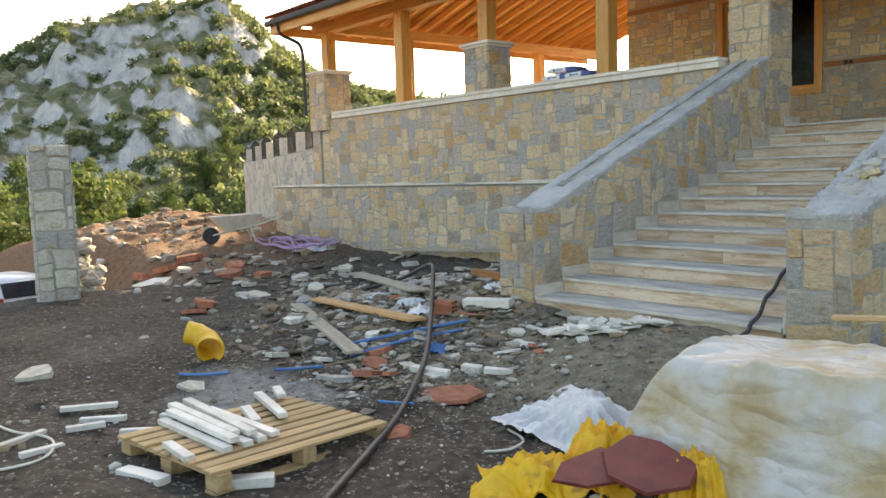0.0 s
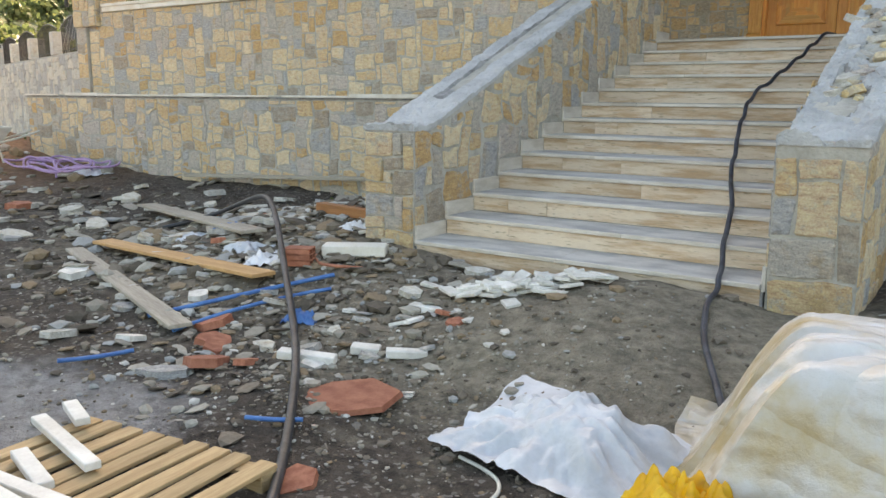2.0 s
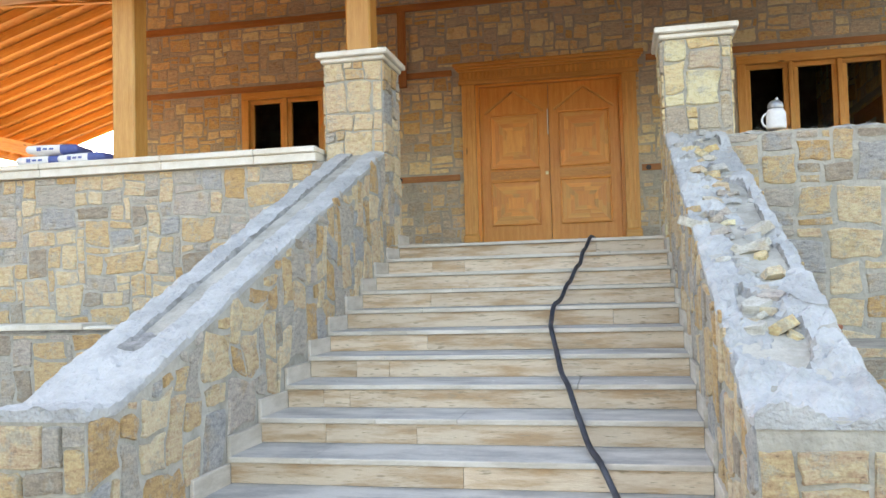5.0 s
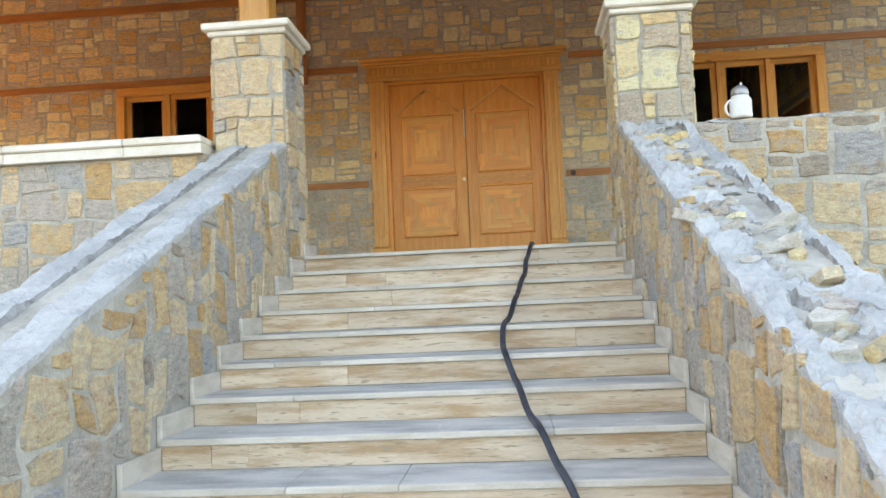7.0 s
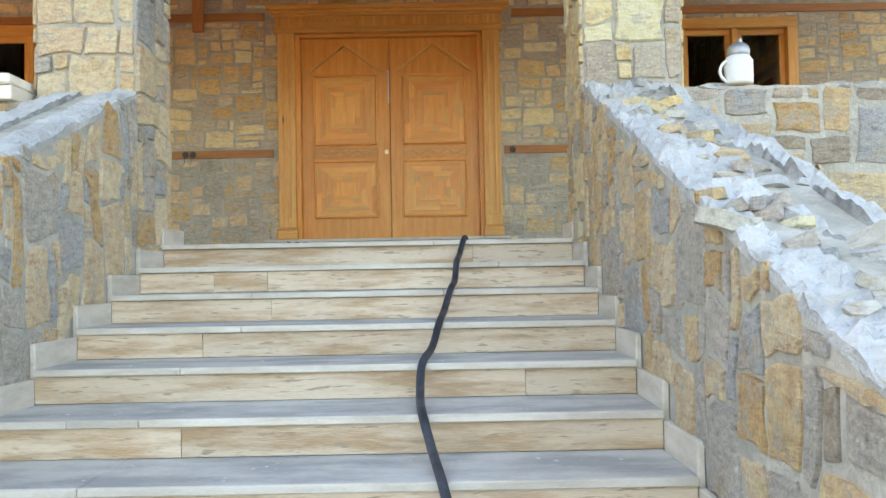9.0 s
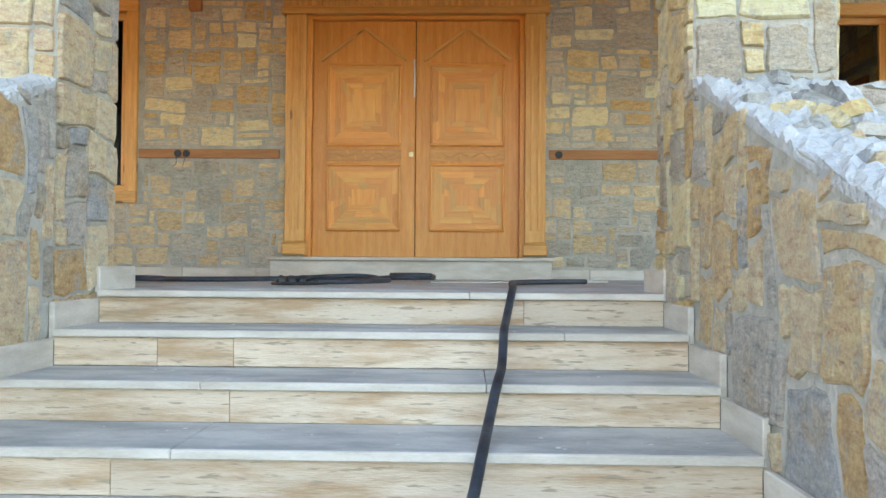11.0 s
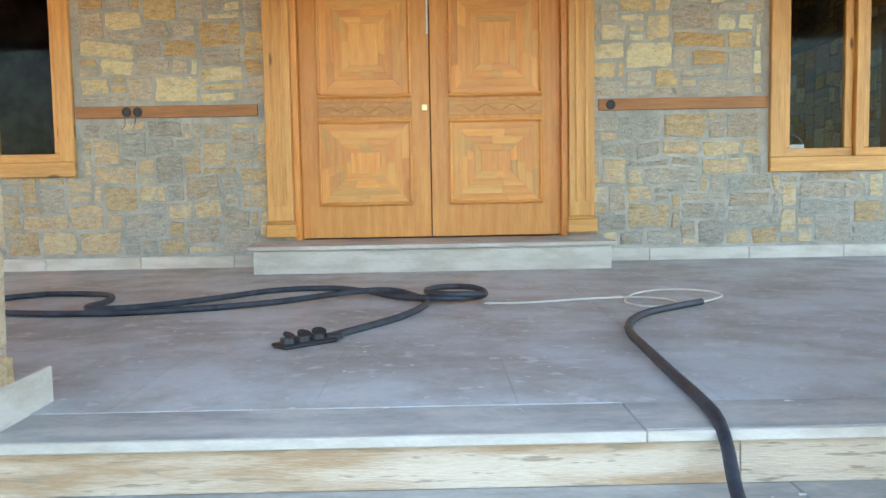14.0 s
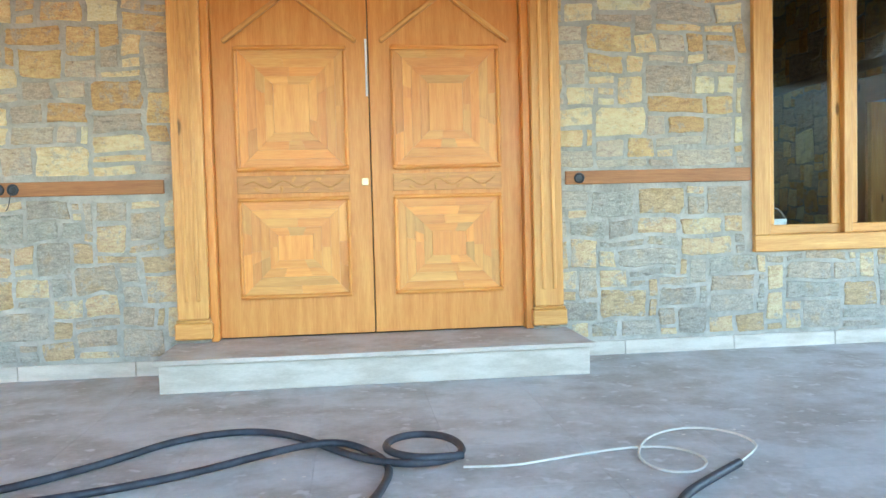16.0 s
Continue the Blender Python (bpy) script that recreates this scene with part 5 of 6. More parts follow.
tagged(tube("cable", path, 0.0185, M_HOSE, res=4), "thick dark cable trailing down the stairs", "cable")

hz = PZ + 0.02
HOSE = [(-2.63, 8.31), (-2.31, 8.29), (-2.13, 8.15), (-2.05, 7.85), (-2.12, 7.62), (-1.95, 7.54), (-1.72, 7.65), (-1.42, 7.95), (-1.19, 8.28), (-0.86, 8.38), (-0.60, 8.22), (-0.36, 7.85), (-0.22, 7.64), (-0.05, 7.57), (0.10, 7.61), (0.18, 7.74), (0.13, 7.90), (0.0, 7.99), (-0.13, 7.94), (-0.19, 7.80), (-0.14, 7.66), (0.0, 7.57), (0.15, 7.60)]
tagged(tube("hose", [(x, y, hz + (0.02 if i > 11 else 0) + (0.02 if i > 15 else 0)) for i, (x, y) in enumerate(HOSE)], 0.018, M_HOSE), "dark ribbed hose lying coiled on the tiles", "hose")
HOSE2 = [(-2.63, 8.31), (-2.86, 8.12), (-2.88, 7.78), (-2.62, 7.52), (-2.21, 7.40), (-1.75, 7.38), (-1.10, 7.62), (-0.60, 7.92), (-0.38, 7.97), (-0.22, 7.83), (-0.16, 7.6), (-0.22, 7.3), (-0.34, 6.98), (-0.57, 6.60)]
tagged(tube("extension_lead", [(x, y, hz + (0.03 if 6 < i < 9 else 0)) for i, (x, y) in enumerate(HOSE2)], 0.018, M_HOSE), "thick dark extension lead on the tiled floor", "cable")
plug = empty("socket_block", pose(-0.68, 6.48, PZ + 0.001, 0, 0, 42) @ Matrix.Diagonal((0.9, 0.9, 0.62, 1)), label="black rubber socket block with flaps, lying on tiles", category="socket")
put("base", box_mesh(0.30, 0.13, 0.03, 0.01, M_BLACK), pose(0, 0, 0.018), plug)
put("neck", box_mesh(0.09, 0.06, 0.05, 0.012, M_BLACK), pose(0.16, 0, 0.03), plug)
for i in range(3):
    bm = bmesh.new()
    bmesh.ops.create_cone(bm, cap_ends=True, segments=16, radius1=0.036, radius2=0.032, depth=0.035)
    put("socket", mesh_from(bm, "socket", M_BLACK), pose(-0.10 + i * 0.082, 0, 0.05), plug)
    bm = bmesh.new()
    bmesh.ops.create_cone(bm, cap_ends=True, segments=16, radius1=0.036, radius2=0.036, depth=0.008)
    put("flap", mesh_from(bm, "flap", M_BLACK), pose(-0.08 + i * 0.082, 0.01, 0.078, 35, 25 - 20 * i, 0), plug)
CORD = [(0.15, 7.6), (0.34, 7.56), (0.62, 7.66), (0.91, 7.74), (1.15, 7.72), (1.23, 7.5), (1.10, 7.33), (0.95, 7.38), (0.92, 7.6), (1.08, 7.88), (1.33, 7.99), (1.49, 7.87), (1.53, 7.66), (1.42, 7.5), (1.29, 7.38)]
tagged(tube("cord", [(x, y, PZ + 0.008 + (0.012 if i > 8 else 0)) for i, (x, y) in enumerate(CORD)], 0.006, M_CORD), "thin cream cord looped on the tiles", "cord")
# chips of plaster on the platform and treads
vv, ff = [], []
rc = random.Random(77)
for i in range(620):
    if i < 420:
        x, y, z = rc.gauss(0.2, 1.6), PY + 0.2 + abs(rc.gauss(0, 1.6)), PZ
        if y > 9.3:
            continue
    else:
        k = rc.randint(6, 12)
        x, y, z = rc.uniform(-1.25, 1.25), (k - 1) * RUN + rc.uniform(0.05, 0.4), k * RISE
    s = rc.choice((0.003, 0.003, 0.004, 0.006, 0.009))
    k = len(vv)
    vv += [(x + s * rc.uniform(0.6, 1.2) * a, y + s * rc.uniform(0.6, 1.2) * b, z + 0.002) for a, b in ((-1, -1), (1, -1), (1, 1), (-1, 1))] + [(x, y, z + s * 0.5)]
    ff += [tuple(k + q for q in f) for f in ((0, 1, 4), (1, 2, 4), (2, 3, 4), (3, 0, 4))]
me = bpy.data.meshes.new("chips")
me.from_pydata(vv, [], ff)
me.materials.append(M_WHITE)
tagged(put("plaster_chips", me), "small white plaster chips scattered on the floor", "debris", kind="stuff")

# ---- the yard ----
def on_ground(x, y, lift=0.0, rx=0, ry=0, rz=0):
    return pose(x, y, ground_z(x, y) + lift, rx, ry, rz)


ry_ = random.Random(31)

# pallet
def make_pallet(m):
    p = empty("pallet", m, label="raw wooden pallet lying on the soil", category="pallet")
    w, l = 1.10, 1.32
    for i in range(9):
        x = -w / 2 + 0.05 + i * (w - 0.1) / 8
        if i == 3:
            x += 0.02
        put("slat", box_mesh(l, 0.088, 0.02, 0.003, M_RAW), pose(x, ry_.uniform(-0.015, 0.015), 0.130, 0, 0, 90 + ry_.uniform(-1, 1)), p)
    for y in (-l / 2 + 0.06, 0, l / 2 - 0.06):
        put("crossbar", box_mesh(w, 0.095, 0.02, 0.003, M_RAW), pose(0, y, 0.109), p)
        for x in (-w / 2 + 0.06, 0, w / 2 - 0.06):
            put("foot", box_mesh(0.12, 0.10, 0.076, 0.004, M_RAW), pose(x, y, 0.060), p)
    for x in (-w / 2 + 0.06, 0, w / 2 - 0.06):
        put("runner", box_mesh(l, 0.10, 0.02, 0.003, M_RAW), pose(x, 0, 0.011, 0, 0, 90), p)
    return p


PAL = pose(-0.22, -3.78, -0.285, -1.5, 0, 8)
make_pallet(PAL)
PT = -0.285 + 0.145


def strip_bar(xa, ya, xb, yb, z, w=0.066, h=0.036, mat=M_WHITE, tilt=0, name="marble_strip", label="white marble strip offcut on the pallet", group="marble strips"):
    d = math.hypot(xb - xa, yb - ya)
    o = put(name, box_mesh(d, w, h, 0.004, mat), pose((xa + xb) / 2, (ya + yb) / 2, z + h / 2, 0, tilt, math.degrees(math.atan2(yb - ya, xb - xa))))
    return tagged(o, label, "strip", group=group)


for q, (xa, ya, xb, yb, lay) in enumerate(((-0.75, -4.20, 0.13, -4.14, 0), (-0.72, -4.08, 0.12, -4.00, 0), (-0.25, -4.36, 0.12, -4.37, 0), (-0.88, -3.98, 0.10, -3.90, 0), (-0.78, -3.86, 0.06, -3.79, 0), (-0.95, -4.05, -0.02, -4.02, 1), (-0.98, -3.93, 0.05, -3.94, 1), (-0.80, -4.12, 0.10, -4.08, 1), (-0.62, -3.66, -0.25, -3.76, 0), (-0.90, -3.42, -0.26, -3.56, 0), (-0.95, -3.24, -0.70, -3.33, 0))):
    strip_bar(xa, ya, xb, yb, PT + 0.004 + lay * 0.038)
strip_bar(-0.30, -4.62, 0.05, -4.50, -0.27, 0.10, 0.06, label="white marble strip offcut on the soil")
strip_bar(0.28, -4.30, 0.46, -4.02, -0.27, 0.10, 0.06, label="white marble strip offcut on the soil")
for xa, ya, xb, yb in ((-1.98, -4.52, -1.80, -4.15), (-1.63, -4.48, -1.46, -4.2), (-1.30, -5.08, -1.45, -4.76), (-1.0, -5.02, -1.02, -4.75), (-1.35, -4.65, -1.30, -4.40), (-1.15, -4.35, -1.0, -4.15), (-1.45, -3.95, -1.2, -3.8), (-1.15, -3.7, -0.95, -3.6)):
    strip_bar(xa, ya, xb, yb, ground_z(xa, ya) - 0.005, 0.055, 0.04, label="white marble strip offcut on the soil")

# yellow elbow pipe
def elbow():
    p = empty("pipe_elbow", on_ground(-2.75, -2.95, 0.10, 0, 0, 0), label="yellow plastic elbow of drain pipe on the soil", category="pipe")
    bm = bmesh.new()
    rings = []
    n, m = 26, 24
    out = Vector((0.80, -0.55, -0.22)).normalized()  # the way the open end looks
    side = Vector((-0.62, -0.62, 0.30)).normalized()
    up = out.cross(side).normalized()
    side = up.cross(out)
    for i in range(n + 1):
        t = i / n
        a = 1.5 * (1 - t)
        r = 0.098 + (0.010 if t > 0.86 else 0) + (0.006 if i in (6, 7, 14, 15) else 0) + 0.012 * t
        c = out * (-0.30 * math.sin(a)) + side * (0.30 * (1 - math.cos(a))) + out * 0.10 + Vector((0, 0, 0.02))
        ax = (out * math.cos(a) - side * math.sin(a)).normalized()
        s1 = ax.cross(up)
        rings.append([bm.verts.new(c + s1 * (r * math.cos(6.2832 * k / m)) + up * (r * math.sin(6.2832 * k / m))) for k in range(m)])
    for a, b in zip(rings, rings[1:]):
        for k in range(m):
            bm.faces.new((a[k], a[(k + 1) % m], b[(k + 1) % m], b[k]))
    ob = put("body", mesh_from(bm, "body", M_YELLOW, True), None, p)
    s = ob.modifiers.new("thickness", "SOLIDIFY")
    s.thickness = 0.01
    return p


elbow()

# planks and pipes
def plank(xa, ya, xb, yb, w, mat, label, lift=0.03, h=0.03):
    o = bar("plank", (xa, ya, ground_z(xa, ya) + lift), (xb, yb, ground_z(xb, yb) + lift + 0.01), w, h, mat, 0.004)
    return tagged(o, label, "plank", group="planks in the yard")


plank(-4.8, -0.87, -1.81, -1.95, 0.16, M_OLD, "weathered grey plank lying on the soil", 0.06)
plank(-4.75, -0.60, -1.88, -1.14, 0.20, M_ORANGE, "orange new plank lying on the soil", 0.07)
plank(-6.9, 1.45, -2.9, -0.30, 0.24, M_OLD, "weathered grey plank across the rubble", 0.10)
plank(-8.6, 3.45, -2.3, 3.45, 0.14, M_OLD, "long grey plank leaning on the wall base", 0.10, 0.05)
plank(-2.9, 0.55, -1.95, 0.35, 0.09, M_BELT, "short reddish post end on the rubble", 0.08, 0.09)
plank(2.35, 2.1, 2.75, 0.2, 0.22, M_ORANGE, "brown plank beside the stair wall", 0.05)
tagged(bar("plank", (2.02, 2.0, 0.55), (2.12, 0.45, 0.05), 0.07, 0.02, M_OLD, 0.003), "thin grey lath leaning on the stair wall", "plank", group="planks in the yard")
for pts, r in (([(-2.4, -3.42), (-2.2, -3.3), (-2.05, -3.12)], 0.014), ([(-1.85, -2.78), (-1.8, -2.6), (-1.75, -2.35)], 0.014), ([(-2.3, -1.85), (-1.9, -1.4), (-1.45, -0.85)], 0.016), ([(-1.9, -1.95), (-1.75, -1.45), (-1.3, -1.05)], 0.014), ([(-0.3, -2.75), (-0.18, -2.7), (-0.05, -2.62)], 0.012)):
    tagged(tube("pipe", [(x, y, ground_z(x, y) + 0.035) for x, y in pts], r, M_BLUE), "blue plastic water pipe on the soil", "pipe", group="blue pipes")
tagged(tube("pipe", [(2.15, 1.95, 0.1), (2.5, 1.65, 0.1), (3.2, 1.2, 0.1)], 0.045, M_SHEET), "pale grey drain pipe beside the wall", "pipe")

# the black water hose
YH = [(1.6, -4.9, 0), (1.15, -4.25, 0), (0.85, -3.85, 0), (0.5, -3.38, 0), (0.05, -2.82, 0.0), (-0.5, -2.2, 0.02), (-1.0, -1.72, 0.06), (-1.65, -1.15, 0.12), (-2.4, -0.50, 0.28), (-3.2, 0.15, 0.30), (-4.0, 0.55, 0.20), (-4.5, 0.55, 0.10), (-5.0, 0.3, 0.03)]
tagged(tube("water_hose", [(x, y, ground_z(x, y) + 0.026 + h) for x, y, h in YH], 0.024, M_BLACK), "black rubber water hose snaking over the yard", "hose")
for pts in ([(-0.81, -5.2), (-0.72, -5.0), (-0.95, -4.82), (-1.29, -4.76), (-1.6, -5.0), (-2.2, -5.0)], [(0.67, -2.37), (0.88, -2.42), (1.03, -2.6), (1.02, -2.74), (0.92, -2.82)]):
    tagged(tube("wire", [(x, y, ground_z(x, y) + 0.012) for x, y in pts], 0.009, M_CORD), "thin white wire curled on the soil", "wire", group="white wires")
# lilac conduit bundle
vine = []
for i in range(64):
    t = i / 63
    a = i * 0.62
    vine.append((-11.4 + 0.75 * math.cos(a) + 0.9 * t - 0.3 + ry_.uniform(-0.15, 0.15), 2.5 + 0.38 * math.sin(a) + 0.6 * t + ry_.uniform(-0.1, 0.1), 0.0))
tagged(tube("conduit", [(x, y, ground_z(x, y) + 0.05 + 0.16 * abs(math.sin(i * 1.3))) for i, (x, y, _) in enumerate(vine)], 0.018, M_PURPLE, res=3), "tangled lilac plastic conduit at the wall foot", "conduit")

# marble block, hollow brick and red plastic near the pier
tagged(put("marble_block", box_mesh(0.50, 0.17, 0.09, 0.01, M_MARBLE), on_ground(-1.62, -0.42, 0.06, 0, 0, 32)), "cream marble block beside the stair pier", "block")
br = empty("hollow_brick", on_ground(-1.85, -0.80, 0.07, 0, 0, 25) @ Matrix.Diagonal((0.75, 0.75, 0.75, 1)), label="red hollow brick lying on the rubble", category="brick")
for z in (-0.085, -0.03, 0.03, 0.085):
    put("web", box_mesh(0.28, 0.19, 0.014, 0.002, M_TERRA), pose(0, 0, z), br)
for y in (-0.088, 0.0, 0.088):
    put("web", box_mesh(0.278, 0.014, 0.156, 0.002, M_TERRA), pose(0, y, 0), br)
tagged(tube("red_strap", [(-1.9, -0.55, 0.07), (-1.75, -0.75, 0.05), (-1.5, -0.8, 0.06), (-1.35, -0.65, 0.04)], 0.012, M_TERRA), "thin red plastic strap on the soil", "strap")

# terracotta shards and flat stones
SHARD = [shard_mesh(M_TERRA, ry_, 0.16) for _ in range(6)]
WSHARD = [shard_mesh(M_PALE if _ % 3 else M_WHITE, ry_, 0.14) for _ in range(8)]
GSHARD = [shard_mesh(M_PALE, ry_, 0.16) for _ in range(6)]


def scatter(name, meshes, places, label, cat, group, zs=1.0):
    for x, y, s in places:
        m = on_ground(x, y, 0.0, ry_.uniform(-14, 14), ry_.uniform(-14, 14), ry_.uniform(0, 360))
        ob = put(name, ry_.choice(meshes), m @ Matrix.Diagonal((s, s * ry_.uniform(0.6, 0.9), s * zs, 1)))
        tagged(ob, label, cat, group=group)


scatter("tile_shard", SHARD, [(-1.78, -1.7, 0.32), (-1.5, -1.95, 0.3), (-1.2, -2.25, 0.34), (-1.35, -2.05, 0.25), (-0.95, -2.15, 0.22), (-11.8, 0.66, 0.8), (-9.0, 0.2, 0.6), (-5.98, -1.6, 0.5), (-6.3, -1.5, 0.4), (-5.6, -1.9, 0.35), (-12.4, -0.1, 0.9), (-11.7, 0.1, 0.7), (-8.5, 0.6, 0.5), (-10.3, 0.9, 0.5), (-3.2, -0.35, 0.3), (-0.3, -1.1, 0.16), (-0.15, -1.2, 0.14), (0.3, -3.0, 0.25), (-9.6, 0.5, 0.45), (-3.9, 0.8, 0.4), (2.5, 2.9, 0.4)], "broken red terracotta tile shard on the soil", "shard", "terracotta shards")
slabr = tagged(put("clay_slab", shard_mesh(M_TERRA, ry_, 0.10), on_ground(-0.08, -2.25, 0.02, 4, -3, 20) @ Matrix.Diagonal((0.60, 0.48, 0.28, 1))), "large broken terracotta slab on gravel", "slab")
scatter("stone_shard", WSHARD, [(-2.3, -1.4, 0.28), (-0.36, -1.75, 0.2), (-0.55, -2.02, 0.2), (-2.31, -2.5, 0.3), (-9.8, -0.9, 0.85), (-3.35, -4.35, 0.4), (-3.9, -1.42, 0.4), (-2.05, -3.45, 0.28), (-1.3, -2.45, 0.35), (-2.0, -2.2, 0.25), (-0.75, -1.35, 0.16), (-0.95, -1.25, 0.14), (-0.1, -1.55, 0.13), (-6.5, 0.3, 0.4), (-7.8, -0.2, 0.35), (-4.6, 0.3, 0.35), (-3.5, -0.7, 0.35), (-2.9, -0.9, 0.3), (-5.2, -2.2, 0.2), (-4.4, -3.0, 0.14), (-2.6, -4.9, 0.18), (-3.6, -5.4, 0.25), (2.3, 1.0, 0.3), (2.5, 2.3, 0.35), (2.25, 2.6, 0.3), (2.6, 1.6, 0.3), (0.1, -2.0, 0.12), (-5.0, 1.8, 0.3)], "flat pale stone offcut on the soil", "stone", "pale stone shards")
scatter("stone_shard", GSHARD, [(-3.0 + ry_.gauss(0, 1.1), 1.1 + ry_.gauss(0, 0.8), ry_.uniform(0.12, 0.4)) for _ in range(70)] + [(-1.9 + ry_.uniform(-1.5, 1.2), -0.7 + ry_.uniform(-1.2, 1), ry_.uniform(0.1, 0.24)) for _ in range(36)] + [(ry_.uniform(-12, -5), ry_.uniform(-1, 3), ry_.uniform(0.15, 0.45)) for _ in range(40)] + [(2.0 + ry_.uniform(0.1, 1.2), ry_.uniform(0.4, 3), ry_.uniform(0.12, 0.3)) for _ in range(16)], "broken grey and beige building stone on rubble", "stone", "broken stones")
for sx, sy, l_, w_, r_ in ((-0.42, -1.72, 0.17, 0.09, 30), (-0.18, -1.64, 0.24, 0.07, 40), (-0.62, -2.0, 0.34, 0.08, 25)):
    tagged(put("marble_offcut", box_mesh(l_, w_, 0.05, 0.006, M_WHITE), on_ground(sx, sy, 0.03, 3, 4, r_)), "white marble offcut on the gravel", "offcut", group="marble offcuts")
# heap of white tile chips at the foot of the stairs
M_CHIP = surface("dusty chip", (0.56, 0.53, 0.46), (0.72, 0.70, 0.64), 5, 0.8, 0.2, 40, vary=0.2)
CH = [box_mesh(0.17, 0.08, 0.022, 0.003, M_CHIP), box_mesh(0.12, 0.10, 0.022, 0.003, M_CHIP), box_mesh(0.22, 0.085, 0.022, 0.003, M_CHIP)]
for i in range(78):
    t = ry_.random()
    x, y = -0.42 + 0.80 * t + ry_.gauss(0, 0.05), -0.82 + 0.55 * t + ry_.gauss(0, 0.11)
    if i > 66:
        x, y = x - ry_.uniform(0.1, 0.5), y - ry_.uniform(0, 0.5)
    h = 0.04 * ry_.random() + 0.022 if i <= 66 else 0.012
    tagged(put("tile_chip", ry_.choice(CH), on_ground(x, y, h, ry_.uniform(-18, 18), ry_.uniform(-18, 18), ry_.uniform(0, 360))), "white marble tile offcut in a heap", "offcut", group="tile chips by the stairs")

# gravel and pebbles over the yard
def rubble():
    rng = np.random.default_rng(5)
    bm = bmesh.new()
    bmesh.ops.create_icosphere(bm, subdivisions=1, radius=0.5)
    bv = np.array([v.co[:] for v in bm.verts])
    bf = np.array([[v.index for v in f.verts] for f in bm.faces])
    bm.free()
    pts = []
    for cx, cy, sx, sy, n, smin, smax in ((-0.3, -1.9, 0.7, 0.45, 750, 0.012, 0.085), (-1.9, -0.9, 1.2, 1.0, 2400, 0.012, 0.12), (-3.2, 0.6, 1.6, 1.1, 1900, 0.02, 0.22), (-6.5, 0.8, 3.0, 1.3, 700, 0.02, 0.2), (-2.5, -2.6, 3.2, 1.5, 2000, 0.006, 0.045), (0.9, -3.3, 1.5, 0.9, 2600, 0.006, 0.04), (0.5, -1.0, 0.8, 0.6, 900, 0.006, 0.045), (-1.2, -4.7, 1.2, 0.6, 260, 0.015, 0.10), (-16.5, 1.8, 3.0, 1.6, 520, 0.05, 0.4), (2.6, 1.6, 0.7, 1.1, 260, 0.02, 0.13), (-0.4, -2.5, 0.8, 0.4, 420, 0.008, 0.05)):
        p = rng.normal(size=(n, 2)) * (sx, sy) + (cx, cy)
        s = smin * (smax / smin) ** (rng.random(n) ** 1.8)
        pts += [(a, b, c) for (a, b), c in zip(p, s)]
    vv, ff, k = [], [], 0
    flats = len(pts)
    for cx, cy, sx, sy, n, smin, smax in ((-2.2, -0.5, 1.0, 0.9, 420, 0.05, 0.22), (-3.6, 0.9, 1.3, 0.9, 420, 0.07, 0.34), (-6.5, 0.8, 2.6, 1.2, 260, 0.08, 0.34), (-0.9, -2.0, 0.6, 0.5, 150, 0.04, 0.16), (2.7, 1.8, 0.6, 1.0, 90, 0.06, 0.26)):
        p = rng.normal(size=(n, 2)) * (sx, sy) + (cx, cy)
        pts += [(a, b, smin + (smax - smin) * q * q) for (a, b), q in zip(p, rng.random(n))]
    for number, (x, y, s) in enumerate(pts):
        if y > 3.5 or (y > -0.05 and -1.95 < x < 1.95):
            continue
        v = bv * rng.uniform(0.7, 1.25, (len(bv), 1)) * (s, s * rng.uniform(0.5, 1), s * (rng.uniform(0.35, 0.7) if number < flats else rng.uniform(0.12, 0.28)))
        a = rng.random() * 6.28
        c, d = math.cos(a), math.sin(a)
        if number >= flats:
            v[:, 2] += v[:, 0] * rng.uniform(-0.35, 0.35) + v[:, 1] * rng.uniform(-0.3, 0.3)
        v = v @ np.array([[c, d, 0], [-d, c, 0], [0, 0, 1]]) + (x, y, ground_z(x, y) + s * 0.1)
        vv.append(v)
        ff.append(bf + k)
        k += len(bv)
    me = bpy.data.meshes.new("rubble")
    me.from_pydata(np.concatenate(vv).tolist(), [], np.concatenate(ff).tolist())
    me.materials.append(M_RUBBLE)
    tagged(put("rubble", me), "loose gravel, pebbles and broken stone on soil", "rubble", kind="stuff")


rubble()

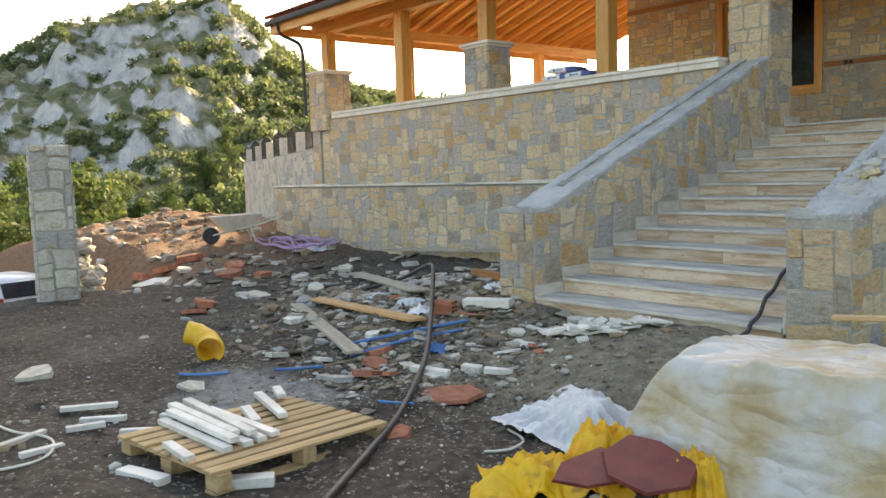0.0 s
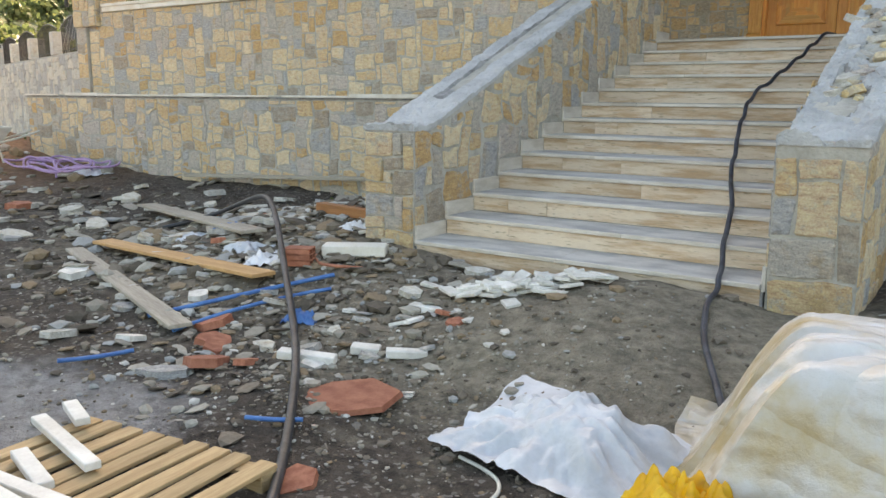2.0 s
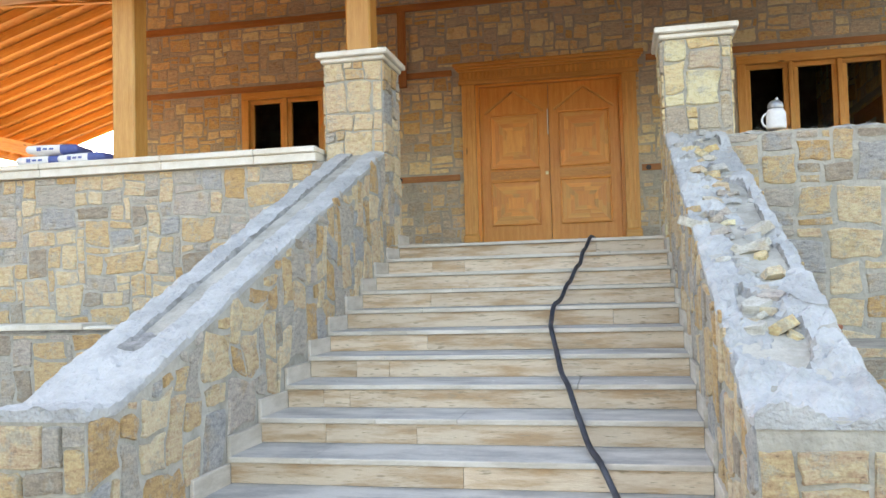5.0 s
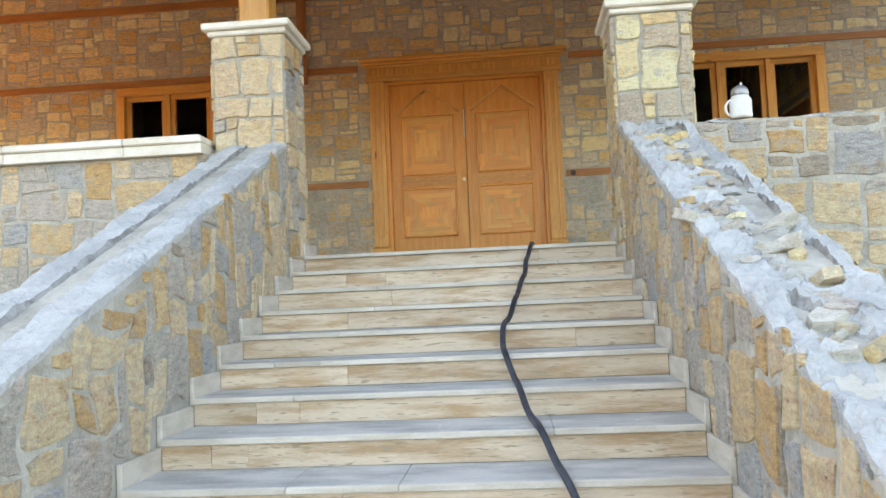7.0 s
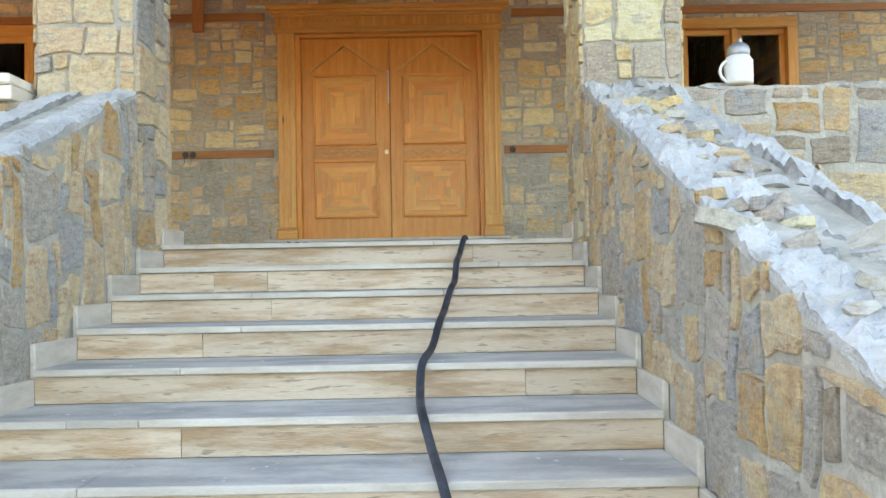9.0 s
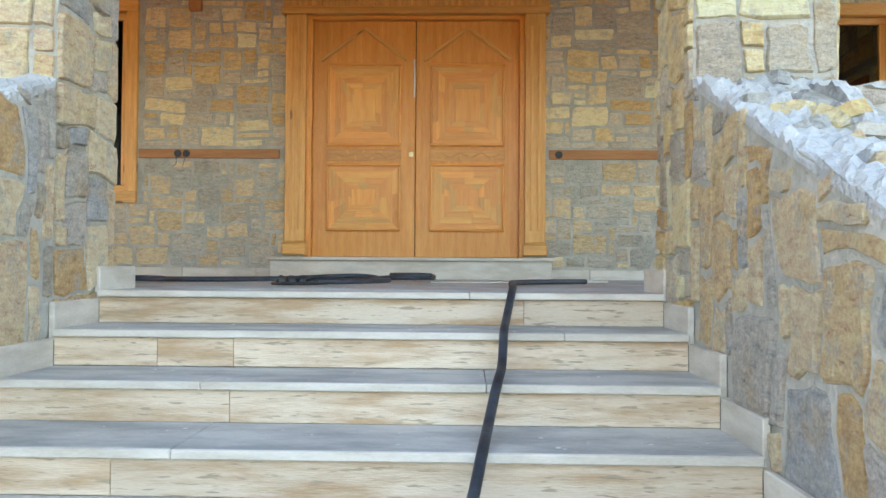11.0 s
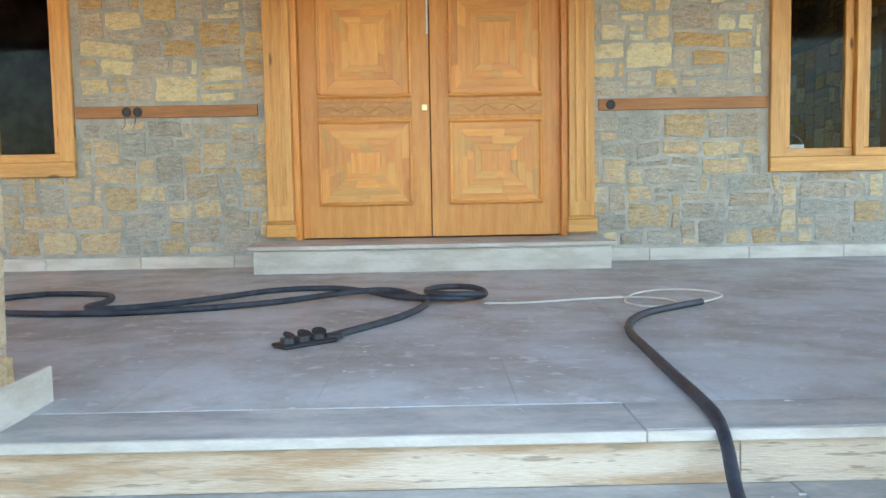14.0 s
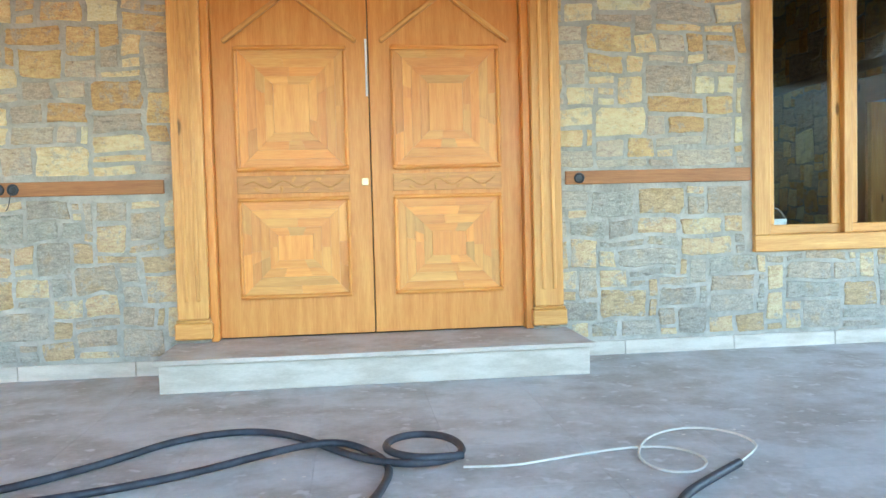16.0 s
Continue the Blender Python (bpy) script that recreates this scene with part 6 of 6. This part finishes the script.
# ---- covered heap, plastic and sacks ----
def cloth(name, cx, cy, rz, hx_, hy_, height, mat, label, cat, seed, n=90, soft=0.3, folds=0.05, shape=None):
    """A sheet thrown over something: flat-topped, with hanging folds."""
    bm = bmesh.new()
    g = []
    base = ground_z(cx, cy)
    for j in range(n + 1):
        row = []
        for i in range(n + 1):
            u, v = 2 * i / n - 1, 2 * j / n - 1
            a = math.atan2(v, u)
            r = max(abs(u), abs(v))
            q = Vector((u * 2 + seed, v * 2, 0))
            edge = 1 - smooth01((r - (1 - soft)) / soft)
            z = height * edge * (shape(u, v) if shape else 1)
            hang = smooth01((r - 0.35) / 0.4)
            fold = noise.noise(Vector((a * 3.2 + seed, r * 0.6, seed))) + 0.5 * noise.noise(Vector((a * 8.0 + seed, r * 0.9, seed + 2)))
            z += folds * hang * fold * (0.4 + edge) + 0.035 * noise.noise(q * 1.6) + folds * 0.12 * (1 - abs(noise.noise(q * 6.0))) + 0.30 * folds * (1 - 2.2 * abs(noise.noise(Vector((u * 3.0 + 1.2 * v + seed, v * 0.9 - u * 0.5, seed))))) + folds * 0.35 * abs(noise.noise(q * 3.1)) * (0.3 + edge)
            ru = 1 + min(1, 8 * folds) * (0.10 * hang * noise.noise(Vector((a * 2.6 + 9 + seed, 0.3, 1))) + 0.05 * fold * hang)
            x, y = u * hx_ * ru, v * hy_ * ru
            c, s = math.cos(radians(rz)), math.sin(radians(rz))
            X, Y = cx + c * x - s * y, cy + s * x + c * y
            zz = max(base - 0.02 + z, ground_z(X, Y) + 0.006 + 0.02 * (1 - r))
            row.append(bm.verts.new((X, Y, zz)))
        g.append(row)
    for j in range(n):
        for i in range(n):
            bm.faces.new((g[j][i], g[j][i + 1], g[j + 1][i + 1], g[j + 1][i]))
    ob = put(name, mesh_from(bm, name, mat, True))
    return tagged(ob, label, cat)


cloth("plastic_cover", 2.80, -1.98, 8, 1.28, 0.68, 0.74, M_TARP, "cloudy cream plastic sheet over a heap of sacks", "plastic sheet", 3.3, n=150, soft=0.40, folds=0.045, shape=lambda u, v: 0.92 + 0.08 * smooth01((u + 1) / 1.1) - 0.06 * max(0, v))
cloth("plastic_film", 1.04, -2.12, -12, 0.52, 0.36, 0.22, M_SHEET, "crumpled white plastic film on the ground", "plastic film", 7.7, n=80, soft=0.75, folds=0.10, shape=lambda u, v: 0.75 + 0.25 * math.sin(3 * u + 2 * v))
cloth("yellow_sack", 1.66, -3.00, 42, 0.42, 0.20, 0.13, M_SACK, "crumpled empty yellow plastic sacks on the ground", "sack", 1.3, n=90, soft=0.7, folds=0.15)
cloth("yellow_sack", 1.80, -2.72, 30, 0.26, 0.15, 0.24, M_SACK, "crumpled yellow plastic sack beside the cover", "sack", 5.1, n=70, soft=0.7, folds=0.15)
cloth("yellow_sack", 2.34, -2.70, 10, 0.17, 0.12, 0.22, M_SACK, "crumpled yellow plastic sack beside the cover", "sack", 2.1, n=60, soft=0.7, folds=0.15)
cloth("yellow_sack", 2.22, -3.22, 30, 0.13, 0.10, 0.12, M_SACK, "crumpled yellow plastic sack against a red board", "sack", 8.4, n=50, soft=0.7, folds=0.13)


def red_board(x, y, z, rx, ry, rz, s):
    ob = put("red_board", shard_mesh(M_REDBOARD, ry_, 0.03), pose(x, y, z, rx, ry, rz) @ Matrix.Diagonal((s, s * 0.72, 0.6, 1)))
    tagged(ob, "broken dark red board on yellow sacks", "board", group="red boards")


red_board(2.16, -2.88, 0.0, 24, 8, 15, 0.56)
red_board(1.98, -3.04, -0.05, 24, -8, 35, 0.46)
tagged(bar("stick", (2.55, -1.72, 0.62), (3.15, -1.62, 0.66), 0.05, 0.03, M_RAW, 0.006), "split wooden stick lying on the plastic cover", "stick")
# rags of plastic among the rubble
for i, (x, y, s, m_) in enumerate(((-2.7, -0.55, 0.2, M_SHEET), (-3.6, 0.05, 0.16, M_BLUE), (-3.9, -0.15, 0.18, M_SHEET), (-2.3, -0.75, 0.18, M_PAPER), (-10.6, 3.0, 0.4, M_SHEET), (-1.2, -1.45, 0.12, M_BLUE), (-2.1, 0.15, 0.14, M_PAPER))):
    cloth("plastic_rag", x, y, 40 * i, s, s * 0.7, 0.05, m_, "crumpled plastic rag lying on the rubble", "plastic rag", 11 + i, n=18, soft=0.8, folds=0.07)

# clay tiles stacked on the east ledge
st = empty("tile_stack", pose(2.35, LY + 0.35, 1.025), label="stack of red clay tiles on the ledge", category="tiles")
for i in range(4):
    put("tile", box_mesh(0.46, 0.28, 0.035, 0.008, M_TERRA), pose(0.01 * i, 0.0, 0.02 + i * 0.042, 0, 0, (-1) ** i * 2), st)
tagged(tube("wire", [(2.45, LY + 0.06, 1.04), (2.44, LY + 0.02, 0.8), (2.36, LY + 0.03, 0.6)], 0.008, M_CORD), "thin white wire hanging down the wall", "wire", group="white wires")

# broken stones set in the top of the east stair wall
for i in range(70):
    y = 0.75 + i * 0.056 + ry_.uniform(-0.08, 0.08)
    x = 1.63 + ry_.gauss(0, 0.09)
    s = ry_.uniform(0.08, 0.24)
    ob = put("broken_stone", shard_mesh(ry_.choice((M_STONE, M_STONE2, M_CEMENT, M_PALE, M_PALE)), ry_, 0.34), pose(x, y, wall_top(y) - 0.012, ry_.uniform(-30, 30), ry_.uniform(-30, 30), ry_.uniform(0, 360)) @ Matrix.Diagonal((s, s * 0.7, s * 0.7, 1)))
    tagged(ob, "broken stone bedded in rough cement", "stone", group="stones on the stair wall")

# ---- wheelbarrow ----
wb = empty("wheelbarrow", on_ground(-13.0, 2.35, 0.0, 0, 0, 255), label="dusty steel wheelbarrow standing on red soil", category="wheelbarrow")
bm = bmesh.new()
lo = [bm.verts.new(p) for p in ((-0.28, -0.22, 0.36), (0.36, -0.20, 0.30), (0.36, 0.20, 0.30), (-0.28, 0.22, 0.36))]
hi = [bm.verts.new(p) for p in ((-0.48, -0.36, 0.66), (0.66, -0.33, 0.62), (0.66, 0.33, 0.62), (-0.48, 0.36, 0.66))]
bm.faces.new(lo[::-1])
for i in range(4):
    bm.faces.new((lo[i], lo[(i + 1) % 4], hi[(i + 1) % 4], hi[i]))
ob = put("tray", mesh_from(bm, "tray", M_BARROW), None, wb)
so = ob.modifiers.new("thickness", "SOLIDIFY")
so.thickness = 0.012
for s in (-1, 1):
    tube("handle", [(0.62, s * 0.05, 0.2), (0.2, s * 0.2, 0.3), (-0.5, s * 0.27, 0.42), (-0.95, s * 0.28, 0.58)], 0.02, M_BARROW, wb)
    tube("leg", [(-0.2, s * 0.23, 0.36), (-0.28, s * 0.25, 0.15), (-0.3, s * 0.25, 0.01)], 0.02, M_BARROW, wb)
bm = bmesh.new()
bmesh.ops.create_cone(bm, cap_ends=True, segments=20, radius1=0.19, radius2=0.19, depth=0.08)
put("wheel", mesh_from(bm, "wheel", M_BLACK), pose(0.66, 0, 0.19, 90), wb)

# ---- gate pillar and rubble wall beyond ----
gp = empty("gate_pillar", pose(-8.82, -2.72, -0.4, 0, 0, 78), label="square pale rubble-stone gate pillar", category="pillar")
put("core", box_mesh(0.54, 0.54, 2.48, 0.01, M_MORTAR), pose(0, 0, 1.24), gp)
gm = gp.matrix_basis
for i, (o, u) in enumerate((((-0.27, -0.27), (1, 0)), ((0.27, -0.27), (0, 1)), ((0.27, 0.27), (-1, 0)), ((-0.27, 0.27), (0, -1)))):
    r3 = gm.to_3x3()
    stones(gp, gm @ Vector((*o, 0)), r3 @ Vector((*u, 0)), (0, 0, 1), 0.54, 2.48, M_PALE, None, lambda a, b: True, 0.10, 0.035, 0.02, [(3, 2), (3, 3), (2, 2), (4, 3), (2, 3), (4, 2)], 81 + i)
for i in range(70):
    t = ry_.random()
    ob = put("field_stone", chunk_mesh(M_PALE, 0.8, 900 + i, 1), pose(-9.9 - 0.5 * t + ry_.uniform(-0.15, 0.15), -2.3 + 0.55 * t + ry_.uniform(-0.15, 0.15), ground_z(-9.9 - 0.5 * t, -2.3 + 0.55 * t) + ry_.uniform(0, 1.5 * (1 - 0.6 * t)), 0, 0, ry_.uniform(0, 360)) @ Matrix.Diagonal((0.36, 0.3, 0.28, 1)))
    tagged(ob, "pale field stone of a tumbled dry wall", "stone", group="tumbled wall stones")

# ---- fence wall beyond the terrace ----
FA, FB = Vector((-14.2, 6.6, 0)), Vector((-39, 15.6, 0))
fd = (FB - FA).normalized()
fw = put("wall_fence", box_mesh((FB - FA).length, 0.4, 4.2, 0.02, M_MORTAR), Matrix.Translation((FA + FB) / 2 + Vector((0, 0, 0.35))) @ pose(0, 0, 0, 0, 0, math.degrees(math.atan2(fd.y, fd.x))))
tagged(fw, "pale stone boundary wall", "wall", kind="structure")
stones(fw, FB + Vector((fd.y, -fd.x, 0)) * -0.2 + Vector((0, 0, -0.6)), -fd, (0, 0, 1), (FB - FA).length, 3.0, M_PALE, None, None, 0.14, 0.03, seed=91)
for i in range(7):
    c = FA + fd * (0.4 + i * 4.0)
    q = put("fence_pier", box_mesh(0.5, 0.5, 0.7, 0.02, M_PALE), Matrix.Translation(c + Vector((0, 0, 2.801))) @ pose(0, 0, 0, 0, 0, -20))
    tagged(q, "short stone pier on the boundary wall", "pier", group="fence piers")
    if i == 6:
        continue
    fp = empty("iron_railing", Matrix.Translation(c + fd * 2.0 + Vector((0, 0, 2.451))) @ pose(0, 0, 0, 0, 0, math.degrees(math.atan2(fd.y, fd.x))), label="black wrought iron fence panel with curved top", category="railing", group="iron railings")
    for s in range(17):
        x = -1.6 + s * 0.2
        h = 0.85 + 0.22 * math.cos(x / 1.6 * 1.57)
        put("bar", box_mesh(round(h, 2), 0.025, 0.025, 0, M_IRON), pose(x, 0, h / 2, 0, -90), fp)
    tube("rail", [(-1.7 + 0.34 * k, 0, 0.82 + 0.22 * math.cos((-1.7 + 0.34 * k) / 1.7 * 1.57)) for k in range(11)], 0.022, M_IRON, fp)
    put("rail", box_mesh(3.4, 0.03, 0.03, 0, M_IRON), pose(0, 0, 0.12), fp)

# ---- parked car ----
def car():
    c = empty("car", pose(-20.6, -1.35, ground_z(-20.6, -1.35) + 0.25, 0, 0, 192), label="white hatchback parked beyond the gate pillar", category="car")
    prof = [(-2.0, 0.35), (-2.02, 0.75), (-1.92, 0.95), (-1.70, 1.42), (-1.45, 1.50), (0.2, 1.50), (0.95, 1.0), (1.8, 0.85), (2.0, 0.6), (2.0, 0.3)]
    bm = bmesh.new()
    a = [bm.verts.new((x, -0.82 + 0.12 * smooth01((z - 0.9) / 0.6), z)) for x, z in prof]
    b = [bm.verts.new((x, 0.82 - 0.12 * smooth01((z - 0.9) / 0.6), z)) for x, z in prof]
    bm.faces.new(a)
    bm.faces.new(b[::-1])
    for i in range(len(prof)):
        j = (i + 1) % len(prof)
        bm.faces.new((a[j], a[i], b[i], b[j]))
    bmesh.ops.recalc_face_normals(bm, faces=bm.faces)
    bmesh.ops.bevel(bm, geom=bm.edges[:], offset=0.05, segments=2, affect="EDGES")
    put("body", mesh_from(bm, "body", M_CARPAINT, True), None, c)
    put("rear_window", box_mesh(1.2, 0.42, 0.03, 0.012, M_GLASSDARK), pose(-1.835, 0, 1.2, 0, -65, 0) @ pose(0, 0, 0, 0, 0, 90), c)
    put("bumper", box_mesh(1.6, 0.12, 0.22, 0.03, M_BLACK), pose(-2.02, 0, 0.42, 0, 0, 90), c)
    put("plate", box_mesh(0.5, 0.02, 0.11, 0.004, M_PAPER), pose(-2.05, 0, 0.78, 0, 0, 90), c)
    for s in (-1, 1):
        put("lamp", box_mesh(0.12, 0.14, 0.3, 0.02, M_REDLAMP), pose(-1.96, s * 0.72, 0.88), c)
        put("side_window", box_mesh(1.5, 0.02, 0.34, 0.01, M_GLASSDARK), pose(-0.6, s * 0.775, 1.2, -s * 12), c)
        for x in (-1.35, 1.3):
            bm = bmesh.new()
            bmesh.ops.create_cone(bm, cap_ends=True, segments=24, radius1=0.31, radius2=0.31, depth=0.2)
            put("wheel", mesh_from(bm, "wheel", M_BLACK), pose(x, s * 0.74, 0.31, 90), c)


car()

# ---- hill, shrubs and trees ----
CREST = [(30, 1.5), (50, 4.0), (54, 5.3), (56.3, 6.0), (58.6, 7.0), (60.8, 8.6), (62.6, 10.2), (64.3, 11.4), (66.5, 11.6), (68.2, 11.3), (70.3, 10.7), (71.7, 9.9), (73.1, 9.2), (74.7, 9.3), (76, 8.3), (77.9, 7.4), (84, 6.0), (95, 5), (120, 3)]
EYE0 = Vector((4.6, -6.15, 1.46))


def crest(a):
    for (a0, e0), (a1, e1) in zip(CREST, CREST[1:]):
        if a0 <= a <= a1:
            t = (a - a0) / (a1 - a0)
            return e0 + (e1 - e0) * t
    return 2


def hill_z(a, r):
    top = 300 * math.tan(radians(crest(a))) + 1.5
    t = min(1, max(0, (r - 95) / 205))
    z = -17 + (top + 17) * (0.35 * t + 0.65 * smooth01(t)) if r <= 300 else top - 0.25 * (r - 300)
    x, y = -r * math.sin(radians(a)), r * math.cos(radians(a))
    p = Vector((x, y, z)) * 0.018
    n = noise.fractal(p, 1.0, 2.0, 5)
    ridge = abs(noise.noise(p * 1.6 + Vector((4, 2, 1))))
    k = smooth01(t * 3) * (1 - smooth01((t - 0.8) / 0.25) * 0.75)
    return z + k * (8 * n - 12 * max(0, 0.22 - ridge) + 4.5 * noise.fractal(p * 5, 0.7, 2.0, 5))


def hill_point(a, r):
    return Vector((EYE0.x - r * math.sin(radians(a)), EYE0.y + r * math.cos(radians(a)), hill_z(a, r)))


def build_hill():
    na, nr = 300, 170
    v, f = [], []
    for j in range(nr + 1):
        r = 85 + 330 * j / nr
        for i in range(na + 1):
            v.append(hill_point(30 + 90 * i / na, r)[:])
    for j in range(nr):
        for i in range(na):
            k = j * (na + 1) + i
            f.append((k, k + na + 1, k + na + 2, k + 1))
    me = bpy.data.meshes.new("hill")
    me.from_pydata(v, [], f)
    me.materials.append(M_HILL)
    me.polygons.foreach_set("use_smooth", [True] * len(f))
    tagged(put("backdrop_hill", me), "rocky limestone hill with green shrubs", "hill", kind="structure")


build_hill()


def leaf_cloud(rng, centre, rad, count, size, squash=0.8):
    """Leaf-clump quads about a ragged crown."""
    d = rng.normal(size=(count, 3))
    d /= np.linalg.norm(d, axis=1)[:, None]
    c = centre + d * rad * (rng.random((count, 1)) ** 0.45) * (1, 1, squash)
    n = d + rng.normal(size=(count, 3)) * 0.6
    n /= np.linalg.norm(n, axis=1)[:, None]
    u = np.cross(n, rng.normal(size=(count, 3)))
    u /= np.linalg.norm(u, axis=1)[:, None]
    w = np.cross(n, u)
    s = size * rng.uniform(0.6, 1.3, (count, 1))
    return np.stack([c - u * s - w * s * 0.6, c + u * s - w * s * 0.5, c + u * s * 0.6 + w * s, c - u * s * 0.8 + w * s * 0.7], 1).reshape(-1, 3)


def build_shrubs():
    rng = np.random.default_rng(9)
    rs = random.Random(12)
    out = []
    made = 0
    while made < 4200:
        a = rs.uniform(48, 86)
        r = 100 + 212 * rs.random() ** 0.75
        p = hill_point(a, r)
        q = hill_point(a, r + 3)
        mask = noise.noise(Vector((p.x, p.y, p.z)) * 0.03) + 0.5 * noise.noise(Vector((p.x, p.y, p.z)) * 0.1)
        steep = (q.z - p.z) / 3
        if steep > 0.95 and rs.random() < 0.8:
            continue
        if mask < -0.05 + (0.26 if 65 < a < 80 and r > 165 else -0.3) and rs.random() < 0.9:
            continue
        made += 1
        rad = rs.uniform(0.8, 2.3) * (1.35 if a < 66 else 1.0)
        out.append(leaf_cloud(rng, np.array(p) + (0, 0, rad * 0.5), rad, 60, rad * 0.19))
    v = np.concatenate(out)
    f = np.arange(len(v)).reshape(-1, 4)
    me = bpy.data.meshes.new("shrubs")
    me.from_pydata(v.tolist(), [], f.tolist())
    me.materials.append(M_LEAF)
    tagged(put("hill_shrubs", me), "green scrub and low pines covering the hill", "shrubs", kind="stuff")


build_shrubs()


def tree_mesh(seed, h):
    rng = np.random.default_rng(seed)
    rs = random.Random(seed)
    bm = bmesh.new()
    rings = []
    for i in range(6):
        t = i / 5
        c = Vector((0.25 * math.sin(t * 3 + seed), 0.2 * math.cos(t * 2 + seed), h * 0.75 * t))
        rr = 0.16 * h / 7 * (1 - 0.8 * t)
        rings.append([bm.verts.new(c + Vector((rr * math.cos(6.283 * k / 7), rr * math.sin(6.283 * k / 7), 0))) for k in range(7)])
    for a, b in zip(rings, rings[1:]):
        for k in range(7):
            bm.faces.new((a[k], a[(k + 1) % 7], b[(k + 1) % 7], b[k]))
    clumps = []
    for i in range(9):
        ang, t = rs.uniform(0, 6.28), 0.3 + 0.65 * i / 8
        out = h * 0.30 * (1.15 - t) + 0.3
        tip = Vector((out * math.cos(ang), out * math.sin(ang), h * (t + 0.05)))
        root = Vector((0, 0, h * 0.75 * t))
        s = Vector((-math.sin(ang), math.cos(ang), 0)) * 0.05
        q = [bm.verts.new(root + s), bm.verts.new(root - s), bm.verts.new(root + Vector((0, 0, 0.1))), bm.verts.new(tip)]
        for x, y in ((0, 1), (1, 2), (2, 0)):
            bm.faces.new((q[x], q[y], q[3]))
        clumps.append(tip)
    trunk = mesh_from(bm, "trunk", M_BARK)
    v = np.concatenate([leaf_cloud(rng, np.array(c), h * rs.uniform(0.15, 0.24), 260, h * 0.016, 0.75) for c in clumps] + [leaf_cloud(rng, np.array((0, 0, h * 0.93)), h * 0.14, 240, h * 0.016, 1.2), leaf_cloud(rng, np.array((0, 0, h * 0.55)), h * 0.2, 320, h * 0.016, 1.2)])
    me = bpy.data.meshes.new("crown")
    me.from_pydata(v.tolist(), [], np.arange(len(v)).reshape(-1, 4).tolist())
    me.materials.append(M_LEAF2)
    return trunk, me


MASTERS = []
for i in range(4):
    t_, c_ = tree_mesh(40 + i, 7.5)
    e = empty("pine_tree", pose(-58 - 6 * i, 20 + 3 * i, ground_z(-58 - 6 * i, 20 + 3 * i)), label="bushy green pine in the valley below the hill", category="tree", group="valley pines")
    put("trunk", t_, None, e)
    put("crown", c_, None, e)
    MASTERS.append(e)
rt = random.Random(6)
for i in range(90):
    a, r = rt.uniform(52, 84), rt.uniform(52, 150)
    x, y = EYE0.x - r * math.sin(radians(a)), EYE0.y + r * math.cos(radians(a))
    z = max(ground_z(x, y), hill_z(a, r) if r > 85 else -99)
    s = rt.uniform(0.7, 1.35)
    copy_thing(MASTERS[i % 4], pose(x, y, z - 0.2, 0, 0, rt.uniform(0, 360)) @ Matrix.Diagonal((s, s, s * rt.uniform(0.9, 1.15), 1)))

# weeds at the wall foot
wv = []
rngw = np.random.default_rng(3)
for x, y, s, n in ((-14.3, 4.4, 0.5, 200), (-13.9, 4.2, 0.35, 120), (2.45, 3.45, 0.16, 90), (2.75, 3.4, 0.14, 80), (-3.6, 1.6, 0.12, 40)):
    wv.append(leaf_cloud(rngw, np.array((x, y, ground_z(x, y) + s * 0.35)), s, n, 0.035, 0.6))
wv = np.concatenate(wv)
me = bpy.data.meshes.new("weeds")
me.from_pydata(wv.tolist(), [], np.arange(len(wv)).reshape(-1, 4).tolist())
me.materials.append(M_LEAF2)
tagged(put("weeds", me), "small green weeds at the foot of walls", "weeds", kind="stuff")

lay_all()
